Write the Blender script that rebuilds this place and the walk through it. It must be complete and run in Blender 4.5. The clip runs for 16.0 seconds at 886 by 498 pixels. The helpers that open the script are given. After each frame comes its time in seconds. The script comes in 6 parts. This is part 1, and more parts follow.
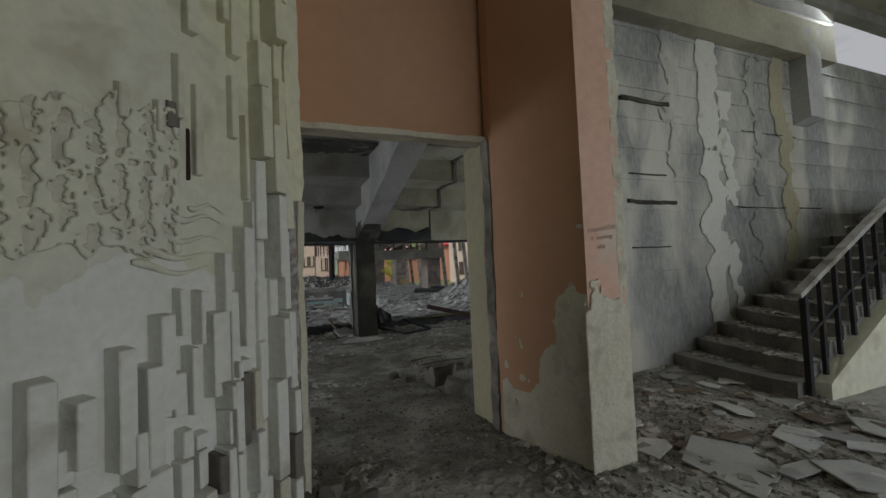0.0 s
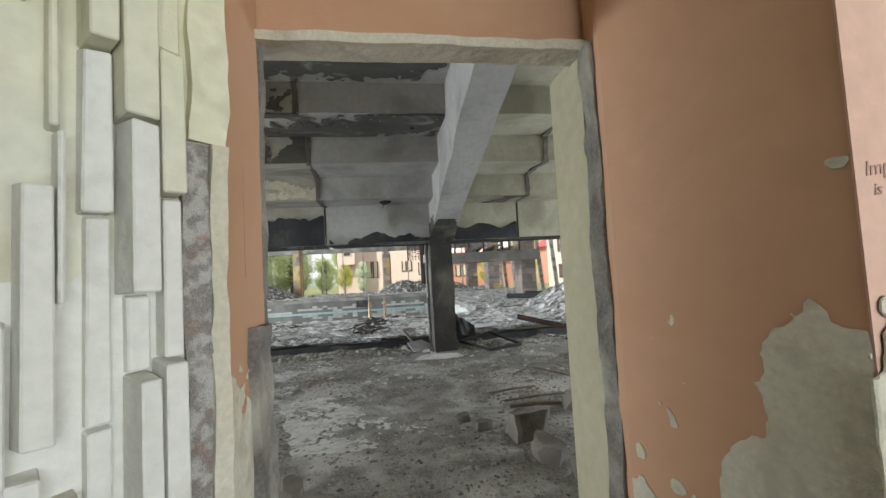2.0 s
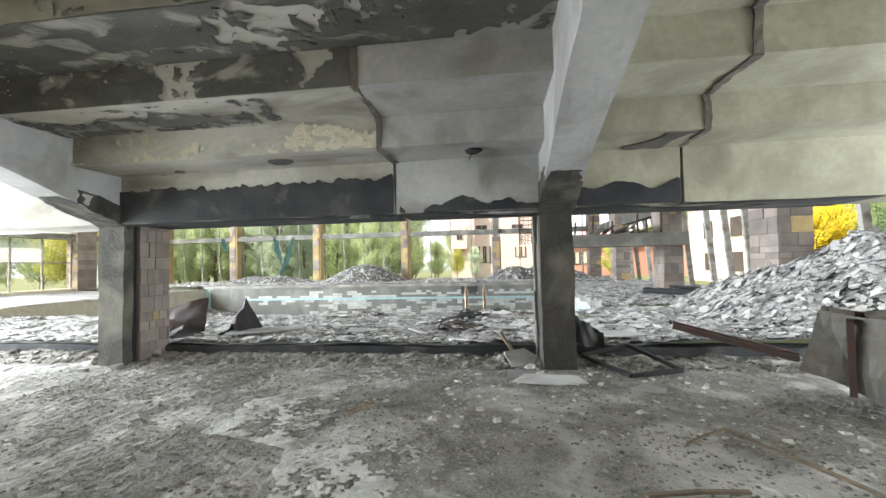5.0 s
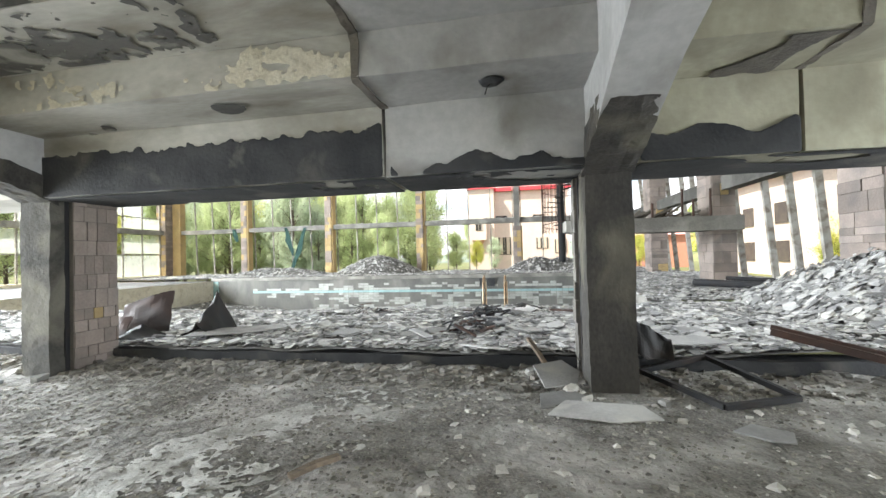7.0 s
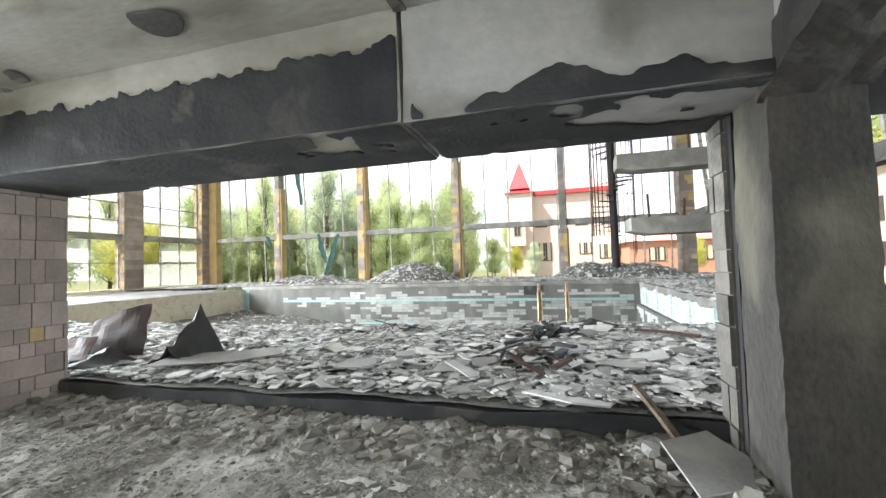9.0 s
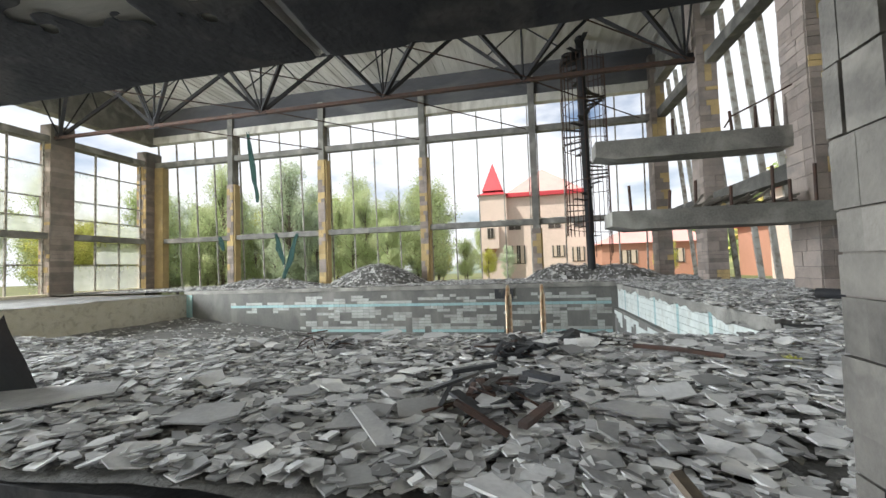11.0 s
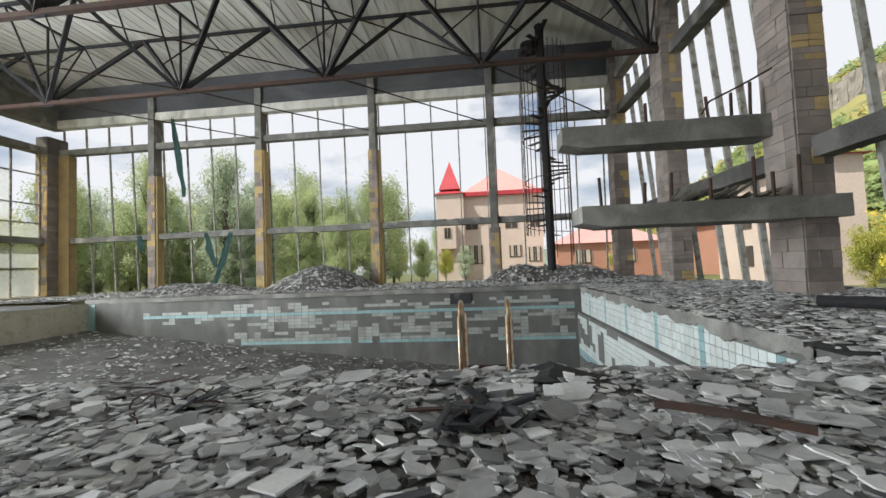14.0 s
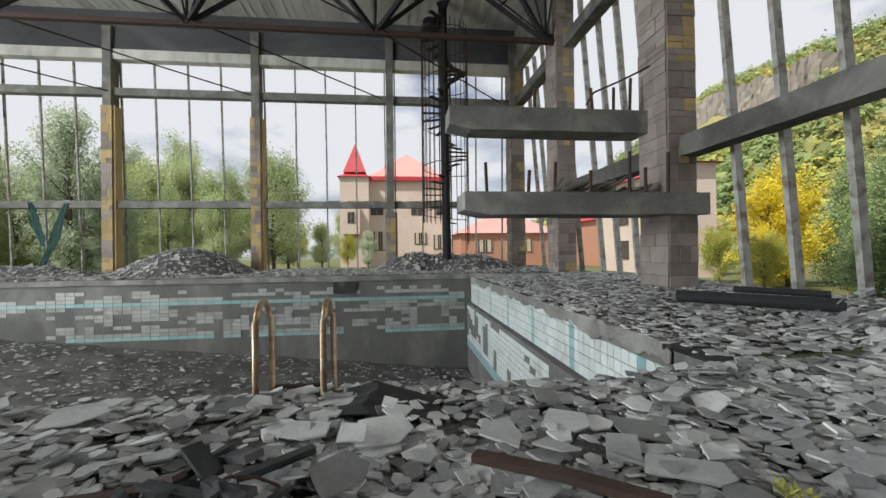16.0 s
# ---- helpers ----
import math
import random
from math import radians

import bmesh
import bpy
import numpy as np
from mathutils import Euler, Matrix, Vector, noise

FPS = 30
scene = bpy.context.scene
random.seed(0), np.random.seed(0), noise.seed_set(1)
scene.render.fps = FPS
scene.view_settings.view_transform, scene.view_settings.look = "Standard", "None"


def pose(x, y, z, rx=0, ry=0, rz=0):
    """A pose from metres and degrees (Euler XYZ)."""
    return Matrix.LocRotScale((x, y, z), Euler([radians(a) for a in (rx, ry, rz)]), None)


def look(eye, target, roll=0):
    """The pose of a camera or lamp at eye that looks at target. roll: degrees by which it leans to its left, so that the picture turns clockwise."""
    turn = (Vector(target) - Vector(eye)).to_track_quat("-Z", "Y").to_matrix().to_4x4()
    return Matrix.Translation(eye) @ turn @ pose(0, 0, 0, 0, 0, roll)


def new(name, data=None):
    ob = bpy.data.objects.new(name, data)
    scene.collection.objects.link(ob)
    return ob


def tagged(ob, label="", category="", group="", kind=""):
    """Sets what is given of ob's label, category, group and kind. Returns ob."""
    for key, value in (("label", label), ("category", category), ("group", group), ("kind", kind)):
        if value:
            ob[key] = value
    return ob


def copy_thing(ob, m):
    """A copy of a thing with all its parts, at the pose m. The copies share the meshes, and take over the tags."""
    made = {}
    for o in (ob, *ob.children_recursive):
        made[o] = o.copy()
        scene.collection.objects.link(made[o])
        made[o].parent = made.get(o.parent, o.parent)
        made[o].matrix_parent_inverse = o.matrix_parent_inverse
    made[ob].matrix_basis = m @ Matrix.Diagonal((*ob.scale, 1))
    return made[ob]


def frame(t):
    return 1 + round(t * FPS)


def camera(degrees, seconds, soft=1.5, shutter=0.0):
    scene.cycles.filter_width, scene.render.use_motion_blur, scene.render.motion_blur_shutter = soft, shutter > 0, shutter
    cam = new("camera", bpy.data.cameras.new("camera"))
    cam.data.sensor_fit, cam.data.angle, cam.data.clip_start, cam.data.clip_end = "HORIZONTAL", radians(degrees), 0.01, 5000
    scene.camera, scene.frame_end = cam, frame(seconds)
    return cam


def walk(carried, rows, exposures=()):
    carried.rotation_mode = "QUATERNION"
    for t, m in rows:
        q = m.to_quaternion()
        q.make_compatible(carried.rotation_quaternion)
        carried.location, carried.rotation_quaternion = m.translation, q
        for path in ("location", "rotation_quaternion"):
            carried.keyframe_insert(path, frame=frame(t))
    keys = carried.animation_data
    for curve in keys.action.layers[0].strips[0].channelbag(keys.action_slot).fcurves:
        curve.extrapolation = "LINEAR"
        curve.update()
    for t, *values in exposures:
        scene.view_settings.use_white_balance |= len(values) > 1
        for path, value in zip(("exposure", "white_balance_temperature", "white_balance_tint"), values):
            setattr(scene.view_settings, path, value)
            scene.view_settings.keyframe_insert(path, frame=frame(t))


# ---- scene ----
cam = camera(94.7, 16.0)
PATH = [
    (0, (0.42, 0.288, 1.503), (1.175, 2.138, 1.582), -2.4),
    (0.5, (0.651, 0.64, 1.505), (1.308, 2.526, 1.597), -3.2),
    (1, (0.814, 0.956, 1.476), (1.365, 2.875, 1.593), -3.5),
    (1.5, (0.982, 1.281, 1.496), (1.4, 3.234, 1.607), -3.8),
    (2, (1.12, 1.649, 1.479), (1.419, 3.623, 1.597), -3.1),
    (2.5, (1.242, 1.985, 1.474), (1.412, 3.973, 1.6), -2.4),
    (3, (1.352, 2.281, 1.509), (1.396, 4.277, 1.626), -1.6),
    (3.5, (1.381, 2.624, 1.486), (1.348, 4.62, 1.605), -1.4),
    (4, (1.404, 2.985, 1.453), (1.301, 4.979, 1.564), -1.6),
    (4.2, (1.421, 3.149, 1.463), (1.28, 5.142, 1.561), -1.5),
    (6.3, (1.52, 4.904, 1.312), (1.185, 6.876, 1.357), -1.3),
    (6.5, (1.412, 4.994, 1.333), (1.11, 6.971, 1.367), -1.3),
    (7, (1.406, 5.386, 1.302), (1.048, 7.353, 1.338), -1.4),
    (7.5, (1.366, 5.798, 1.301), (0.916, 7.747, 1.341), -1.3),
    (8, (1.217, 6.18, 1.255), (0.709, 8.113, 1.324), -1.5),
    (8.5, (1.087, 6.552, 1.204), (0.542, 8.474, 1.296), -2.0),
    (9, (0.993, 6.982, 1.241), (0.462, 8.908, 1.318), -1.8),
    (9.5, (0.923, 7.367, 1.255), (0.475, 9.314, 1.353), -1.6),
    (9.7, (0.89, 7.528, 1.251), (0.476, 9.482, 1.352), -1.7),
    (12, (1.072, 8.964, 1.072), (0.664, 10.921, 1.151), -2.0),
    (12.5, (0.978, 9.13, 1.099), (0.585, 11.089, 1.174), -2.1),
    (13, (0.922, 9.427, 1.049), (0.558, 11.392, 1.128), -2.3),
    (13.5, (0.98, 9.868, 1.107), (0.658, 11.84, 1.19), -2.4),
    (14, (0.959, 10.071, 1.213), (0.751, 12.059, 1.297), -2.2),
    (14.5, (1.028, 10.344, 1.192), (0.992, 12.341, 1.302), -1.8),
    (15, (1.173, 10.546, 1.235), (1.308, 12.539, 1.336), -2.1),
    (15.5, (1.453, 10.82, 1.228), (1.669, 12.808, 1.287), -1.4),
    (16, (1.628, 11.009, 1.201), (1.858, 12.996, 1.21), -0.7),
]
EXPOSURES = [(0.0, -0.85), (0.3, 0.25), (0.7, 0.75), (2.2, 0.92), (3.4, 1.3), (9.0, 1.4), (9.8, 1.2), (11.6, 0.38), (12.5, 0.3), (13.5, 0.24), (14.5, 0.17), (16.0, 0.05)]
walk(cam, [(t, look(eye, target, roll)) for t, eye, target, roll in PATH], EXPOSURES)

# ---- world and sun ----
SUN_EL, SUN_AZ = 54.0, 236.0        # azimuth clockwise from +y
world = bpy.data.worlds.new("sky")
scene.world = world
world.use_nodes = True
wn, wl = world.node_tree.nodes, world.node_tree.links
wn.clear()
sky = wn.new("ShaderNodeTexSky")
sky.sky_type, sky.sun_disc = "NISHITA", False
sky.sun_elevation, sky.sun_rotation = radians(SUN_EL), radians(SUN_AZ)
sky.dust_density = 2.0
wcoord = wn.new("ShaderNodeTexCoord")
wmap = wn.new("ShaderNodeMapping")
wmap.inputs["Scale"].default_value = (1.0, 1.0, 2.4)
wnoise = wn.new("ShaderNodeTexNoise")
wnoise.inputs["Scale"].default_value, wnoise.inputs["Detail"].default_value = 3.1, 8
wramp = wn.new("ShaderNodeValToRGB")
wramp.color_ramp.elements[0].position, wramp.color_ramp.elements[1].position = 0.30, 0.46
wmix = wn.new("ShaderNodeMix")
wmix.data_type = "RGBA"
wmix.inputs["B"].default_value = (7.8, 8.0, 8.4, 1)
wbg = wn.new("ShaderNodeBackground")
wbg.inputs["Strength"].default_value = 0.098
wout = wn.new("ShaderNodeOutputWorld")
wl.new(wcoord.outputs["Generated"], wmap.inputs["Vector"])
wl.new(wmap.outputs["Vector"], wnoise.inputs["Vector"])
wl.new(wnoise.outputs["Fac"], wramp.inputs["Fac"])
wl.new(wramp.outputs["Color"], wmix.inputs["Factor"])
wl.new(sky.outputs["Color"], wmix.inputs["A"])
wl.new(wmix.outputs["Result"], wbg.inputs["Color"])
wl.new(wbg.outputs["Background"], wout.inputs["Surface"])

sun_lamp = bpy.data.lights.new("sun", "SUN")
sun_lamp.energy, sun_lamp.angle, sun_lamp.color = 5.0, radians(0.6), (1.0, 0.95, 0.86)
sun_ob = new("sun", sun_lamp)
az, el = radians(SUN_AZ), radians(SUN_EL)
to_sun = Vector((math.sin(az) * math.cos(el), math.cos(az) * math.cos(el), math.sin(el)))
sun_ob.matrix_world = look(tuple(to_sun * 60), (0, 0, 0))


def sky_panel(name, x, y, z, w, h, facing, watts):
    """An area lamp set in an opening, looking along facing, that stands in for daylight."""
    lamp = bpy.data.lights.new(name, "AREA")
    lamp.shape, lamp.size, lamp.size_y, lamp.energy, lamp.color = "RECTANGLE", w, h, watts, (0.87, 0.94, 1.0)
    ob = new(name, lamp)
    ob.matrix_world = look((x, y, z), (x + facing[0], y + facing[1], z + facing[2]))
    return ob


sky_panel("daylight_entrance", 6.4, -3.9, 1.7, 9.6, 2.6, (-0.35, 1, -0.12), 360)
sky_panel("daylight_stair_window", 8.4, 4.33, 5.5, 3.7, 0.9, (-0.25, -1, -0.6), 420)
# Two fill lamps added in unseen side openings to brighten the low hall.
sky_panel("daylight_low_east", 9.35, 7.2, 1.35, 4.6, 2.2, (-1, 0, 0), 290)
sky_panel("daylight_low_west", -8.9, 7.2, 1.35, 4.6, 2.2, (1, 0, 0), 410)
sky_panel("daylight_end_bays", -22.2, 14.0, 4.6, 7.2, 7.6, (1, 0, -0.05), 6500)
sky_panel("daylight_side_bay", 7.9, 11.6, 5.6, 2.3, 5.0, (-1, 0, -0.1), 120)

# ---- materials ----
def rgba(c):
    return (c[0], c[1], c[2], 1.0)


def surface(name, base, second=None, scale=3.0, rough=0.85, bump=0.15, bump_scale=40.0, grime=None, grime_scale=0.7,
            grime_at=0.55, metal=0.0, island=0.0, stretch=(1, 1, 1), rand=0.0, gloss_var=0.0, soft=0.1, fine_mix=0.16, edge=0.15, relief=0.02):
    """A layered procedural surface: two tones, grime patches, fine relief."""
    m = bpy.data.materials.new(name)
    m.use_nodes = True
    n, l = m.node_tree.nodes, m.node_tree.links
    b = n["Principled BSDF"]
    b.inputs["Roughness"].default_value, b.inputs["Metallic"].default_value = rough, metal
    tc = n.new("ShaderNodeNewGeometry")
    mp = n.new("ShaderNodeMapping")
    mp.inputs["Scale"].default_value = stretch
    l.new(tc.outputs["Position"], mp.inputs["Vector"])
    vec = mp.outputs["Vector"]

    def noise_node(sc, detail=6.0, dist=0.0):
        q = n.new("ShaderNodeTexNoise")
        q.inputs["Scale"].default_value, q.inputs["Detail"].default_value, q.inputs["Distortion"].default_value = sc, detail, dist
        l.new(vec, q.inputs["Vector"])
        return q.outputs["Fac"]

    def ramp(sock, lo, hi):
        r = n.new("ShaderNodeMapRange")
        r.inputs["From Min"].default_value, r.inputs["From Max"].default_value = lo, hi
        l.new(sock, r.inputs["Value"])
        return r.outputs["Result"]

    def mix(fac, a, c, mode="MIX"):
        x = n.new("ShaderNodeMix")
        x.data_type, x.blend_type = "RGBA", mode
        for key, v in (("Factor", fac), ("A", a), ("B", c)):
            if isinstance(v, (tuple, float, int)):
                x.inputs[key].default_value = rgba(v) if isinstance(v, tuple) else v
            else:
                l.new(v, x.inputs[key])
        return x.outputs["Result"]

    second = second or tuple(c * 0.72 for c in base)
    col = mix(ramp(noise_node(scale), 0.5 - edge, 0.5 + edge), tuple(base), tuple(second))
    fine = ramp(noise_node(scale * 14, 4), 0.3, 0.75)
    col = mix(fine_mix, col, mix(fine, tuple(c * 0.35 for c in base), tuple(min(1, c * 1.3) for c in base)))
    if grime:
        g = ramp(noise_node(grime_scale, 9, 0.6), grime_at - soft, grime_at + soft)
        col = mix(g, col, tuple(grime))
    if island or rand:
        hv = n.new("ShaderNodeHueSaturation")
        src = n.new("ShaderNodeObjectInfo").outputs["Random"] if rand else tc.outputs["Random Per Island"]
        amount = rand or island
        mr = n.new("ShaderNodeMapRange")
        mr.inputs["To Min"].default_value, mr.inputs["To Max"].default_value = 1 - amount, 1 + amount
        l.new(src, mr.inputs["Value"])
        l.new(mr.outputs["Result"], hv.inputs["Value"])
        l.new(col, hv.inputs["Color"])
        col = hv.outputs["Color"]
    l.new(col, b.inputs["Base Color"])
    if gloss_var:
        rr = n.new("ShaderNodeMapRange")
        rr.inputs["To Min"].default_value, rr.inputs["To Max"].default_value = rough - gloss_var, min(1, rough + gloss_var)
        l.new(noise_node(scale * 2.3), rr.inputs["Value"])
        l.new(rr.outputs["Result"], b.inputs["Roughness"])
    if bump:
        bp = n.new("ShaderNodeBump")
        bp.inputs["Strength"].default_value, bp.inputs["Distance"].default_value = bump, relief
        add = n.new("ShaderNodeMath")
        add.operation = "ADD"
        l.new(noise_node(bump_scale, 5), add.inputs[0])
        l.new(noise_node(bump_scale * 0.12, 5), add.inputs[1])
        l.new(add.outputs[0], bp.inputs["Height"])
        l.new(bp.outputs["Normal"], b.inputs["Normal"])
    return m


M = {}
M["relief"] = surface("cream_plaster", (0.68, 0.65, 0.47), (0.64, 0.625, 0.53), 0.9, 0.9, 0.35, 30, (0.44, 0.40, 0.28), 3.6, 0.65)
M["relief_white"] = surface("whiter_plaster", (0.73, 0.72, 0.67), (0.68, 0.665, 0.60), 1.6, 0.92, 0.45, 26, (0.46, 0.43, 0.35), 3.5, 0.69, fine_mix=0.12)
M["orange"] = surface("orange_paint", (0.54, 0.315, 0.195), (0.50, 0.285, 0.165), 0.6, 0.78, 0.12, 25, (0.47, 0.26, 0.15), 1.2, 0.62, soft=0.2, fine_mix=0.08)
M["pink"] = surface("pink_paint", (0.66, 0.42, 0.32), (0.62, 0.38, 0.28), 1.0, 0.8, 0.1, 25, (0.58, 0.50, 0.40), 2.2, 0.66)
M["render_coat"] = surface("bare_render", (0.56, 0.515, 0.395), (0.63, 0.59, 0.49), 3.0, 0.94, 1.0, 16, (0.40, 0.36, 0.28), 5.0, 0.62, fine_mix=0.2)
M["torn_mortar"] = surface("torn_grey_mortar", (0.22, 0.205, 0.18), (0.11, 0.10, 0.088), 4.0, 0.95, 1.0, 24, (0.34, 0.32, 0.27), 3.0, 0.58, fine_mix=0.4)
M["yellow_wash"] = surface("pale_yellow_limewash", (0.46, 0.42, 0.285), (0.41, 0.375, 0.27), 1.0, 0.9, 0.12, 25, (0.45, 0.40, 0.28), 2.5, 0.7)
M["dark_step"] = surface("dusty_dark_concrete", (0.22, 0.21, 0.195), (0.12, 0.115, 0.105), 2.0, 0.92, 0.5, 30, (0.30, 0.285, 0.25), 2.4, 0.6, fine_mix=0.35)
M["concrete"] = surface("weathered_concrete", (0.33, 0.32, 0.30), (0.22, 0.22, 0.21), 1.6, 0.92, 0.4, 32, (0.44, 0.43, 0.39), 0.9, 0.6)
M["board_concrete"] = surface("board_marked_concrete", (0.42, 0.42, 0.395), (0.27, 0.275, 0.27), 1.6, 0.93, 0.9, 14, (0.62, 0.60, 0.53), 1.5, 0.55, stretch=(1, 1, 0.4), fine_mix=0.35)
M["soffit"] = surface("stained_limewash", (0.50, 0.485, 0.44), (0.35, 0.335, 0.29), 1.3, 0.9, 0.2, 22, (0.19, 0.17, 0.135), 1.1, 0.60, stretch=(0.5, 1.4, 1))
M["soffit_clean"] = surface("grey_limewash", (0.47, 0.465, 0.455), (0.37, 0.365, 0.36), 1.0, 0.9, 0.2, 20, (0.22, 0.21, 0.19), 1.0, 0.62)
M["soffit_yellow"] = surface("yellowed_limewash", (0.40, 0.38, 0.29), (0.30, 0.285, 0.215), 1.1, 0.9, 0.2, 20, (0.22, 0.20, 0.15), 1.1, 0.60)
# Column tones: shade is put into the base colour to offset the side lamps.
M["dark_grey_column"] = surface("dark_grey_concrete", (0.088, 0.084, 0.074), (0.042, 0.04, 0.037), 1.8, 0.92, 0.8, 20, (0.18, 0.17, 0.14), 1.2, 0.6, fine_mix=0.3)
M["blackish_column"] = surface("blackish_streaked_concrete", (0.058, 0.052, 0.045), (0.026, 0.025, 0.024), 2.6, 0.9, 0.6, 22, (0.13, 0.12, 0.09), 1.8, 0.62, stretch=(1, 1, 0.6), fine_mix=0.35)
M["soot"] = surface("near_black_concrete", (0.022, 0.023, 0.026), (0.05, 0.05, 0.052), 2.2, 0.9, 0.4, 26, (0.13, 0.12, 0.105), 1.7, 0.66)
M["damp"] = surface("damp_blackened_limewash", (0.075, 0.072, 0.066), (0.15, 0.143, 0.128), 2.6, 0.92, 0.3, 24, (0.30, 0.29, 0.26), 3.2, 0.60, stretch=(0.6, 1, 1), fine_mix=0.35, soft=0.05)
M["dirt"] = surface("debris_covered_floor", (0.33, 0.316, 0.29), (0.11, 0.104, 0.095), 4.2, 0.97, 1.0, 11, (0.47, 0.455, 0.43), 1.1, 0.545, soft=0.06, fine_mix=0.6, edge=0.08, relief=0.07)
M["ash"] = surface("dark_ash_and_grit", (0.10, 0.096, 0.09), (0.16, 0.154, 0.142), 2.4, 0.97, 0.9, 34, (0.20, 0.19, 0.175), 1.6, 0.62, fine_mix=0.45)
M["slate"] = surface("grey_roofing_sheet", (0.46, 0.454, 0.445), (0.28, 0.277, 0.273), 2.5, 0.6, 0.25, 30, (0.47, 0.46, 0.43), 3.0, 0.60, island=0.6)
M["slate_single"] = surface("loose_grey_roofing_sheet", (0.49, 0.484, 0.475), (0.31, 0.307, 0.302), 2.5, 0.6, 0.25, 30, (0.48, 0.47, 0.44), 3.0, 0.60, rand=0.55)
M["tile_white"] = surface("white_glazed_tile", (0.62, 0.66, 0.64), (0.52, 0.56, 0.54), 2.0, 0.45, 0.05, 30, (0.40, 0.40, 0.36), 3.0, 0.66, rand=0.08)
M["tile_cyan"] = surface("pale_blue_glazed_tile", (0.29, 0.45, 0.46), (0.23, 0.36, 0.37), 2.0, 0.45, 0.05, 30, (0.35, 0.38, 0.36), 3.0, 0.66, rand=0.1)
M["tile_grey"] = surface("dulled_white_tile", (0.36, 0.37, 0.35), (0.29, 0.29, 0.27), 2.0, 0.6, 0.08, 30, (0.22, 0.21, 0.19), 2.5, 0.6, rand=0.15)
M["pool_concrete"] = surface("damp_pool_concrete", (0.15, 0.145, 0.135), (0.10, 0.10, 0.095), 1.4, 0.9, 0.35, 26, (0.22, 0.21, 0.195), 0.8, 0.62, stretch=(1, 1, 0.5))
M["tuff"] = surface("pink_grey_tuff_block", (0.31, 0.255, 0.225), (0.23, 0.195, 0.175), 2.2, 0.92, 0.4, 28, (0.18, 0.16, 0.15), 1.6, 0.62, rand=0.25)
M["pier_stone"] = surface("grimy_cladding_stone", (0.13, 0.12, 0.107), (0.07, 0.065, 0.058), 3.0, 0.92, 0.5, 28, (0.20, 0.185, 0.16), 2.2, 0.62, rand=0.3)
M["tuff_core"] = surface("dark_mortar", (0.16, 0.14, 0.12), (0.11, 0.10, 0.09), 3.0, 0.95, 0.5, 30)
M["ochre"] = surface("ochre_stone_block", (0.48, 0.35, 0.17), (0.40, 0.29, 0.14), 2.0, 0.9, 0.3, 26, (0.32, 0.24, 0.14), 1.8, 0.64, rand=0.15)
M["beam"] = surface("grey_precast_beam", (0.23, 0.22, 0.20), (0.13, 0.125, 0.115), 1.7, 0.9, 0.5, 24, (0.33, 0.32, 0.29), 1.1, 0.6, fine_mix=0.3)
# About half as bright as the beam tone above.
M["side_beam"] = surface("dark_precast_beam", (0.12, 0.115, 0.105), (0.065, 0.062, 0.058), 1.7, 0.9, 0.5, 24, (0.22, 0.21, 0.19), 1.1, 0.6, fine_mix=0.3)
M["fascia"] = surface("dark_fascia_slab", (0.10, 0.10, 0.11), (0.07, 0.07, 0.075), 0.8, 0.9, 0.2, 16, (0.15, 0.15, 0.15), 0.6, 0.62, stretch=(0.4, 1, 1))
M["roof_panel"] = surface("limewashed_roof_deck", (0.74, 0.715, 0.66), (0.57, 0.545, 0.50), 0.9, 0.92, 0.2, 14, (0.36, 0.33, 0.28), 0.55, 0.62, stretch=(2.6, 0.16, 1))
M["steel"] = surface("dark_painted_steel", (0.014, 0.015, 0.018), (0.022, 0.02, 0.02), 4.0, 0.85, 0.1, 40, (0.04, 0.026, 0.022), 3.0, 0.66)
M["rust"] = surface("rusty_steel", (0.085, 0.045, 0.032), (0.055, 0.036, 0.03), 6.0, 0.85, 0.3, 60, (0.06, 0.045, 0.04), 5.0, 0.6, metal=0.3)
M["chrome_rust"] = surface("rust_freckled_tube", (0.50, 0.42, 0.30), (0.36, 0.22, 0.12), 9.0, 0.4, 0.1, 60, (0.25, 0.13, 0.07), 12.0, 0.6, metal=0.6)
M["duct_metal"] = surface("dull_galvanised_sheet", (0.15, 0.15, 0.135), (0.10, 0.075, 0.055), 2.2, 0.6, 0.15, 30, (0.06, 0.045, 0.035), 2.0, 0.58, metal=0.25)
M["sheet"] = surface("crumpled_sheet_metal", (0.025, 0.025, 0.027), (0.034, 0.024, 0.02), 3.0, 0.75, 0.15, 30, (0.02, 0.022, 0.022), 2.0, 0.55, metal=0.05)
M["broken_brick"] = surface("broken_brick_and_mortar", (0.46, 0.44, 0.40), (0.12, 0.095, 0.085), 19.0, 0.95, 1.0, 45, (0.26, 0.13, 0.09), 9.0, 0.67, fine_mix=0.5, edge=0.06)
M["dust"] = surface("white_plaster_dust", (0.72, 0.715, 0.69), (0.52, 0.51, 0.485), 9.0, 0.97, 0.8, 30, (0.25, 0.24, 0.21), 3.0, 0.62, fine_mix=0.4)
M["white_bit"] = surface("white_plaster_crumbs", (0.60, 0.58, 0.54), (0.48, 0.46, 0.42), 6.0, 0.9, 0.3, 40, island=0.2)
M["wood"] = surface("grey_splintered_wood", (0.22, 0.17, 0.12), (0.14, 0.11, 0.085), 5.0, 0.9, 0.4, 50, stretch=(1, 6, 6), island=0.25)
M["stone"] = surface("brown_rubble_stone", (0.18, 0.16, 0.135), (0.11, 0.098, 0.085), 5.0, 0.95, 0.6, 30, island=0.25)
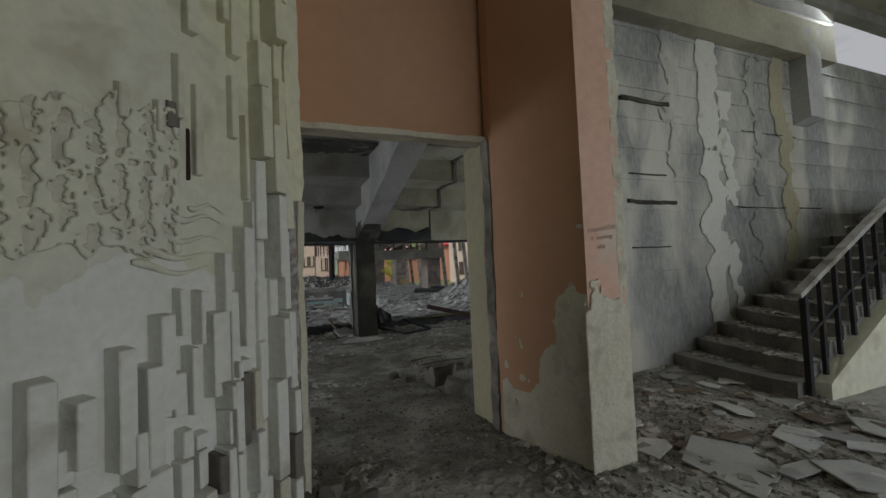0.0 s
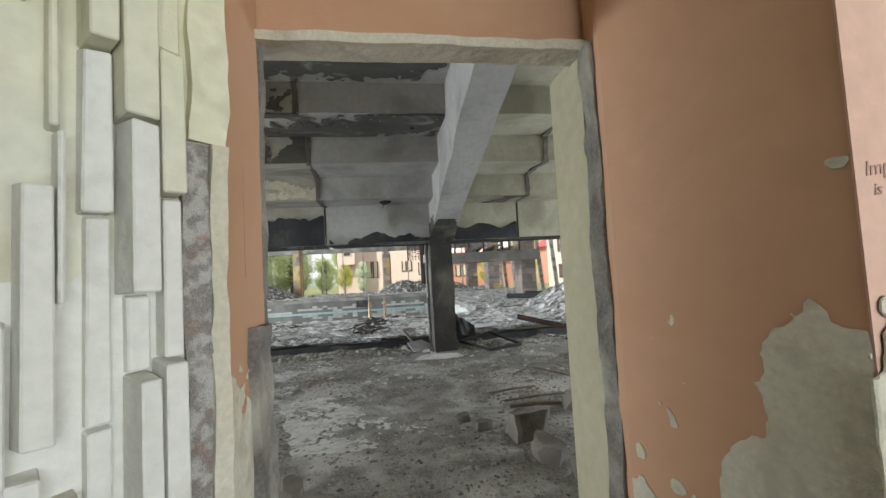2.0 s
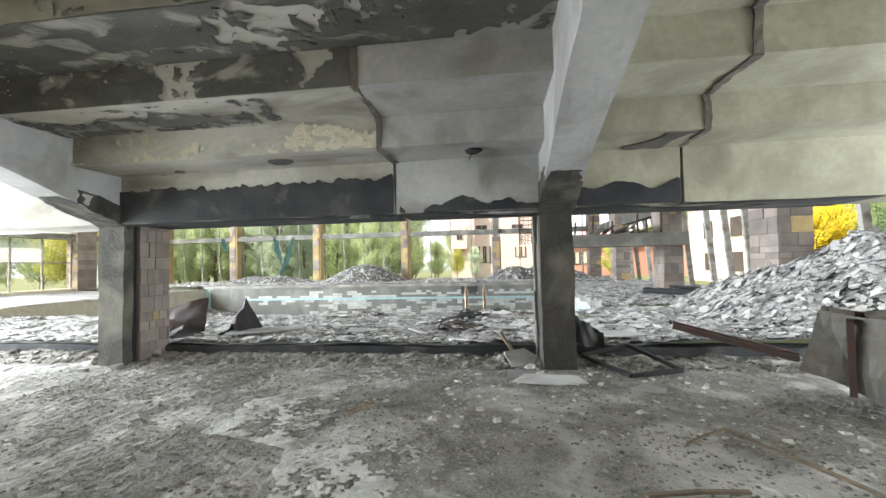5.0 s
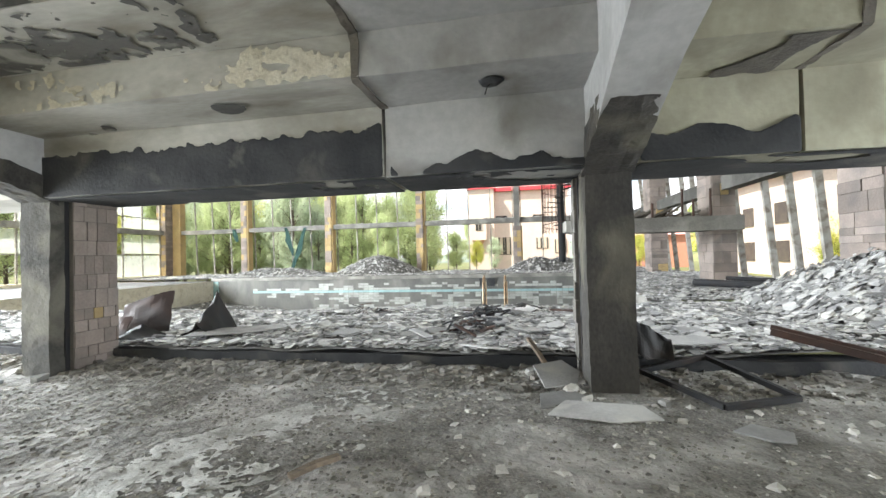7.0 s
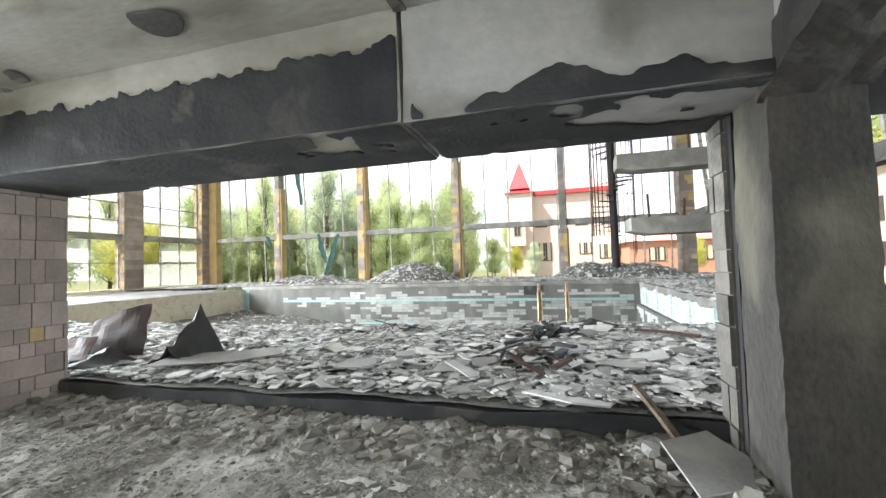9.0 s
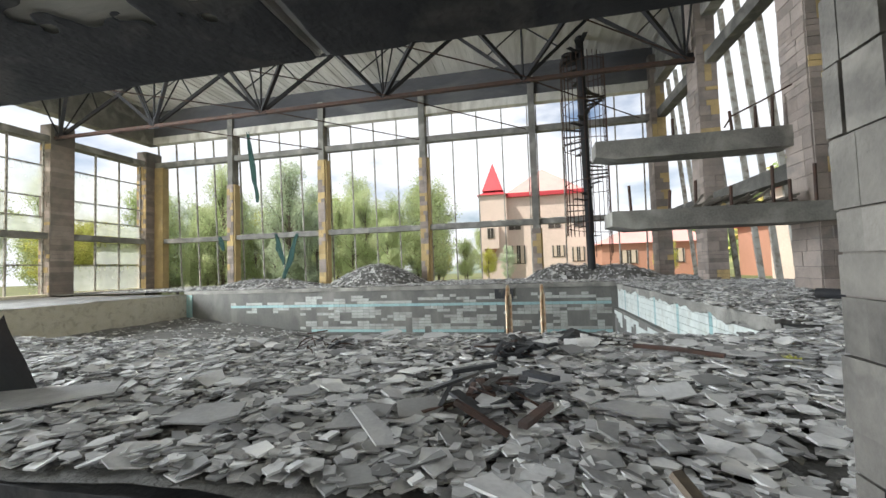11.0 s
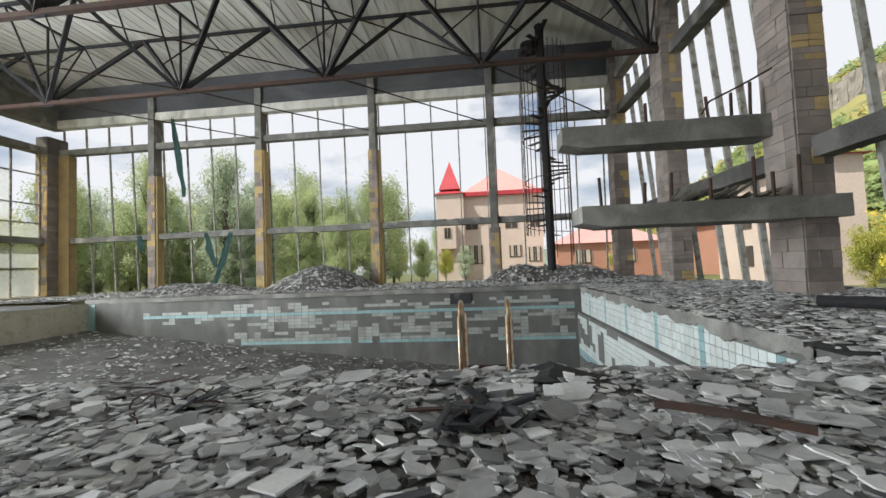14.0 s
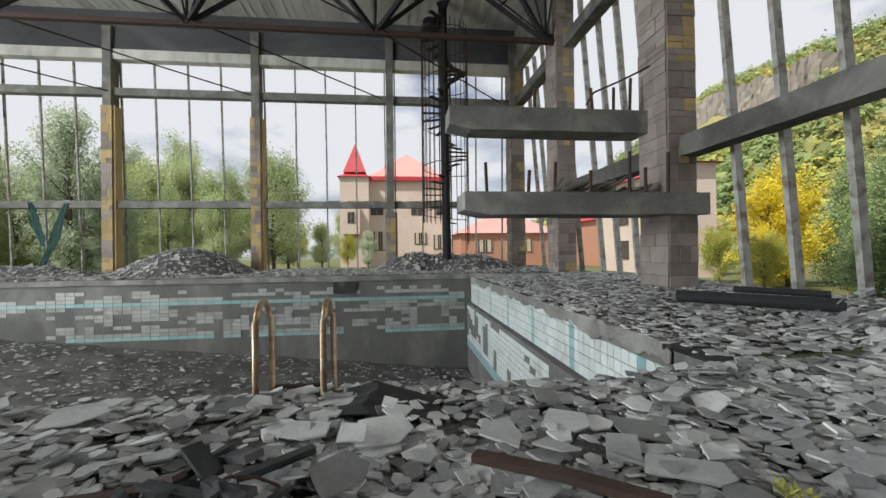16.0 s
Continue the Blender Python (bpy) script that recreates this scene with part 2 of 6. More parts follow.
M["frame_paint"] = surface("flaking_grey_window_paint", (0.42, 0.41, 0.38), (0.28, 0.26, 0.22), 5.0, 0.85, 0.3, 50, (0.16, 0.13, 0.10), 5.0, 0.6)
M["green_cloth"] = surface("dark_green_torn_netting", (0.03, 0.075, 0.065), (0.02, 0.05, 0.045), 5.0, 0.95, 0.3, 60)
M["house_wall"] = surface("cream_house_render", (0.64, 0.53, 0.46), (0.58, 0.48, 0.42), 0.5, 0.9, 0.05, 10)
M["house_salmon"] = surface("salmon_house_render", (0.46, 0.24, 0.17), (0.42, 0.22, 0.15), 0.5, 0.9, 0.05, 10)
M["red_roof"] = surface("red_sheet_roof", (0.50, 0.045, 0.06), (0.42, 0.04, 0.05), 0.6, 0.55, 0.05, 10)
M["pale_roof"] = surface("faded_pink_sheet_roof", (0.60, 0.31, 0.28), (0.53, 0.27, 0.25), 0.6, 0.6, 0.05, 10)
M["dark_glass"] = surface("dark_window_glass", (0.05, 0.045, 0.045), (0.08, 0.07, 0.06), 1.5, 0.15, 0.0)
M["curtain"] = surface("pale_curtain", (0.55, 0.47, 0.38), (0.45, 0.38, 0.30), 3.0, 0.9, 0.0)
M["bark"] = surface("grey_brown_bark", (0.14, 0.11, 0.08), (0.09, 0.075, 0.06), 6.0, 0.95, 0.5, 40)
M["grass"] = surface("rough_autumn_grass", (0.11, 0.13, 0.045), (0.16, 0.14, 0.05), 0.4, 0.97, 0.5, 8, (0.07, 0.09, 0.03), 0.15, 0.55)
M["cliff"] = surface("grey_limestone_cliff", (0.36, 0.33, 0.29), (0.22, 0.20, 0.18), 0.25, 0.95, 0.9, 1.5, stretch=(1, 1, 0.3))
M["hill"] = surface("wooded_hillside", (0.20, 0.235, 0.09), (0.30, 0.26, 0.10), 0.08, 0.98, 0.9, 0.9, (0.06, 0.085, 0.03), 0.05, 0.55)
# Distance haze is put into this colour: bluer and greyer than the hill.
M["far_hill"] = surface("haze_tinted_far_hillside", (0.16, 0.20, 0.17), (0.20, 0.22, 0.17), 0.06, 0.98, 0.5, 0.6, (0.12, 0.16, 0.14), 0.04, 0.55)


def leaf_material(name, a, c):
    """Leaves: part of the light passes through them."""
    m = surface(name, a, c, 0.7, 0.7, 0.0, island=0.3)
    n, l = m.node_tree.nodes, m.node_tree.links
    b = n["Principled BSDF"]
    tl, mx = n.new("ShaderNodeBsdfTranslucent"), n.new("ShaderNodeMixShader")
    mx.inputs["Fac"].default_value = 0.38
    l.new(b.inputs["Base Color"].links[0].from_socket, tl.inputs["Color"])
    l.new(b.outputs["BSDF"], mx.inputs[1])
    l.new(tl.outputs["BSDF"], mx.inputs[2])
    l.new(mx.outputs["Shader"], n["Material Output"].inputs["Surface"])
    return m


# Green and silvery leaves are paled: haze and glare are put into their colour.
M["leaf_green"] = leaf_material("haze_paled_green_leaves", (0.45, 0.54, 0.28), (0.53, 0.58, 0.34))
M["leaf_silver"] = leaf_material("silvery_green_leaves", (0.50, 0.56, 0.41), (0.43, 0.52, 0.35))
M["leaf_lime"] = leaf_material("yellow_green_leaves", (0.46, 0.50, 0.12), (0.52, 0.48, 0.12))
M["leaf_yellow"] = leaf_material("bright_yellow_leaves", (0.78, 0.66, 0.04), (0.70, 0.54, 0.03))
M["leaf_scrub"] = leaf_material("autumn_scrub_leaves", (0.40, 0.40, 0.13), (0.54, 0.38, 0.13))
M["leaf_pine"] = leaf_material("pine_needles", (0.30, 0.40, 0.19), (0.34, 0.44, 0.21))


def dusty_glass(name, dust):
    """Clear glass under an uneven film of pale dust."""
    m = bpy.data.materials.new(name)
    m.use_nodes = True
    n, l = m.node_tree.nodes, m.node_tree.links
    b = n["Principled BSDF"]
    b.inputs["Base Color"].default_value, b.inputs["Roughness"].default_value = (0.72, 0.76, 0.74, 1), 0.35
    clear, film, mx = n.new("ShaderNodeBsdfTransparent"), n.new("ShaderNodeBsdfTranslucent"), n.new("ShaderNodeMixShader")
    film.inputs["Color"].default_value = (0.75, 0.79, 0.77, 1)
    both = n.new("ShaderNodeMixShader")
    both.inputs["Fac"].default_value = 0.7
    q, r = n.new("ShaderNodeTexNoise"), n.new("ShaderNodeMapRange")
    q.inputs["Scale"].default_value = 1.6
    r.inputs["To Min"].default_value, r.inputs["To Max"].default_value = dust - 0.25, dust + 0.25
    l.new(q.outputs["Fac"], r.inputs["Value"])
    l.new(r.outputs["Result"], mx.inputs["Fac"])
    l.new(b.outputs["BSDF"], both.inputs[1])
    l.new(film.outputs["BSDF"], both.inputs[2])
    l.new(clear.outputs["BSDF"], mx.inputs[1])
    l.new(both.outputs["Shader"], mx.inputs[2])
    l.new(mx.outputs["Shader"], n["Material Output"].inputs["Surface"])
    return m


M["dusty_glass"] = dusty_glass("dusty_window_glass", 0.36)


# ---- mesh helpers ----
def box(bm, x0, x1, y0, y1, z0, z1):
    v = [bm.verts.new(p) for p in ((x0, y0, z0), (x1, y0, z0), (x1, y1, z0), (x0, y1, z0), (x0, y0, z1), (x1, y0, z1), (x1, y1, z1), (x0, y1, z1))]
    for q in ((3, 2, 1, 0), (4, 5, 6, 7), (0, 1, 5, 4), (1, 2, 6, 5), (2, 3, 7, 6), (3, 0, 4, 7)):
        bm.faces.new([v[i] for i in q])
    return v


def rough_box(bm, x0, x1, y0, y1, z0, z1, step=0.25, amp=0.012, seed=0.0):
    """A box cut into a grid, with its surface worn uneven."""
    start = len(bm.verts)
    tmp = bmesh.new()
    box(tmp, x0, x1, y0, y1, z0, z1)
    for axis, lo, hi in ((0, x0, x1), (1, y0, y1), (2, z0, z1)):
        n = min(60, int((hi - lo) / step))
        for i in range(1, n):
            co, no = [0, 0, 0], [0, 0, 0]
            co[axis], no[axis] = lo + (hi - lo) * i / n, 1
            bmesh.ops.bisect_plane(tmp, geom=tmp.verts[:] + tmp.edges[:] + tmp.faces[:], plane_co=co, plane_no=no)
    for v in tmp.verts:
        v.co += noise.noise_vector(v.co * 2.3 + Vector((seed, seed, seed))) * amp + noise.noise_vector(v.co * 9.1 + Vector((seed, 0, 0))) * amp * 0.6
    me = bpy.data.meshes.new("tmp")
    tmp.to_mesh(me)
    tmp.free()
    bm.from_mesh(me)
    bpy.data.meshes.remove(me)


def tube(bm, a, b, r, sides=8, r2=None):
    a, b = Vector(a), Vector(b)
    r2 = r if r2 is None else r2
    d = (b - a).normalized()
    u = d.orthogonal().normalized()
    w = d.cross(u)
    rings = []
    for p, rad in ((a, r), (b, r2)):
        rings.append([bm.verts.new(p + (u * math.cos(k * 2 * math.pi / sides) + w * math.sin(k * 2 * math.pi / sides)) * rad) for k in range(sides)])
    for k in range(sides):
        bm.faces.new((rings[0][k], rings[0][(k + 1) % sides], rings[1][(k + 1) % sides], rings[1][k]))
    bm.faces.new(rings[0][::-1])
    bm.faces.new(rings[1])


def bar(bm, a, b, w, h=None):
    """A square bar between two points, w wide and h high."""
    a, b = Vector(a), Vector(b)
    h = w if h is None else h
    d = (b - a).normalized()
    up = Vector((0, 0, 1)) if abs(d.z) < 0.95 else Vector((0, 1, 0))
    s = d.cross(up).normalized()
    up = s.cross(d).normalized()
    v = [bm.verts.new(p + s * (i * w / 2) + up * (j * h / 2)) for p in (a, b) for i, j in ((-1, -1), (1, -1), (1, 1), (-1, 1))]
    for q in ((0, 1, 2, 3), (7, 6, 5, 4), (0, 4, 5, 1), (1, 5, 6, 2), (2, 6, 7, 3), (3, 7, 4, 0)):
        bm.faces.new([v[i] for i in q])


def path_tube(bm, pts, r, sides=7):
    """One round tube swept along a line of points."""
    pts = [Vector(p) for p in pts]
    side, rings = None, []
    for k, p in enumerate(pts):
        d = (pts[min(k + 1, len(pts) - 1)] - pts[max(k - 1, 0)]).normalized()
        side = d.orthogonal().normalized() if side is None else (side - d * side.dot(d)).normalized()
        w = d.cross(side)
        rings.append([bm.verts.new(p + (side * math.cos(q * 2 * math.pi / sides) + w * math.sin(q * 2 * math.pi / sides)) * r) for q in range(sides)])
    for ra, rb in zip(rings, rings[1:]):
        for q in range(sides):
            bm.faces.new((ra[q], ra[(q + 1) % sides], rb[(q + 1) % sides], rb[q]))
    bm.faces.new(rings[0][::-1])
    bm.faces.new(rings[-1])


def mesh_of(bm, name, material, smooth=False):
    bmesh.ops.recalc_face_normals(bm, faces=bm.faces[:]) if len(bm.faces) < 30000 else None
    me = bpy.data.meshes.new(name)
    bm.to_mesh(me)
    bm.free()
    me.materials.append(material)
    if smooth:
        for p in me.polygons:
            p.use_smooth = True
    return me


def part(name, bm, material, parent=None, label="", smooth=False, kind=""):
    ob = new(name, mesh_of(bm, name, material, smooth))
    ob.parent = parent
    return tagged(ob, label, kind=kind)


def piece(name, me, parent, m):
    ob = new(name, me)
    ob.parent = parent
    ob.matrix_basis = m
    return ob


def thing(name, label, category, at=(0, 0, 0), group="", kind=""):
    ob = new(name)
    ob.empty_display_size = 0.1
    ob.location = at
    return tagged(ob, label, category, group, kind)


def structure(name, bm, material, label, category="wall", smooth=False):
    return tagged(part(name, bm, material, None, smooth=smooth), label, category, "", "structure")


def boxes(*rows):
    bm = bmesh.new()
    for r in rows:
        box(bm, *r)
    return bm


rnd = random.Random(7)
M["pale_board"] = surface("pale_dusty_board", (0.58, 0.58, 0.56), (0.45, 0.45, 0.43), 3.0, 0.8, 0.25, 30, (0.30, 0.29, 0.27), 3.0, 0.63, rand=0.25)
# ---- large structure: floors ----
DECK, POOL_X0, POOL_X1, POOL_Y0, POOL_Y1 = 0.40, -14.3, 4.09, 13.95, 24.3
WALL_X0, WALL_X1, WALL_Y1, ROOF_Z = -22.6, 7.75, 30.0, 11.75


def grid_mesh(x0, x1, y0, y1, nx, ny, height):
    bm = bmesh.new()
    rows = []
    for j in range(ny + 1):
        y = y0 + (y1 - y0) * j / ny
        rows.append([bm.verts.new((x0 + (x1 - x0) * i / nx, y, height(x0 + (x1 - x0) * i / nx, y))) for i in range(nx + 1)])
    for j in range(ny):
        for i in range(nx):
            bm.faces.new((rows[j][i], rows[j][i + 1], rows[j + 1][i + 1], rows[j + 1][i]))
    return bm


def fbm(x, y, s, seed=0.0):
    return noise.noise(Vector((x * s, y * s, seed))) + 0.5 * noise.noise(Vector((x * s * 2.1, y * s * 2.1, seed + 5)))


def floor_height(x, y):
    h = 0.022 * fbm(x, y, 1.1) + 0.011 * fbm(x, y, 4.2, 3) + 0.009 * fbm(x, y, 8.5, 6)
    h += 0.10 * max(0, (y - 9.3) / 0.7) * (0.6 + 0.6 * fbm(x, y, 1.7, 9))
    return h


structure("floor", grid_mesh(-9, 12, -4, 10.05, 380, 260, floor_height), M["dirt"], "grey concrete floor buried under dust, plaster crumbs and grit", "floor", True)


def deck_height(x, y):
    """Top of the debris between the step and the pool's near edge."""
    h = 0.20 + 0.035 * fbm(x, y, 0.9, 2) + 0.02 * fbm(x, y, 3.1, 4)
    if y > 12.6 and x < 0.2:
        t = min(1, (y - 12.6) / 4.0)
        h -= 0.9 * t * t * min(1, (0.2 - x) / 2.5)
    if x > 3.4:
        h += 0.08 * min(1, (x - 3.4) / 1.0)
    d = math.hypot(x - 8.6, (y - 12.6) * 0.85)
    h += max(0, 1.55 * (1 - d / 3.4)) * (1 + 0.25 * fbm(x, y, 1.2, 8))
    return h


bm = grid_mesh(-22.5, 10.5, 10.0, POOL_Y0 + 0.02, 190, 34, deck_height)
structure("floor_pool_edge", bm, M["ash"], "raised pool deck of dark concrete under ash and broken sheets", "floor", True)
bm = bmesh.new()
rough_box(bm, -22.5, 12, 9.98, 10.35, -0.3, 0.17, 0.22, 0.035, 3.0)
structure("step_edge", bm, M["soot"], "crumbling dark concrete step up to the pool deck", "step")


def far_deck_height(x, y):
    h = DECK + 0.03 * fbm(x, y, 0.8, 11) + 0.015 * fbm(x, y, 3, 4)
    for cx, cy, r, a in ((-6.6, 28.3, 2.6, 1.05), (2.6, 28.9, 1.9, 0.75), (5.0, 28.4, 1.9, 0.65), (-13.8, 28.8, 2.6, 0.4), (-11.5, 28.6, 1.5, 0.25)):
        d = math.hypot(x - cx, (y - cy) * 1.2)
        h += max(0, a * (1 - (d / r) ** 1.5))
    return h


structure("floor_far_deck", grid_mesh(-22.5, 8.6, POOL_Y1 - 0.02, 30.9, 150, 34, far_deck_height), M["ash"], "far pool deck heaped with broken roofing sheets", "floor", True)


def side_deck_height(x, y):
    return DECK - 0.06 + 0.05 * min(1, max(0, (y - 14) / 6)) + 0.03 * fbm(x, y, 0.9, 21) + 0.015 * fbm(x, y, 3, 14)


structure("floor_side_deck", grid_mesh(POOL_X1 + 0.02, 9.2, POOL_Y0, POOL_Y1, 30, 60, side_deck_height), M["ash"], "pool side deck of grey concrete strewn with broken sheets", "floor", True)
structure("floor_left_deck", grid_mesh(-22.5, POOL_X0 - 0.02, POOL_Y0, POOL_Y1, 40, 50, lambda x, y: 0.30 + 0.03 * fbm(x, y, 0.9, 31)), M["ash"], "pool end deck of grey concrete with scattered grit", "floor", True)


def pool_bed(x, y):
    t = min(1, max(0, (x - POOL_X0) / (POOL_X1 - POOL_X0)))
    h = -0.75 - 1.95 * t + 0.07 * fbm(x, y, 0.7, 41) + 0.03 * fbm(x, y, 2.5, 4)
    near = max(0, 1 - (y - POOL_Y0) / 4.5)
    side = min(1, max(0, (0.4 - x) / 3.0))
    return h + near * side * (-0.35 - h) * 0.9


structure("pool_floor", grid_mesh(POOL_X0, POOL_X1, POOL_Y0 - 0.1, POOL_Y1, 110, 64, pool_bed), M["ash"], "sloping pool bottom covered in dark debris", "floor", True)
bm = bmesh.new()
box(bm, POOL_X0 - 0.3, POOL_X1 + 0.5, POOL_Y1, POOL_Y1 + 0.35, -3.2, DECK - 0.12)
wall_pool_far = structure("wall_pool_far", bm, M["pool_concrete"], "far pool wall of stained concrete with remains of tiling")
bm = boxes((POOL_X1 - 0.14, POOL_X1 + 0.4, POOL_Y0 - 0.3, POOL_Y1, -3.2, -0.5), (POOL_X1, POOL_X1 + 0.4, POOL_Y0 - 0.3, POOL_Y1, -0.5, DECK - 0.12))
wall_pool_side = structure("wall_pool_side", bm, M["pool_concrete"], "side pool wall in two tiers with white and blue tiles")
structure("wall_pool_end", boxes((POOL_X0 - 0.4, POOL_X0, POOL_Y0, POOL_Y1, -3.0, 0.28)), M["render_coat"], "shallow end pool wall of bare sandy render")
structure("wall_pool_near", boxes((POOL_X0, POOL_X1, POOL_Y0 - 0.35, POOL_Y0 - 0.04, -3.2, -0.1)), M["pool_concrete"], "near pool wall of dark concrete")
bm = bmesh.new()
rough_box(bm, POOL_X0 - 0.1, POOL_X1 + 0.1, POOL_Y1 - 0.06, POOL_Y1 + 0.42, DECK - 0.12, DECK + 0.03, 0.4, 0.02, 5)
structure("trim_pool_far", bm, M["beam"], "broken concrete coping along the far pool edge", "coping")
bm = bmesh.new()
rough_box(bm, POOL_X1 - 0.05, POOL_X1 + 0.45, POOL_Y0 + 0.5, POOL_Y1 - 0.07, DECK - 0.12, DECK - 0.05, 0.3, 0.03, 6)
structure("trim_pool_side", bm, M["beam"], "crumbling concrete coping along the side pool edge", "coping")

# ---- vestibule ----
DOOR_X0, DOOR_X1, DOOR_Y0, DOOR_Y1, DOOR_Z = 0.57, 2.25, 3.68, 4.10, 2.665
structure("wall_door_lintel", boxes((DOOR_X0 - 0.3, DOOR_X1 + 0.4, DOOR_Y0, 3.80, DOOR_Z, 5.6)), M["orange"], "orange painted wall above the doorway")
structure("wall_door_left", boxes((-8.9, DOOR_X0 - 0.2, 3.55, 3.73, -0.1, 5.6)), M["yellow_wash"], "pale plastered wall beside the doorway")
structure("wall_door_right", boxes((DOOR_X1 + 0.33, 4.1, DOOR_Y0 + 0.3, DOOR_Y1, -0.1, 5.6)), M["yellow_wash"], "pale yellow wall beside the doorway")
# doorway jambs and the orange side walls
bm = bmesh.new()
rough_box(bm, DOOR_X0 - 0.2, DOOR_X0 + 0.008, 3.66, 3.735, -0.1, DOOR_Z, 0.05, 0.018, 1)
rough_box(bm, DOOR_X0 - 0.2, DOOR_X0 + 0.045, 3.42, 3.67, -0.1, 1.30, 0.04, 0.022, 1)
structure("wall_jamb_left", bm, M["torn_mortar"], "broken dark concrete jamb of the doorway")
bm = bmesh.new()
box(bm, DOOR_X1, DOOR_X1 + 0.33, 3.70, DOOR_Y1, -0.1, DOOR_Z)
structure("wall_jamb_right", bm, M["yellow_wash"], "pale yellow plaster jamb of the doorway")
bm = bmesh.new()
rough_box(bm, DOOR_X1 - 0.012, DOOR_X1 + 0.2, 3.56, 3.695, -0.1, DOOR_Z - 0.02, 0.035, 0.024, 2)
structure("trim_jamb_right", bm, M["torn_mortar"], "rough grey mortar strip where a door frame was torn out", "trim")
bm = bmesh.new()
rough_box(bm, DOOR_X0 - 0.02, DOOR_X1 + 0.1, 3.62, 3.812, DOOR_Z - 0.03, DOOR_Z + 0.02, 0.06, 0.012, 4)
structure("trim_lintel", bm, M["render_coat"], "ragged plaster edge under the lintel", "trim")


def prism(points, z0, z1):
    bm = bmesh.new()
    lo = [bm.verts.new((x, y, z0)) for x, y in points]
    hi = [bm.verts.new((x, y, z1)) for x, y in points]
    n = len(points)
    bm.faces.new(lo[::-1])
    bm.faces.new(hi)
    for i in range(n):
        bm.faces.new((lo[i], lo[(i + 1) % n], hi[(i + 1) % n], hi[i]))
    return bm


structure("wall_side_left", prism([(0.57, 3.19), (0.57, 3.665), (0.30, 3.665), (0.30, 3.19)], -0.1, 5.6), M["orange"], "orange painted return wall beside the doorway")
PIER = [(2.47, 2.62), (2.84, 2.62), (2.84, 3.66), (2.26, 3.66), (2.25, 3.50)]
wall_pier = structure("wall_pier", prism(PIER, -0.1, 5.6), M["orange"], "orange and pink painted pier with plaster fallen from its foot")
structure("wall_pier_front", prism([(2.465, 2.612), (2.82, 2.612), (2.82, 2.619), (2.465, 2.619)], 1.1, 5.6), M["pink"], "pink painted front of the pier")


def ragged(name, points_fn, u0, u1, v0, v1, nu, nv, keep, thick, material, label, category):
    """A thin coat with a ragged outline: grid cells kept where keep(u, v) holds."""
    bm = bmesh.new()
    vs = {}

    def vert(i, j, k):
        if (i, j, k) not in vs:
            u, v = u0 + (u1 - u0) * i / nu, v0 + (v1 - v0) * j / nv
            u += 0.4 * (u1 - u0) / nu * noise.noise(Vector((u * 31, v * 31, 1)))
            v += 0.4 * (v1 - v0) / nv * noise.noise(Vector((u * 31, v * 31, 7)))
            vs[i, j, k] = bm.verts.new(points_fn(u, v, thick * (k + 0.35 * k * noise.noise(Vector((u * 9, v * 9, 3))))))
        return vs[i, j, k]
    on = {(i, j) for i in range(nu) for j in range(nv) if keep(u0 + (u1 - u0) * (i + 0.5) / nu, v0 + (v1 - v0) * (j + 0.5) / nv)}
    for i, j in on:
        bm.faces.new((vert(i, j, 1), vert(i + 1, j, 1), vert(i + 1, j + 1, 1), vert(i, j + 1, 1)))
        for (di, dj), (a, b) in (((-1, 0), ((i, j), (i, j + 1))), ((1, 0), ((i + 1, j + 1), (i + 1, j))), ((0, -1), ((i + 1, j), (i, j))), ((0, 1), ((i, j + 1), (i + 1, j + 1)))):
            if (i + di, j + dj) not in on:
                bm.faces.new((vert(*a, 0), vert(*b, 0), vert(*b, 1), vert(*a, 1)))
    for _ in range(3):
        bmesh.ops.smooth_vert(bm, verts=bm.verts[:], factor=0.5, use_axis_x=True, use_axis_y=True, use_axis_z=True)
    return structure(name, bm, material, label, category)


ragged("trim_return_bare", lambda u, v, d: (0.571 + d, u, v), 3.205, 3.575, -0.02, 1.5, 30, 110, lambda u, v: v < 1.06 + 0.16 * fbm(u, v, 5.0, 2) + 0.1 * fbm(u, v, 13.0, 5) or (v < 1.3 and fbm(u, v, 9.0, 8) > 0.62), 0.006, M["render_coat"], "bare beige render where the orange paint has peeled", "plaster")
ragged("trim_return_crack", lambda u, v, d: (0.5715 + d, u, v), 3.37, 3.43, 1.5, 1.98, 50, 120, lambda u, v: abs(u - 3.40 - 0.014 * fbm(u, v, 6.0, 3)) < 0.0011 + 0.0008 * fbm(0, v, 9, 1), 0.001, M["dark_grey_column"], "thin crack in the orange paint", "crack")
side_dir = (Vector((2.47, 2.62, 0)) - Vector((2.25, 3.50, 0)))
side_len = side_dir.length
side_dir.normalize()
side_nor = Vector((-side_dir.y, side_dir.x, 0))
side_nor = side_nor if side_nor.x < 0 else -side_nor


def on_pier_side(u, v, d):
    p = Vector((2.25, 3.50, 0)) + side_dir * u + side_nor * (d + 0.001)
    return (p.x, p.y, v)


def pier_bare(u, v):
    edge = 0.42 + min(0.85, 0.95 * max(0, (u - 0.28) / 0.5) ** 1.2) + 0.20 * fbm(u, v, 3.0, 2) + 0.1 * fbm(u, v, 9.0, 5)
    return v < edge or (v < edge + 0.5 and fbm(u, v, 6.5, 8) > 0.52) or (v < 1.35 and fbm(u, v, 11.0, 13) > 0.72)


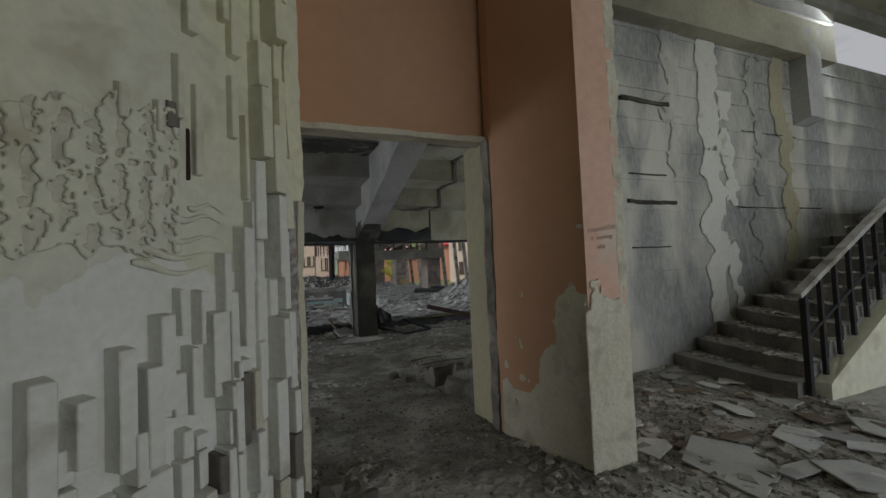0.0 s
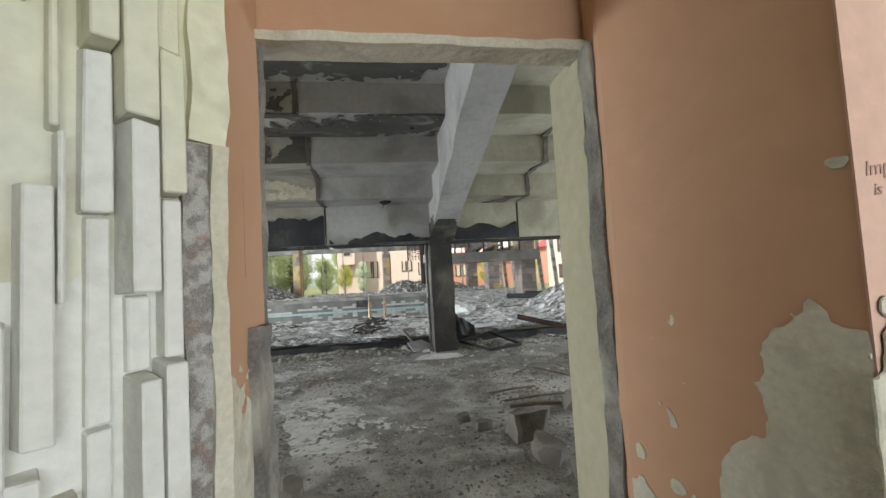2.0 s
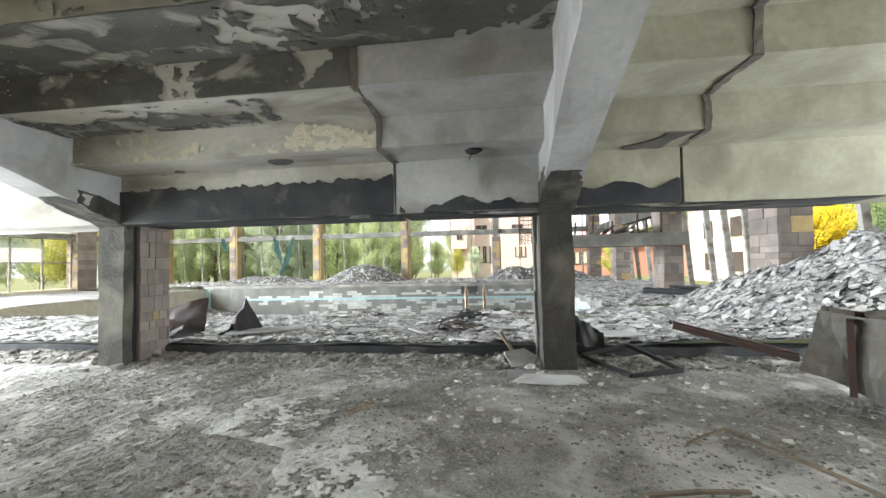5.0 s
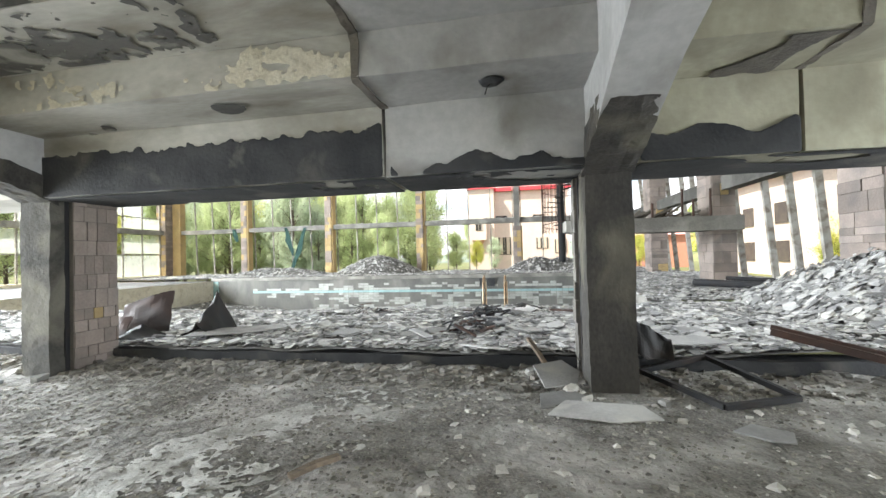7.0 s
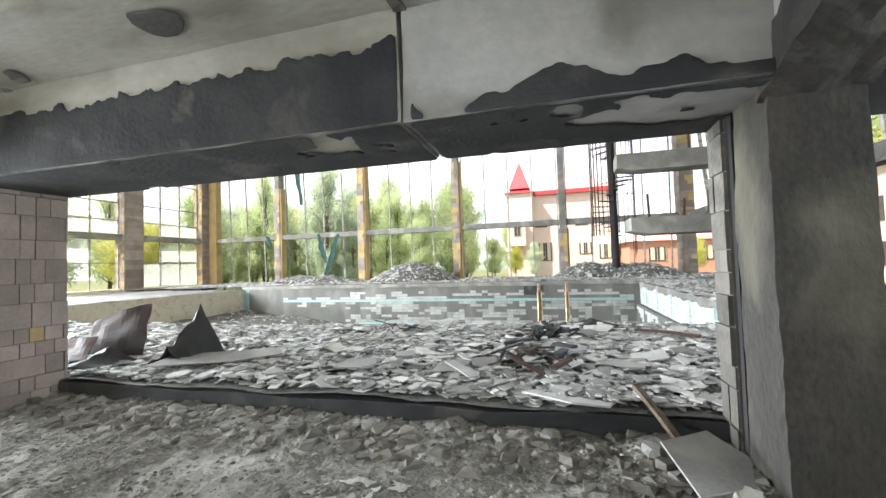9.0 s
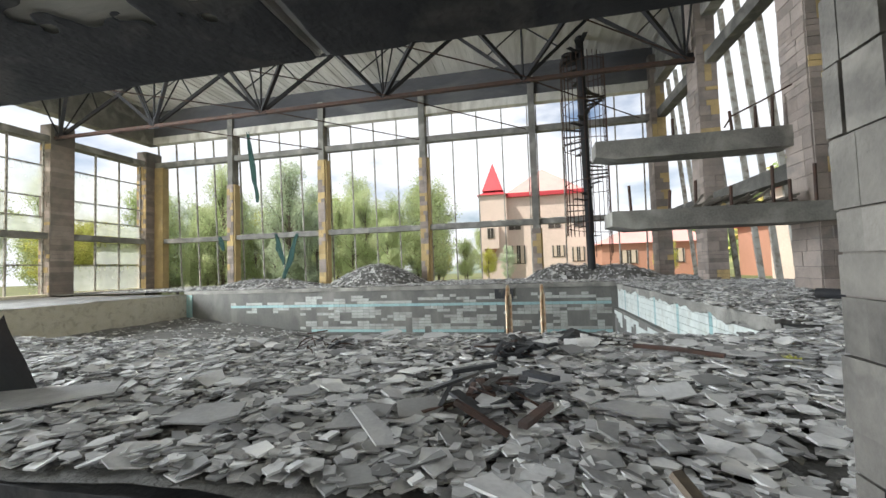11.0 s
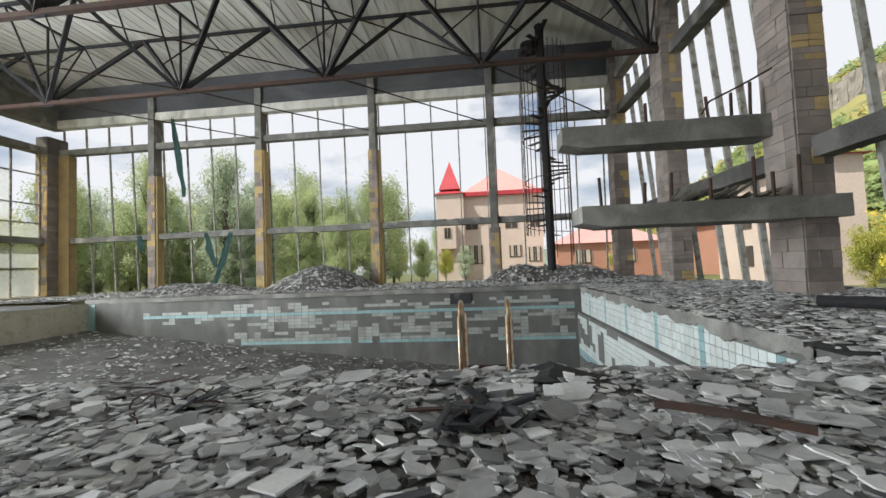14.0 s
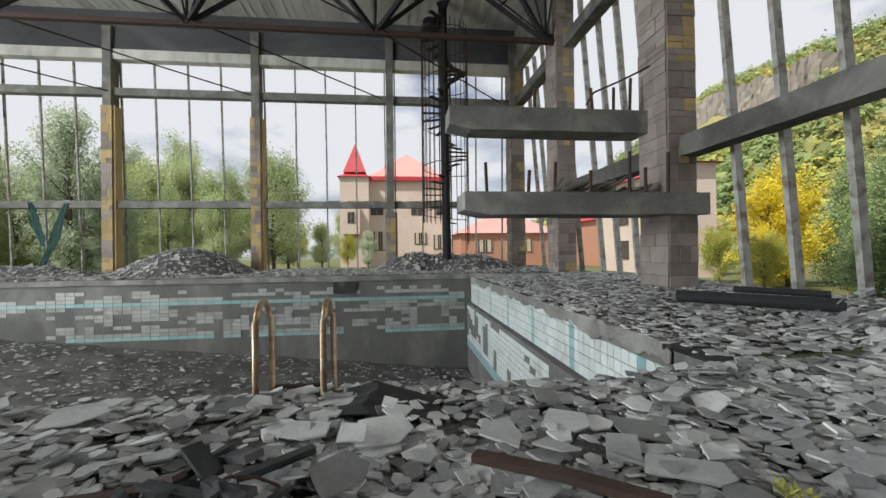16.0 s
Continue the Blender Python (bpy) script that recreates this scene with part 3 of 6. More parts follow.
ragged("trim_pier_bare_side", on_pier_side, 0.0, side_len, -0.02, 1.8, 70, 140, pier_bare, 0.008, M["render_coat"], "bare beige render where the orange paint has peeled", "plaster")
ragged("trim_pier_bare_front", lambda u, v, d: (u, 2.612 - d, v), 2.43, 2.84, -0.02, 1.6, 36, 130, lambda u, v: v < 1.25 + 0.35 * fbm(u, v, 5, 4) - 0.3 * abs(u - 2.6) + 0.15 * fbm(u, v, 14, 9), 0.014, M["render_coat"], "crumbling bare render at the foot of the pier", "plaster")
ragged("trim_pier_edge", lambda u, v, d: (u, 2.64 - d, v), 2.76, 2.93, 0.0, 3.6, 26, 300, lambda u, v: u < 2.85 + 0.035 * fbm(u, v, 3.3, 6) + 0.02 * fbm(u, v, 14, 6), 0.03, M["render_coat"], "ragged white plaster edge of the pier", "plaster")

# carved relief wall, set aslant
RA, RB = Vector((-1.9, 0.73, 0)), Vector((0.56, 3.19, 0))
rdir = (RB - RA).normalized()
rnor = Vector((rdir.y, -rdir.x, 0))
rlen = (RB - RA).length
back = -rnor * 0.25
wall_relief = structure("wall_relief", prism([(p.x, p.y) for p in (RA, RB, RB + back, RA + back)], -0.1, 5.6), M["relief"], "cream plaster wall with a carved relief of upright blocks")


def relief_edge(width, proud, z0, z1, step, amp, seed, end=0.012):
    """A rough strip along the end of the relief wall, standing a little proud of it."""
    bm = bmesh.new()
    rough_box(bm, -width, end, -0.05, proud, z0, z1, step, amp, seed)
    for v in bm.verts:
        p = RB + rdir * v.co.x + rnor * v.co.y
        v.co = Vector((p.x, p.y, v.co.z))
    return bm


structure("trim_plaster_edge", relief_edge(0.045, 0.03, -0.1, 1.97, 0.04, 0.014, 5), M["render_coat"], "rough plaster arris of the relief wall", "plaster")
structure("trim_relief_edge", relief_edge(0.13, 0.022, -0.1, 1.95, 0.025, 0.016, 8, -0.045), M["broken_brick"], "broken brick and mortar edge of the relief wall", "plaster")
bm = relief_edge(0.11, 0.025, 1.97, 5.5, 0.06, 0.022, 9)
structure("trim_relief_edge_upper", bm, M["relief"], "ragged plaster edge of the relief wall", "plaster")

# corridor to the stairs
structure("wall_stair", boxes((2.9, 13, 4.36, 4.62, -0.3, 4.95)), M["board_concrete"], "board-marked concrete wall with lime streaks beside the stairs")
structure("wall_stair_upper", boxes((2.9, 6.5, 4.38, 4.62, 4.95, 6.0), (6.5, 13, 4.38, 4.62, 6.0, 6.2), (9.0, 9.3, 4.40, 4.6, 4.95, 6.0)), M["concrete"], "rough concrete wall round a high window opening")
structure("wall_stair_end", boxes((12.6, 13, -4, 4.36, -0.3, 6.0)), M["concrete"], "grey concrete end wall of the stair hall")
# The two upright pieces, from x 6.1, are added to shut out stray sun.
structure("ceiling_vestibule", boxes((-9, 13, -4, 2.6, 5.6, 5.8), (2.9, 6.2, 2.6, 4.36, 5.45, 5.7), (-9, 2.9, 2.6, 3.68, 5.6, 5.8), (6.2, 13, 2.6, 4.38, 6.2, 6.4), (6.1, 13, 2.5, 2.6, 5.6, 6.4), (6.1, 6.2, 2.6, 4.38, 5.45, 6.4)), M["soffit_yellow"], "faded plaster ceiling of the entrance hall", "ceiling")
# The opening from y 4.8 to 9.6 is unseen, added for the west fill lamp.
structure("wall_west", boxes((-9.3, -9, -4, 4.8, -0.3, 7), (-9.3, -9, 9.6, 10, -0.3, 7), (-9.3, -9, 4.8, 9.6, 2.55, 7), (-9.3, -9, 4.8, 9.6, -0.3, 0.2)), M["yellow_wash"], "plain plastered side wall")
structure("wall_south", boxes((-9, 1.4, -4.3, -4, -0.3, 6), (12.4, 13, -4.3, -4, -0.3, 6), (1.4, 12.4, -4.3, -4, 4.2, 6)), M["yellow_wash"], "plastered entrance wall with a wide opening")

# Unseen wall; its opening is added for the east fill lamp.
structure("wall_east", boxes((9.5, 9.8, 4.6, 4.8, -0.3, 5.6), (9.5, 9.8, 9.6, 10.0, -0.3, 5.6), (9.5, 9.8, 4.8, 9.6, 2.55, 5.6), (9.5, 9.8, 4.8, 9.6, -0.3, 0.2)), M["yellow_wash"], "plain plastered side wall with a wide opening")
# Unseen slab, added to keep the sun off the stair wall.
structure("ceiling_porch", boxes((-9, 13, -13, -4.3, 4.5, 4.7)), M["concrete"], "unseen concrete slab added outside the entrance to block the sun", "ceiling")

# ---- low hall under the raked seating ----
SOFFITS = [(4.10, 5.15, 4.72), (5.15, 6.0, 4.35), (6.0, 6.85, 3.98), (6.85, 7.70, 3.58), (7.70, 8.55, 3.17), (8.55, 9.25, 2.80)]


def rake_slab(x0, x1, material, name, label, seed):
    bm = bmesh.new()
    for i, (y0, y1, z) in enumerate(SOFFITS):
        rough_box(bm, x0, x1, y0, y1 + 0.12, z, z + 0.62, 0.3, 0.010, seed + i)
    rough_box(bm, x0, x1, 9.25, 10.12, 2.10, 3.05, 0.25, 0.014, seed + 9)
    return structure(name, bm, material, label, "ceiling")


rake_slab(-9.0, -4.43, M["soffit"], "ceiling_rake_west", "stepped underside of seating, stained limewash", 1)
rake_slab(-4.45, 0.12, M["soffit"], "ceiling_rake_stained", "stepped underside of seating, limewash with soot and damp stains", 2)
rake_slab(0.15, 2.2, M["soffit_clean"], "ceiling_rake_grey", "stepped underside of seating, plain grey limewash", 3)
rake_slab(2.2, 3.75, M["soffit_yellow"], "ceiling_rake_yellow", "stepped underside of seating, yellowed peeling limewash", 4)
rake_slab(3.78, 9.5, M["soffit_yellow"], "ceiling_rake_east", "stepped underside of seating, yellowed limewash", 5)


def riser_coat(name, y, z0, z1, x0, x1, keep, material, label):
    return ragged(name, lambda u, v, d: (u, y - d - 0.012, v), x0, x1, z0, z1, int((x1 - x0) / 0.03), 28, keep, 0.006, material, label, "stain")


def soffit_coat(name, z, y0, y1, x0, x1, keep, material, label):
    return ragged(name, lambda u, v, d: (u, v, z - d - 0.012), x0, x1, y0, y1, int((x1 - x0) / 0.03), 28, keep, 0.006, material, label, "stain")


def coat_on_beam(name, x0, x1, zlo, edge, material, label, face_y=9.25, dx=0.02):
    return ragged(name, lambda u, v, d: (u, face_y - d - 0.012, v), x0, x1, zlo, 2.80, int((x1 - x0) / dx), 40, edge, 0.012, material, label, "plaster")


# Patchy near-black coats over most of the front beam's underside.
soffit_coat("trim_beam_soot_west", 2.10, 9.24, 10.12, -4.4, 0.12, lambda u, v: fbm(u, v, 1.2, 44) + 0.3 * fbm(u, v, 6, 5) > -0.55, M["soot"], "near-black patchy underside of the front beam")
soffit_coat("trim_beam_soot_mid", 2.10, 9.24, 10.12, 0.18, 2.04, lambda u, v: fbm(u * 0.6, v * 1.5, 1.3, 47) + 0.3 * fbm(u, v, 6, 5) > -0.3, M["soot"], "near-black patchy underside of the front beam")
soffit_coat("trim_beam_soot_east", 2.10, 9.24, 10.12, 2.5, 6.0, lambda u, v: fbm(u * 0.6, v * 1.5, 1.3, 49) > -0.3, M["soot"], "near-black patchy underside of the front beam")
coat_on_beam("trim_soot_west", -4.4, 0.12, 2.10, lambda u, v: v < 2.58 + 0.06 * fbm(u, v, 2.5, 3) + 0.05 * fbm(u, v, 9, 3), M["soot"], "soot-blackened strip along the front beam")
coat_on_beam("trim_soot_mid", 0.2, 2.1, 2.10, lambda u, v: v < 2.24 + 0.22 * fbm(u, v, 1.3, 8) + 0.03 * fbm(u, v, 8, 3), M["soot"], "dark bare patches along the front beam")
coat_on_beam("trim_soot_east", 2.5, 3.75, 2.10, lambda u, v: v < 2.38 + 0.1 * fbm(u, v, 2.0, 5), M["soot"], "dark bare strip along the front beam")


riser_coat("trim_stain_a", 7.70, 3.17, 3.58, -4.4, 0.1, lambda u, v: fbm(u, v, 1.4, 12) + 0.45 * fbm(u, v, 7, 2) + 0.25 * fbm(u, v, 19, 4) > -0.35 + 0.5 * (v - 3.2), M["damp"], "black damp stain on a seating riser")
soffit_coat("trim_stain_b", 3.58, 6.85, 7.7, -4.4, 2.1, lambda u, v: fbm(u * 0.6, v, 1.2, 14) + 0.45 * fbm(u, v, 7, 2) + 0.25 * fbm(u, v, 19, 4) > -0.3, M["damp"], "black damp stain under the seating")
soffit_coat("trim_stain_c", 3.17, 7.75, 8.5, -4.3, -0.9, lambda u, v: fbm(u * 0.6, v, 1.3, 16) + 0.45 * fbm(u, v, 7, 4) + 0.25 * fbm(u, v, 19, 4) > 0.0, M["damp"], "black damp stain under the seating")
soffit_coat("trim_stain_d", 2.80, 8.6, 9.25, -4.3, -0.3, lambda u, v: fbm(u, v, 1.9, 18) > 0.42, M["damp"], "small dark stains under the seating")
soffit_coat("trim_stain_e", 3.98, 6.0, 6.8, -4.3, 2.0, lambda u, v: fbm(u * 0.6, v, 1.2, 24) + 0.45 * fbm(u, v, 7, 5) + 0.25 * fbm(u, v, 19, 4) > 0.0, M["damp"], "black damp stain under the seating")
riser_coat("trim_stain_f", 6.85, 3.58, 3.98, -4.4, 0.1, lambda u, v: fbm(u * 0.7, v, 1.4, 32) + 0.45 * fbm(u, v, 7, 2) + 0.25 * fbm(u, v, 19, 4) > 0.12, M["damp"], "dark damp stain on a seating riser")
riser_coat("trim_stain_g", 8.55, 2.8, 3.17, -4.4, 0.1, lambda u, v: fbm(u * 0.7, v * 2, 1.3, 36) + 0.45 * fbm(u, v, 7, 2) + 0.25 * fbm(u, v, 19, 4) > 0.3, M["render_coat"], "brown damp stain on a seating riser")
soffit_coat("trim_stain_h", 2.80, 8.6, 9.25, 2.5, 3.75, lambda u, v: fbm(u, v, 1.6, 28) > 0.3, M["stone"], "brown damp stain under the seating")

# joints between the seating slabs
for xj in (0.12, 3.75):
    bm = bmesh.new()
    for y0, y1, z in SOFFITS:
        rough_box(bm, xj - 0.025, xj + 0.045, y0, y1, z - 0.012, z + 0.05, 0.06, 0.03, xj + y0)
        rough_box(bm, xj - 0.025, xj + 0.045, y0 - 0.012, y0 + 0.05, z, z + 0.4, 0.06, 0.03, xj + y0)
    structure("trim_slab_joint", bm, M["stone"], "ragged open joint between seating slabs", "joint")


def frame_column(x0, label):
    """A square column with a raking beam on it and a clad pier behind."""
    w = 0.42
    back = 9.78 if x0 > 0 else 9.46
    bm = bmesh.new()
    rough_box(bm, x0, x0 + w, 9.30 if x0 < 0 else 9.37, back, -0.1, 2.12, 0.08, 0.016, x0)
    col = structure("column", bm, M["blackish_column"] if x0 > 0 else M["dark_grey_column"], label, "column")
    bm = bmesh.new()
    tmp = bmesh.new()
    rings = []
    for y, zl, zh in ((4.1, 3.70, 5.2), (6.3, 3.06, 4.4), (7.75, 2.62, 3.6), (9.40, 2.05, 3.0)):
        rings.append([tmp.verts.new(p) for p in ((x0, y, zl), (x0 + w, y, zl), (x0 + w, y, zh), (x0, y, zh))])
    for ra, rb in zip(rings, rings[1:]):
        for q in range(4):
            tmp.faces.new((ra[q], ra[(q + 1) % 4], rb[(q + 1) % 4], rb[q]))
    tmp.faces.new(rings[0][::-1])
    tmp.faces.new(rings[-1])
    bmesh.ops.subdivide_edges(tmp, edges=tmp.edges[:], cuts=4, use_grid_fill=True)
    for v in tmp.verts:
        v.co += noise.noise_vector(v.co * 3.0) * 0.02
    structure("beam_rake", tmp, M["soffit_clean"], "raking beam with flaking grey limewash", "beam")
    bm.free()
    bm = bmesh.new()
    ends = []
    for y, zl, zh, e in ((8.42, 2.383, 2.46, -0.05), (8.62, 2.31, 2.50, 0.0), (8.9, 2.206, 2.47, 0.012), (9.2, 2.10, 2.36, 0.014), (9.41, 2.026, 2.26, 0.014)):
        ends.append([bm.verts.new(p) for p in ((x0 - e, y, zl), (x0 + w + e, y, zl), (x0 + w + e, y, zh), (x0 - e, y, zh))])
    for ra, rb in zip(ends, ends[1:]):
        for q in range(4):
            bm.faces.new((ra[q], ra[(q + 1) % 4], rb[(q + 1) % 4], rb[q]))
    bm.faces.new(ends[0][::-1])
    bm.faces.new(ends[-1])
    bmesh.ops.subdivide_edges(bm, edges=bm.edges[:], cuts=5, use_grid_fill=True)
    for v in bm.verts:
        v.co += noise.noise_vector(v.co * 3.0) * 0.02 + noise.noise_vector(v.co * 11.0) * 0.018
    structure("trim_haunch", bm, M["blackish_column"], "bare broken concrete at the foot of the raking beam", "beam")
    y0 = back + 0.06
    bm = boxes((x0 - 0.02, x0 + w + 0.05, y0, 10.08, -0.1, 2.12))
    pier = structure("wall_column_pier", bm, M["tuff_core"], "stone-clad pier behind the column")
    for sx in (x0 - 0.005, x0 + w - 0.035):
        part("guide_rail", boxes((sx, sx + 0.04, back + 0.005, back + 0.055, 0.0, 2.1)), M["steel"], pier, "dark steel channel")
    side_x = x0 - 0.02 if x0 > 0 else x0 + w + 0.05
    z = 0.0
    while z < 2.05:
        h = rnd.choice((0.14, 0.19, 0.24))
        h = min(h, 2.11 - z)
        y = y0
        while y < 10.06:
            d = min(rnd.choice((0.12, 0.16, 0.25)), 10.08 - y)
            t = rnd.uniform(0.01, 0.03)
            xa, xb = (side_x - t, side_x + 0.01) if x0 > 0 else (side_x - 0.01, side_x + t)
            m = M["pier_stone"] if x0 > 0 else M["tuff"]
            m = M["ochre"] if rnd.random() < 0.03 else m
            part("stone", boxes((xa, xb, y + 0.004, y + d - 0.004, z + 0.004, z + h - 0.004)), m, pier)
            y += d
        z += h
    return col


frame_column(2.04, "square dark concrete column, spalled, carrying a raking beam")
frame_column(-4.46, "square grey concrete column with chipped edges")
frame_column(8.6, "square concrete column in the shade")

# seating block above, closed towards the hall
structure("ceiling_gallery", boxes((-9.3, 9.5, 4.1, 10.0, 5.4, 5.6)), M["concrete"], "rough slab over the seating", "ceiling")
structure("wall_gallery_front", boxes((-9.3, 9.5, 10.12, 10.3, 2.3, 3.2)), M["beam"], "concrete edge of the seating gallery")

# ---- pool hall walls ----
POSTS = (-16.6, -10.55, -4.5, 1.42)


def post_clad(post, x0, x1, y0, y1, z0, z1, ochre_bias):
    """Tuff cladding in uneven courses on the front and the sides of a pier."""
    z = z0
    while z < z1 - 0.03:
        h = min(rnd.choice((0.16, 0.22, 0.3, 0.36)), z1 - z)
        x = x0
        while x < x1 - 0.02:
            w = min(rnd.choice((0.2, 0.3, 0.42)), x1 - x)
            if x1 - x - w < 0.08:
                w = x1 - x
            t = rnd.uniform(0.012, 0.03)
            oc = rnd.random() < ochre_bias(x, z)
            part("stone", boxes((x + 0.004, x + w - 0.004, y0 - t, y0 + 0.01, z + 0.004, z + h - 0.004)), M["ochre"] if oc else M["tuff"], post)
            x += w
        z += h


for i, px in enumerate(POSTS):
    bm = bmesh.new()
    rough_box(bm, px - 0.17, px + 0.17, WALL_Y1 - 0.1, WALL_Y1 + 0.45, 0.2, 11.0, 0.5, 0.01, px)
    post = structure("wall_post", bm, M["beam"], "tall concrete post of the glazed wall with stone cladding left on its foot", "post")
    top = (6.6, 7.6, 7.2, 3.0)[i]
    post_clad(post, px - 0.22, px + 0.22, WALL_Y1 - 0.11, 0, 0.35, top, lambda x, z: 0.35)
    # Ochre strip on the right side only, as high as the cladding.
    bm = boxes((px + 0.175, px + 0.30, WALL_Y1 - 0.06, WALL_Y1 + 0.4, 0.3, top))
    part("reveal", bm, M["ochre"], post, "ochre strip along the right side of the post")

structure("beam_mid", boxes((WALL_X0, WALL_X1, WALL_Y1 + 0.02, WALL_Y1 + 0.40, 3.22, 3.50)), M["beam"], "long precast transom beam across the glazed wall", "beam")
structure("beam_upper", boxes((WALL_X0, WALL_X1, WALL_Y1 + 0.02, WALL_Y1 + 0.40, 8.08, 8.40)), M["beam"], "long upper transom beam across the glazed wall", "beam")
structure("beam_head", boxes((WALL_X0, WALL_X1, WALL_Y1 - 0.02, WALL_Y1 + 0.42, 9.62, 10.05)), M["roof_panel"], "pale concrete head beam under the roof", "beam")
structure("wall_fascia", boxes((WALL_X0, WALL_X1, WALL_Y1 + 0.05, WALL_Y1 + 0.42, 10.05, 11.75)), M["fascia"], "dark concrete band under the roof edge")


def rubble_on_beam(n, x0, x1, y, z):
    bm = bmesh.new()
    for _ in range(n):
        x, s = rnd.uniform(x0, x1), rnd.uniform(0.03, 0.12)
        tilt = rnd.uniform(-0.3, 0.3)
        bar(bm, (x - s, y + rnd.uniform(-0.12, 0.12), z + 0.02), (x + s, y + rnd.uniform(-0.12, 0.12), z + 0.02 + abs(tilt) * s), s, 0.025)
    return bm


tagged(part("beam_rubble", rubble_on_beam(260, -16, 7, WALL_Y1 + 0.2, 3.5), M["slate"]), "thin crust of broken sheets lying along the transom beam", "rubble", "", "stuff")


def mullion(axis, a, top_out, bot_out, z0, z1, w, parent=None, material="frame_paint"):
    """A leaning glazing bar. axis x: in the far wall; axis y: in the side walls."""
    bm = bmesh.new()
    n = 6
    for k in range(n):
        za, zb = z0 + (z1 - z0) * k / n, z0 + (z1 - z0) * (k + 1) / n
        oa, ob = bot_out + (top_out - bot_out) * k / n, bot_out + (top_out - bot_out) * (k + 1) / n
        j = rnd.uniform(-0.006, 0.006)
        if axis == "x":
            bar(bm, (a + j, oa, za), (a + j, ob, zb), w, w * 1.6)
        else:
            bar(bm, (oa, a + j, za), (ob, a + j, zb), w * 1.6, w)
    return bm


k = 0
for xa, xb in zip((WALL_X0,) + POSTS, POSTS + (7.1,)):
    glazing = thing("window_frame", "bare timber glazing bars of an unglazed window bay", "window", ((xa + xb) / 2, WALL_Y1 + 0.4, DECK), "far glazing bays")
    for f in (0.04, 0.27, 0.5, 0.73, 0.96):
        x = xa + (xb - xa) * f
        ob = part("mullion", mullion("x", x, WALL_Y1 + 0.42, WALL_Y1 + 0.85, 0.2, 9.62, 0.06), M["frame_paint"], glazing)
        ob.location = -glazing.location
    tagged(glazing, kind="structure")

# right-hand wall: stone piers, beams, leaning mullions
PIERS_Y = (12.9, 18.65, 24.25, 29.7)
for i, py in enumerate(PIERS_Y):
    bm = boxes((7.10, 7.72, py, py + 0.95, 0.1, 11.2))
    pier = structure("wall_stone_pier", bm, M["tuff_core"], "tall pier clad in pink-grey tuff blocks with ochre patches", "pier")
    z = 0.3
    while z < 10.6:
        h = rnd.choice((0.13, 0.2, 0.26, 0.34))
        x = 7.10
        while x < 7.7:
            w = min(rnd.choice((0.22, 0.34, 0.62)), 7.72 - x)
            if 7.72 - x - w < 0.1:
                w = 7.72 - x
            t = rnd.uniform(0.01, 0.035)
            oc = fbm(x * 1.2, z * 0.7, 1.0, py) > (0.12 if x > 7.3 else 0.45)
            part("stone", boxes((x + 0.005, x + w - 0.005, py - t, py + 0.01, z + 0.005, z + h - 0.005)), M["ochre"] if oc else M["tuff"], pier)
            x += w
        cut = rnd.choice((0.3, 0.42, 0.6))
        for ya, yb in ((0.01, cut), (cut + 0.008, 0.94)):
            part("stone", boxes((7.10 - rnd.uniform(0.01, 0.03), 7.11, py + ya, py + yb, z + 0.005, z + h - 0.005)), M["tuff"], pier)
        z += h

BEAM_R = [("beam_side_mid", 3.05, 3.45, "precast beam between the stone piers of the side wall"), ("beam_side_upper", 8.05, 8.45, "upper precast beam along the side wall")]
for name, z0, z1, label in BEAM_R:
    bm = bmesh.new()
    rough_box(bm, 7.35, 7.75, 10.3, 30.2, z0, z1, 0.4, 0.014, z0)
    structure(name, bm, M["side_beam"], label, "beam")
structure("beam_side_head", boxes((7.3, 7.75, 10.3, 30.42, 9.75, 10.2), (7.4, 7.75, 10.3, 30.42, 10.2, 11.75)), M["beam"], "concrete head beam and band along the side wall", "beam")
for ya, yb in ((10.3, 12.9), (12.9, 18.65), (18.65, 24.25), (24.25, 29.7)):
    glazing = thing("window_frame", "bare leaning timber glazing bars of an unglazed side bay", "window", (7.8, (ya + yb) / 2, DECK), "side glazing bays", "structure")
    n = max(2, int((yb - ya) / 1.05))
    for j in range(1, n + 1):
        y = ya + 0.6 + (yb - ya - 0.6) * (j - 0.3) / n
        bm = mullion("y", y, 7.80, 8.55, 0.2, 9.75, 0.10)
        ob = part("mullion", bm, M["frame_paint"], glazing)
        ob.location = -glazing.location

# left-hand wall
for py in (24.2, 29.4, 18.6, 13.0):
    bm = boxes((-22.9, -22.2, py, py + 1.1, 0.0, 9.0))
    pier = structure("wall_end_pier", bm, M["tuff_core"], "stone-clad pier of the end wall", "pier")
    z = 0.25
    while z < 7.9:
        h = rnd.choice((0.15, 0.2, 0.28))
        x = -22.9
        while x < -22.22:
            w = min(rnd.choice((0.24, 0.36, 0.5)), -22.2 - x)
            t = rnd.uniform(0.01, 0.03)
            oc = rnd.random() < (0.6 if py > 29 else 0.12)
            part("stone", boxes((x + 0.004, x + w - 0.004, py - t, py + 0.01, z + 0.004, z + h - 0.004)), M["ochre"] if oc else M["tuff"], pier)
            x += w
        part("stone", boxes((-22.21, -22.2 + rnd.uniform(0.01, 0.03), py + 0.01, py + 1.09, z + 0.004, z + h - 0.004)), M["tuff"], pier)
        z += h
structure("wall_corner_reveal", boxes((-22.17, -21.55, 29.95, 30.4, 0.3, 8.05)), M["ochre"], "ochre stone return in the corner of the glazed wall")
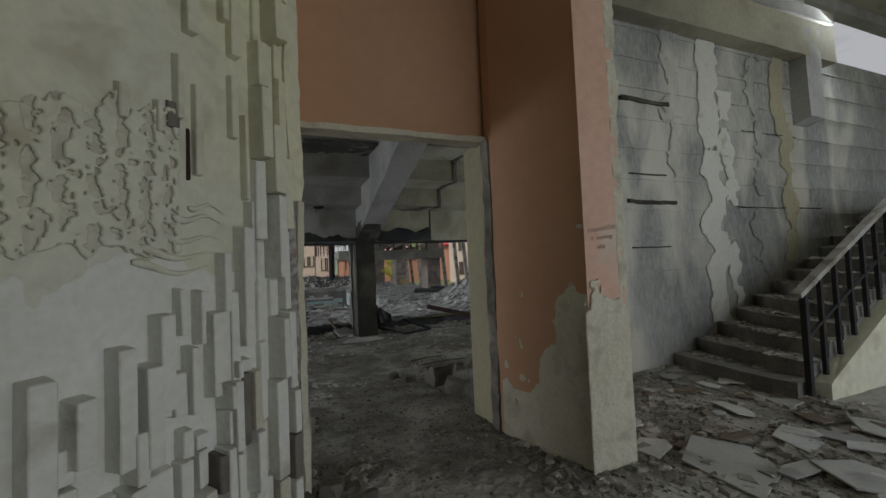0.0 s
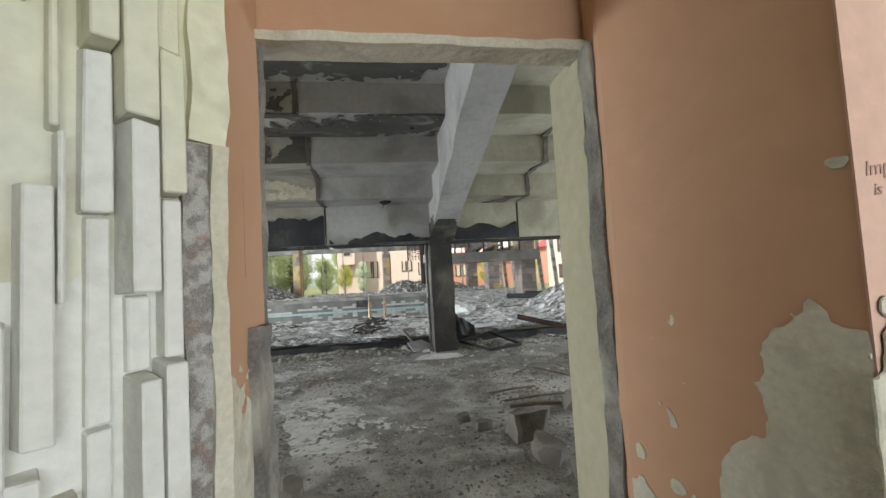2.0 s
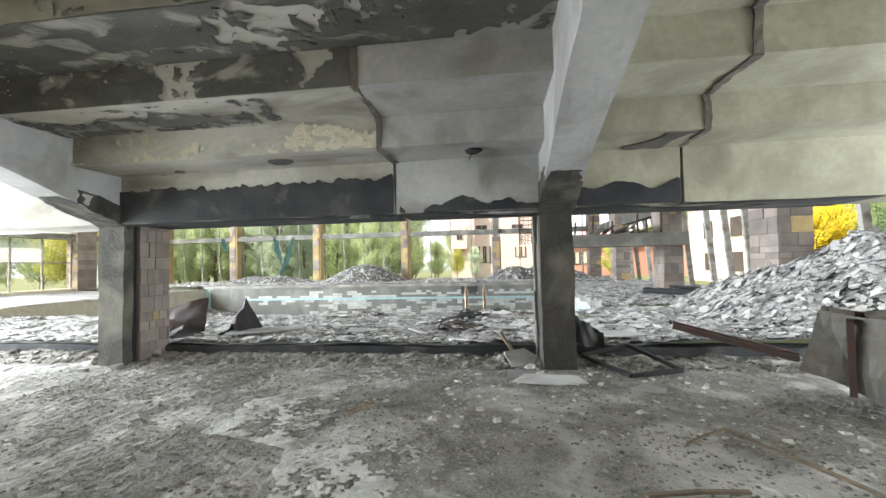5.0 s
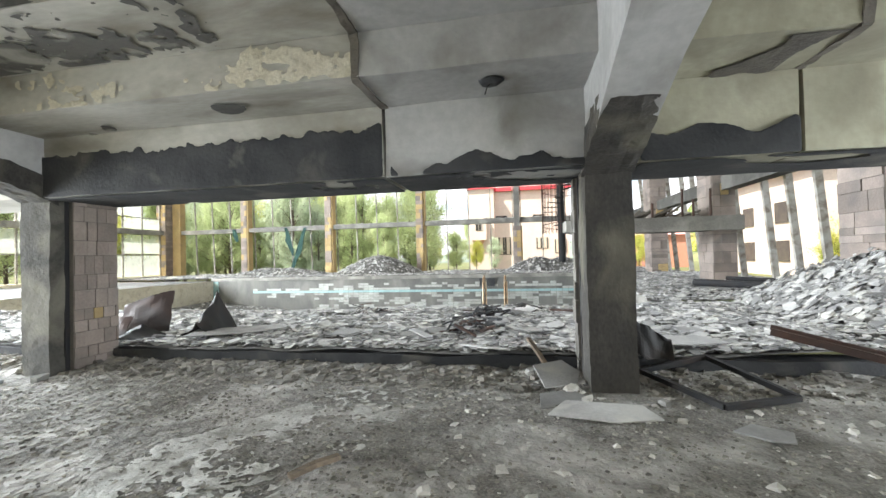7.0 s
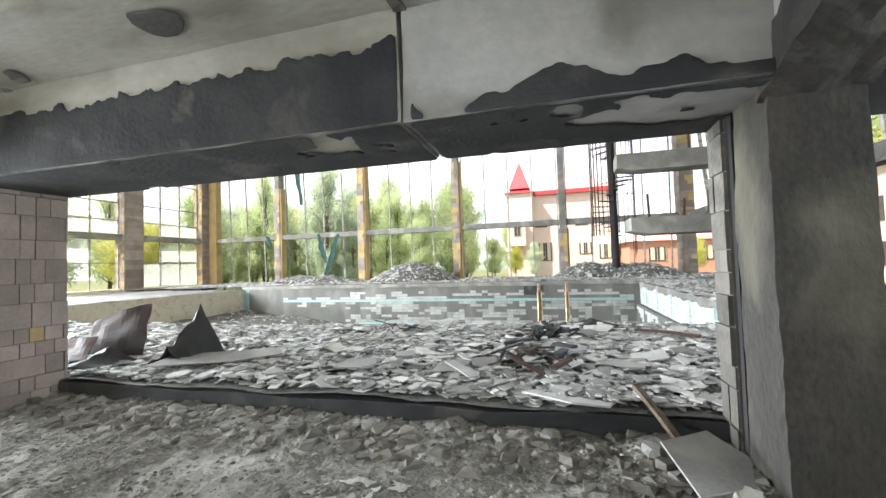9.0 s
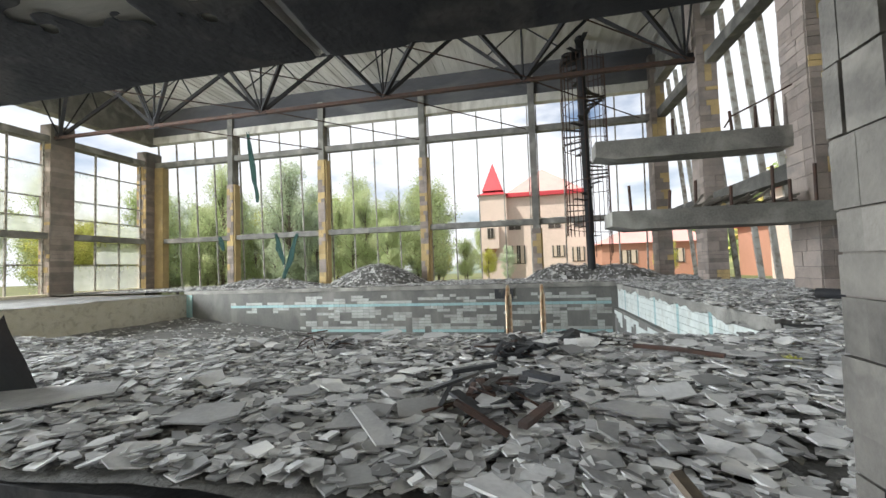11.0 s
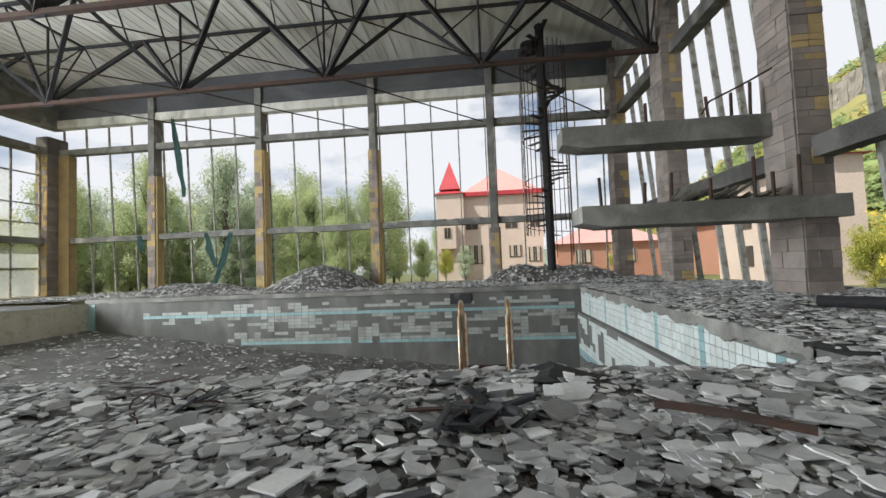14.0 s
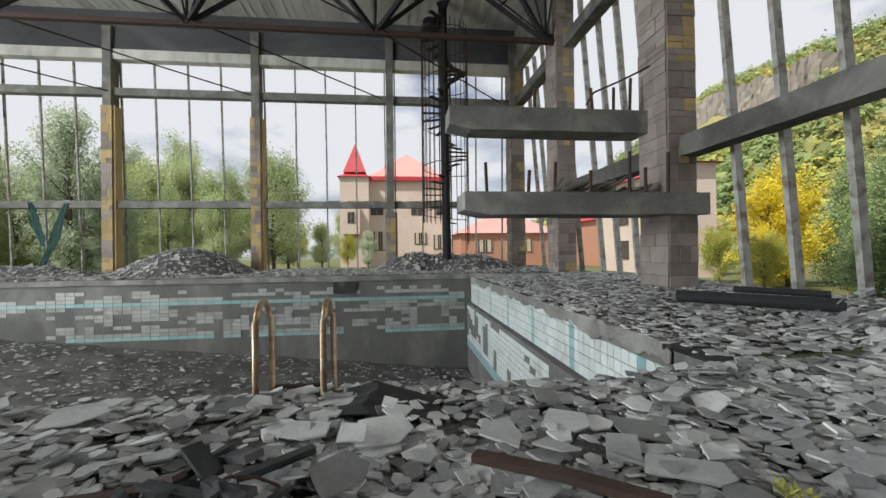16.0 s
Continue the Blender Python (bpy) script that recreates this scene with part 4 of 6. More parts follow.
structure("beam_end", boxes((-22.95, -22.3, 10, 30.4, 3.2, 3.5), (-22.95, -22.3, 10, 30.4, 8.08, 8.4), (-22.95, -22.3, 10, 30.4, 9.6, 11.75)), M["beam"], "precast beams of the end wall", "beam")
structure("wall_end_sill", boxes((-22.95, -22.3, 10, 30.4, -0.3, 0.45)), M["render_coat"], "low sill wall under the end windows")
for y0 in (14.1, 19.7, 25.3):
    y1 = y0 + (4.5 if y0 < 25 else 4.1)
    glazing = thing("window_frame", "grey timber window frame with a few dusty panes left", "window", (-22.6, (y0 + y1) / 2, 0.45), "end wall windows", "structure")
    for j in range(4):
        y = y0 + 0.04 + (y1 - y0 - 0.08) * j / 3
        ob = part("mullion", boxes((-22.66, -22.58, y - 0.04, y + 0.04, 0.45, 8.1)), M["frame_paint"], glazing)
        ob.location = -glazing.location
    for a in range(3):
        for z0, z1 in ((0.5, 1.85), (1.95, 3.15), (3.55, 4.25), (4.35, 5.25), (5.35, 6.85)):
            if rnd.random() < 0.62:
                ya, yb = (y0 + 0.10 + (y1 - y0 - 0.08) * (a + k) / 3 for k in (0, 1))
                ob = part("pane", boxes((-22.625, -22.62, ya, yb - 0.12, z0, z1)), M["dusty_glass"], glazing, "dusty window pane")
                ob.location = -glazing.location
    for z in (1.9, 4.3, 5.3, 6.9):
        ob = part("transom", boxes((-22.66, -22.585, y0 + 0.08, y1 - 0.08, z - 0.03, z + 0.03)), M["frame_paint"], glazing)
        ob.location = -glazing.location

# roof
bm = bmesh.new()
box(bm, -23.3, 8.6, 9.9, 30.8, ROOF_Z, ROOF_Z + 0.25)
x = -23.2
while x < 8.4:
    box(bm, x, x + 0.09, 9.95, 30.7, ROOF_Z - rnd.uniform(0.012, 0.03), ROOF_Z)
    x += rnd.choice((0.42, 0.42, 0.5, 0.34))
structure("ceiling_roof", bm, M["roof_panel"], "ribbed limewashed roof deck streaked with damp", "ceiling")
structure("wall_hall_back", boxes((-23.3, 8.6, 9.6, 9.9, 5.6, ROOF_Z), (-23.3, -9.3, 9.6, 9.98, -0.3, 5.6)), M["yellow_wash"], "plain back wall above the seating")


# steel trusses
def truss(y, z_bot, z_top, half, label):
    root = thing("roof_truss", label, "roof truss", (-7, y, z_bot), "roof trusses")

    def put(name, bm, mat="steel"):
        ob = part(name, bm, M[mat], root)
        ob.location = -root.location
        return ob
    x0, x1 = -22.2, 7.2
    bm = bmesh.new()
    bar(bm, (x0, y, z_bot), (x1, y, z_bot), 0.17, 0.14)
    put("bottom_chord", bm, "rust")
    for s in (-1, 1):
        bm = bmesh.new()
        bar(bm, (x0, y + s * half, z_top), (x1, y + s * half, z_top), 0.11, 0.11)
        put("top_chord", bm)
    nodes = [6.8 - 5.75 * k for k in range(6)]
    for a, b in zip(nodes, nodes[1:]):
        mid = (a + b) / 2
        for s in (-1, 1):
            for e in (a, b):
                bm = bmesh.new()
                bar(bm, (e, y, z_bot), (mid, y + s * half, z_top), 0.14, 0.14)
                put("diagonal", bm)
        for e in (a, b):
            q = mid + (e - mid) * 0.5
            bm = bmesh.new()
            tube(bm, (q, y - half * 0.5, (z_bot + z_top) / 2), (q, y - half, z_top), 0.03, 6)
            put("strut", bm)
            bm = bmesh.new()
            tube(bm, (q, y + half * 0.5, (z_bot + z_top) / 2), (e, y + half, z_top), 0.03, 6)
            put("strut", bm)
    for a in nodes:
        bm = bmesh.new()
        box(bm, a - 0.28, a + 0.28, y - 0.02, y + 0.02, z_bot - 0.12, z_bot + 0.26)
        put("gusset", bm)
        bm = bmesh.new()
        tube(bm, (a, y, z_bot), (a, y, z_top), 0.045, 6)
        bar(bm, (a, y - half, z_top), (a, y + half, z_top), 0.08)
        put("post", bm)
        for s in (-1, 1):
            bm = bmesh.new()
            tube(bm, (a, y, z_bot), (a, y + s * half, z_top), 0.035, 6)
            put("brace", bm)
    return root


truss(24.4, 8.3, 11.4, 1.5, "dark steel space truss spanning under the roof deck")
truss(19.3, 8.2, 11.4, 1.5, "dark steel space truss spanning under the roof deck")
truss(14.2, 8.2, 11.4, 1.5, "dark steel space truss spanning under the roof deck")
tie = thing("tie_rods", "thin rusty steel tie rods strung below the trusses", "tie rod", (-6, 27, 8.3))
for a in (-15.8, -9.95, -4.2, 1.3):
    bm = bmesh.new()
    tube(bm, (a, 24.4, 8.3), (a + 5.3, 29.9, 8.2), 0.03, 6)
    tube(bm, (a, 19.3, 8.2), (a + 5.75, 24.4, 8.3), 0.025, 6)
    ob = part("rod", bm, M["rust"], tie)
    ob.location = -tie.location
# ---- diving stand ----
def platform(name, z0, z1, x0, y0, y1, label, x1=7.12):
    root = thing(name, label, "diving platform", (7.0, (y0 + y1) / 2, z0))
    bm = bmesh.new()
    v = []
    for x, lo in ((x0, z0 + 0.10), (x0 + 0.45, z0), (x1, z0)):
        for y in (y0, y1):
            v.append((bm.verts.new((x, y, lo)), bm.verts.new((x, y, z1))))
    for i in (0, 2):
        bm.faces.new((v[i][0], v[i + 2][0], v[i + 3][0], v[i + 1][0]))
        bm.faces.new((v[i][1], v[i + 1][1], v[i + 3][1], v[i + 2][1]))
        bm.faces.new((v[i][0], v[i][1], v[i + 2][1], v[i + 2][0]))
        bm.faces.new((v[i + 1][0], v[i + 3][0], v[i + 3][1], v[i + 1][1]))
    bm.faces.new((v[0][0], v[1][0], v[1][1], v[0][1]))
    bm.faces.new((v[4][0], v[4][1], v[5][1], v[5][0]))
    bmesh.ops.subdivide_edges(bm, edges=bm.edges[:], cuts=5, use_grid_fill=True)
    for w in bm.verts:
        w.co += noise.noise_vector(w.co * 2.5) * 0.015
    slab = part("slab", bm, M["beam"], root)
    slab.location = -root.location
    return root


up = platform("diving_platform", 3.70, 4.18, 2.75, 19.25, 19.95, "upper cantilevered concrete diving platform, stripped to bare slab")
lowp = platform("diving_platform", 1.87, 2.30, 2.90, 18.45, 19.4, "lower cantilevered concrete diving platform with rebar stubs", 7.85)
for root, z, rods in ((up, 4.18, ((4.6, 19.4, 0.45), (5.9, 19.4, 0.5), (6.6, 19.8, 0.7), (6.75, 19.4, 0.75))), (lowp, 2.30, ((3.5, 19.2, 0.7), (4.2, 18.7, 0.45), (4.9, 19.1, 0.7), (5.45, 18.65, 0.45), (6.3, 18.7, 0.85), (6.55, 18.55, 0.5), (7.0, 18.52, 0.8)))):
    for x, y, h in rods:
        bm = bmesh.new()
        tube(bm, (x, y, z - 0.05), (x + rnd.uniform(-0.04, 0.04), y, z + h), 0.035, 7)
        ob = part("rebar_stub", bm, M["rust"], root)
        ob.location = -root.location
bm = bmesh.new()
path_tube(bm, [(5.6, 19.1, 4.2), (5.75, 19.05, 4.45), (6.4, 19.1, 4.75), (7.0, 19.05, 5.05)], 0.02)
ob = part("bent_rail", bm, M["rust"], up, "bent rusty rail")
ob.location = -up.location
bm = bmesh.new()
for _ in range(26):
    x, y, s = rnd.uniform(4.9, 6.6), rnd.uniform(18.7, 19.25), rnd.uniform(0.08, 0.3)
    bar(bm, (x - s, y, 2.34), (x + s, y + rnd.uniform(-0.2, 0.2), 2.37 + rnd.uniform(0, 0.3)), 0.1, 0.05)
tagged(part("platform_debris", bm, M["stone"]), "small heap of broken concrete and bent bars on the diving platform", "debris", "", "stuff")

# mast with a spiral stair
mast = thing("spiral_staircase", "rusty steel spiral staircase with open treads and thin rods", "spiral staircase", (3.78, 28.1, 0.5))


def on_mast(name, bm, mat="steel", label=""):
    ob = part(name, bm, M[mat], mast, label)
    ob.location = -mast.location
    return ob


bm = bmesh.new()
tube(bm, (3.78, 28.1, 0.4), (3.7, 28.1, 11.7), 0.18, 14)
on_mast("mast", bm)
for k in range(40):
    a, z = k * 0.42 + 1.0, 2.4 + k * 0.23
    bm = bmesh.new()
    bar(bm, (3.75 + 0.15 * math.cos(a), 28.1 + 0.15 * math.sin(a), z), (3.75 + 0.95 * math.cos(a), 28.1 + 0.95 * math.sin(a), z), 0.2, 0.03)
    on_mast("tread", bm)
for k in range(26):
    a = k * 2 * math.pi / 26
    if 0.4 < a < 1.2:
        continue
    bm = bmesh.new()
    z0 = 2.4 if math.cos(a) < 0 else 0.6 + rnd.uniform(0, 2)
    tube(bm, (3.75 + 0.97 * math.cos(a), 28.1 + 0.97 * math.sin(a), z0), (3.75 + 0.97 * math.cos(a), 28.1 + 0.97 * math.sin(a), 10.6), 0.016, 5)
    on_mast("cage_rod", bm, "rust")
for z in (2.5, 4.4, 6.2, 8.0, 9.8):
    bm = bmesh.new()
    path_tube(bm, [(3.75 + 0.97 * math.cos(j * 0.5236), 28.1 + 0.97 * math.sin(j * 0.5236), z + 0.05 * j) for j in range(13)], 0.018, 5)
    on_mast("cage_ring", bm, "rust")
bm = bmesh.new()
tube(bm, (3.2, 28.1, 10.5), (3.2, 28.1, 10.9), 0.34, 16)
on_mast("drum", bm, "steel", "dark steel drum")

# ---- pool tiling ----
def tile_field(parent, name, plane, origin, nu, nv, tw, th, gap, pick, limit):
    """Tiles as pieces; those past the limit are joined. pick(i, j) gives a material key or None."""
    meshes = {}
    rest = {}
    count = 0
    for j in range(nv):
        for i in range(nu):
            key = pick(i, j)
            if not key:
                continue
            u, v = origin[0] + i * tw, origin[1] + j * th
            if count < limit:
                if key not in meshes:
                    bm = bmesh.new()
                    if plane[0] == "y":
                        box(bm, gap, tw - gap, -0.014, 0.0, gap, th - gap)
                    else:
                        box(bm, -0.014, 0.0, gap, tw - gap, gap, th - gap)
                    meshes[key] = mesh_of(bm, name, M[key])
                m = pose(u, plane[1], v) if plane[0] == "y" else pose(plane[1], u, v)
                piece(name, meshes[key], parent, m)
                count += 1
            else:
                bm = rest.setdefault(key, bmesh.new())
                if plane[0] == "y":
                    box(bm, u + gap, u + tw - gap, plane[1] - 0.014, plane[1], v + gap, v + th - gap)
                else:
                    box(bm, plane[1] - 0.014, plane[1], u + gap, u + tw - gap, v + gap, v + th - gap)
    for key, bm in rest.items():
        part(name + "s", bm, M[key], parent, kind="stuff")


def side_tile(i, j):
    y, z = POOL_Y0 + 0.1 + i * 0.15, -0.49 + j * 0.15
    if z > 0.10 - 0.10 * max(0, fbm(y, z, 1.1, 3)) + 0.12 * (y > 16):
        return None
    if j == 5 and y < 17:
        return "tile_cyan"
    return "tile_cyan" if i % 11 == 5 else "tile_white"


tile_field(wall_pool_side, "tile", ("x", POOL_X1 - 0.001), (POOL_Y0 + 0.1, -0.49), 68, 6, 0.15, 0.15, 0.004, side_tile, 290)


def side_low(i, j):
    y, z = POOL_Y0 + 0.1 + i * 0.3, -1.9 + j * 0.12
    if j in (0, 1):
        return "tile_cyan"
    return "tile_white" if fbm(y, z, 1.3, 7) > -0.15 and z < -0.66 else None


tile_field(wall_pool_side, "tile", ("x", POOL_X1 - 0.142), (POOL_Y0 + 0.1, -1.9), 34, 11, 0.3, 0.12, 0.004, side_low, 0)


def far_tile(i, j):
    x, z = -12.0 + i * 0.26, -1.40 + j * 0.115
    if j == 9:
        return "tile_cyan" if fbm(x, z, 0.9, 5) > -0.5 else None
    if j in (0, 1):
        return ("tile_cyan" if j == 0 else "tile_grey") if x > -8.8 and fbm(x, z, 1.1, 9) > -0.35 else None
    if j > 12 or (j == 12 and fbm(x, z, 2, 1) < 0):
        return None
    if j in (7, 8, 10):
        return "tile_grey" if fbm(x * 0.9, z * 2, 1.2, 13) > -0.02 else None
    return "tile_grey" if x > -8.8 and fbm(x, z * 2.0, 1.3, 21) + 0.2 * fbm(x, z, 5, 3) > 0.02 else None


tile_field(wall_pool_far, "tile", ("y", POOL_Y1 - 0.001), (-12.0, -1.40), 61, 14, 0.26, 0.115, 0.005, far_tile, 280)
# No hollow here: the recess's shade is a near-black box on the wall.
part("gap_box", boxes((-0.35, 0.35, POOL_Y1 - 0.05, POOL_Y1 + 0.02, -0.12, 0.25)), M["soot"], wall_pool_far, "near-black box standing in for a shaded recess in the coping")
part("cyan_band", boxes((POOL_X0 - 0.02, POOL_X0 + 0.3, POOL_Y1 - 0.03, POOL_Y1 + 0.01, -0.9, 0.25)), M["tile_cyan"], wall_pool_far, "pale blue tiled corner strip")

ragged("trim_coping_mortar", lambda u, v, d: (POOL_X1 - 0.016 - d, u, v), 14.4, 24.2, -0.08, 0.30, 240, 16, lambda u, v: v > 0.16 + 0.11 * fbm(u, v, 1.6, 3) + 0.04 * fbm(u, v, 7, 5), 0.03, M["beam"], "broken mortar hanging under the pool coping", "mortar")
# pool ladder
ladder = thing("pool_ladder", "rust-freckled tubular pool ladder standing at the pool edge", "ladder", (0.92, 13.95, 0.1))
for x in (0.70, 1.14):
    bm = bmesh.new()
    pts = [(x - 0.01, 13.86, -0.7), (x - 0.01, 13.86, 0.74)]
    pts += [(x, 13.99 - 0.13 * math.cos(k * math.pi / 8), 0.74 + 0.12 * math.sin(k * math.pi / 8)) for k in range(9)]
    pts += [(x + 0.02, 14.12, 0.74), (x + 0.03, 14.12, -0.9)]
    path_tube(bm, pts, 0.022, 9)
    ob = part("rail", bm, M["chrome_rust"], ladder, smooth=True)
    ob.location = -ladder.location
for z in (0.22, -0.1, -0.4):
    bm = bmesh.new()
    tube(bm, (0.72, 14.12, z), (1.16, 14.12, z), 0.016, 8)
    ob = part("rung", bm, M["rust"], ladder)
    ob.location = -ladder.location


# ---- broken sheets ----
def shard_outline(r, s):
    n = r.choice((4, 4, 5, 5, 6))
    a0 = r.uniform(0, 6.28)
    asp = r.uniform(0.55, 1.0)
    pts = []
    for k in range(n):
        a = a0 + (k + r.uniform(-0.25, 0.25)) * 2 * math.pi / n
        q = s * r.uniform(0.75, 1.15)
        pts.append((q * math.cos(a), q * asp * math.sin(a)))
    return pts


def shard_verts(r, s, th):
    pts = shard_outline(r, s)
    n = len(pts)
    verts = [(x, y, th) for x, y in pts] + [(x, y, 0.0) for x, y in pts]
    faces = [tuple(range(n)), tuple(range(2 * n - 1, n - 1, -1))] + [(i, n + i, n + (i + 1) % n, (i + 1) % n) for i in range(n)]
    return verts, faces


shards = random.Random(21)


def size(r, big):
    return min(big, 0.020 + abs(r.gauss(0, 1)) * 0.042)


def shard_field(name, label, n, x0, x1, y0, y1, height, big, density=None, lift=0.03, slope=0.12):
    V, F = [], []
    for _ in range(n):
        x, y = shards.uniform(x0, x1), shards.uniform(y0, y1)
        if density and shards.random() > density(x, y):
            continue
        s = size(shards, big)
        vs, fs = shard_verts(shards, s, shards.uniform(0.006, 0.014))
        e = 0.15
        gx, gy = (height(x + e, y) - height(x - e, y)) / (2 * e), (height(x, y + e) - height(x, y - e)) / (2 * e)
        tx, ty = gx + shards.gauss(0, slope), gy + shards.gauss(0, slope)
        z = height(x, y) + shards.uniform(0.0, lift) + 0.3 * s * slope
        o, a = len(V), shards.uniform(0, 6.28)
        ca, sa = math.cos(a), math.sin(a)
        for vx, vy, vz in vs:
            wx, wy = vx * ca - vy * sa, vx * sa + vy * ca
            V.append((x + wx, y + wy, z + vz + wx * tx + wy * ty))
        F.extend(tuple(o + i for i in f) for f in fs)
    me = bpy.data.meshes.new(name)
    me.from_pydata(V, [], F)
    me.materials.append(M["slate"])
    return tagged(new(name, me), label, "rubble", "", "stuff")


near_gap = lambda x, y: 0.95 if fbm(x, y, 0.8, 50) > -0.35 else 0.25
shard_field("sheet_rubble", "dense litter of broken grey roofing sheets on the pool deck", 36000, -9.5, 8.5, 10.1, 13.95, deck_height, 0.17, near_gap, 0.05)
shard_field("sheet_rubble_west", "broken grey roofing sheets on the far part of the deck", 5000, -22, -9.5, 10.2, 13.95, deck_height, 0.24, None, 0.05)
shard_field("sheet_rubble_side", "broken grey roofing sheets on the side deck", 9000, 3.98, 8.8, 13.9, 24.2, side_deck_height, 0.24, None, 0.04, 0.08)
shard_field("sheet_rubble_far", "heaped broken roofing sheets along the glazed wall", 11000, -20, 8.3, 24.8, 30.6, far_deck_height, 0.2, None, 0.05, 0.2)
shard_field("sheet_rubble_pool", "broken roofing sheets on the pool bottom", 5500, -14, 3.8, 14.1, 24.1, pool_bed, 0.22, lambda x, y: 0.9 if fbm(x, y, 0.5, 60) > 0 else 0.4, 0.04)
shard_field("sheet_rubble_heap", "steep heap of broken roofing sheets beside the deck", 2600, 5.2, 11.5, 10.2, 15.0, deck_height, 0.3, lambda x, y: 1.0 if math.hypot(x - 8.6, (y - 12.6) * 0.85) < 3.4 else 0.1, 0.12, 0.3)
# ---- relief blocks on the slanting wall ----
rel = random.Random(11)


def relief_box(u0, u1, v0, v1, d0, d1, mat="relief", name="relief_block"):
    """A raised block on the wall; its faces lean a little and its edges are worn."""
    bm = bmesh.new()
    tmp = [(u0, v0, -0.01), (u1, v0, -0.01), (u1, v1, -0.01), (u0, v1, -0.01), (u0 + 0.006, v0 + 0.004, d0), (u1 - 0.004, v0 + 0.004, d1), (u1 - 0.004, v1 - 0.012, d1 * 0.96), (u0 + 0.006, v1 - 0.012, d0 * 0.96)]
    vs = []
    for u, v, d in tmp:
        p = RA + rdir * u + rnor * d
        vs.append(bm.verts.new((p.x, p.y, v)))
    for q in ((3, 2, 1, 0), (4, 5, 6, 7), (0, 1, 5, 4), (1, 2, 6, 5), (2, 3, 7, 6), (3, 0, 4, 7)):
        bm.faces.new([vs[i] for i in q])
    bmesh.ops.recalc_face_normals(bm, faces=bm.faces[:])
    bmesh.ops.bevel(bm, geom=bm.edges[:], offset=0.005, segments=1, affect="EDGES")
    for w in bm.verts:
        w.co += noise.noise_vector(w.co * 14) * 0.005
    return part(name, bm, M[mat], wall_relief)


u = 1.42
while u < rlen - 0.16:
    tall = u > 3.06
    w = rel.choice((0.075, 0.095, 0.12)) if tall else rel.choice((0.05, 0.065, 0.08)) if u > 2.6 else rel.choice((0.085, 0.11, 0.14))
    w = min(w, rlen - 0.11 - u)
    top = 5.2 if tall else 0.78 + 0.12 * (u - 2.0) + rel.uniform(-0.2, 0.16)
    v = 0.0
    depth = 0.075 + rel.uniform(-0.02, 0.035)
    while v < top:
        h = rel.uniform(0.22, 0.60) if tall else rel.uniform(0.16, 0.42)
        if v + h > top:
            h = max(0.08, top - v)
        d = rel.choice((0.03, 0.06, 0.10, 0.125)) if tall else depth + rel.uniform(-0.045, 0.04)
        if rel.random() < (0.98 if tall else 0.90):
            worn = rel.random() < (0.30 if u > 2.75 and v < 0.75 else 0.03)
            inset = rel.choice((0.0, 0.0, 0.012, 0.03))
            kind = rel.choice(("render_coat", "stone")) if worn else ("relief_white" if v < 1.75 else "relief")
            relief_box(u + min(inset, w * 0.3), u + w, v, v + h, max(0.015, d + rel.uniform(-0.015, 0.015)), max(0.015, d), kind)
        v += h
    if 1.9 < u < 3.0 and rel.random() < 0.6:
        relief_box(u + 0.005, u + w - 0.005, 2.72 + rel.uniform(0, 0.3), 3.6, 0.05, 0.06)
    u += w + rel.choice((0.0, 0.0, 0.004, 0.012))
# upright pillars that rise stepwise towards the doorway: along the wall from, to; foot, head; depth
PILLARS = ((2.06, 2.15, 0.7, 1.16, 0.10), (2.19, 2.27, 0.8, 1.06, 0.11), (2.335, 2.415, 0.72, 1.22, 0.105), (2.43, 2.505, 0.70, 1.13, 0.13), (2.505, 2.58, 0.9, 1.34, 0.10), (2.615, 2.65, 1.22, 1.45, 0.07), (2.58, 2.65, 0.85, 1.06, 0.07),
           (2.655, 2.70, 0.84, 1.17, 0.09), (2.71, 2.745, 1.16, 1.435, 0.08), (2.77, 2.875, 0.95, 1.32, 0.085), (2.845, 2.895, 1.30, 1.62, 0.08), (2.895, 2.955, 0.9, 1.42, 0.06), (2.965, 3.035, 1.10, 1.77, 0.085), (3.035, 3.06, 1.45, 1.92, 0.07))
for a, b, foot, head, d in PILLARS:
    relief_box(a, b, foot, head, d, d, "relief_white")
for a, b, foot, head, d in ((2.635, 2.675, 2.27, 2.60, 0.045), (2.73, 2.78, 2.01, 2.49, 0.04), (3.02, 3.05, 1.92, 2.42, 0.05), (2.94, 2.99, 2.26, 2.62, 0.045), (2.54, 2.575, 2.18, 2.34, 0.04), (2.38, 2.43, 2.20, 2.36, 0.04)):
    relief_box(a, b, foot, head, d, d)
# Whiter coat up to about 1.5 m, with a ragged upper edge.
ragged("trim_chalky_plaster", lambda a, b, d: tuple((RA + rdir * a + rnor * d).to_2d()) + (b,), 0.6, rlen - 0.02, -0.05, 2.0, 140, 110, lambda a, b: b < 1.50 + 0.10 * (a - 2.4) + 0.14 * fbm(a, b, 2.2, 3) + 0.06 * fbm(a, b, 11, 6), 0.004, M["relief_white"], "whiter coat on the lower relief wall", "plaster")
# rusty bracket let into the plaster
relief_box(2.60, 2.66, 2.22, 2.36, 0.02, 0.03, "stone", "broken_socket")
relief_box(2.70, 2.715, 1.98, 2.25, 0.02, 0.02, "rust", "rusty_strap")
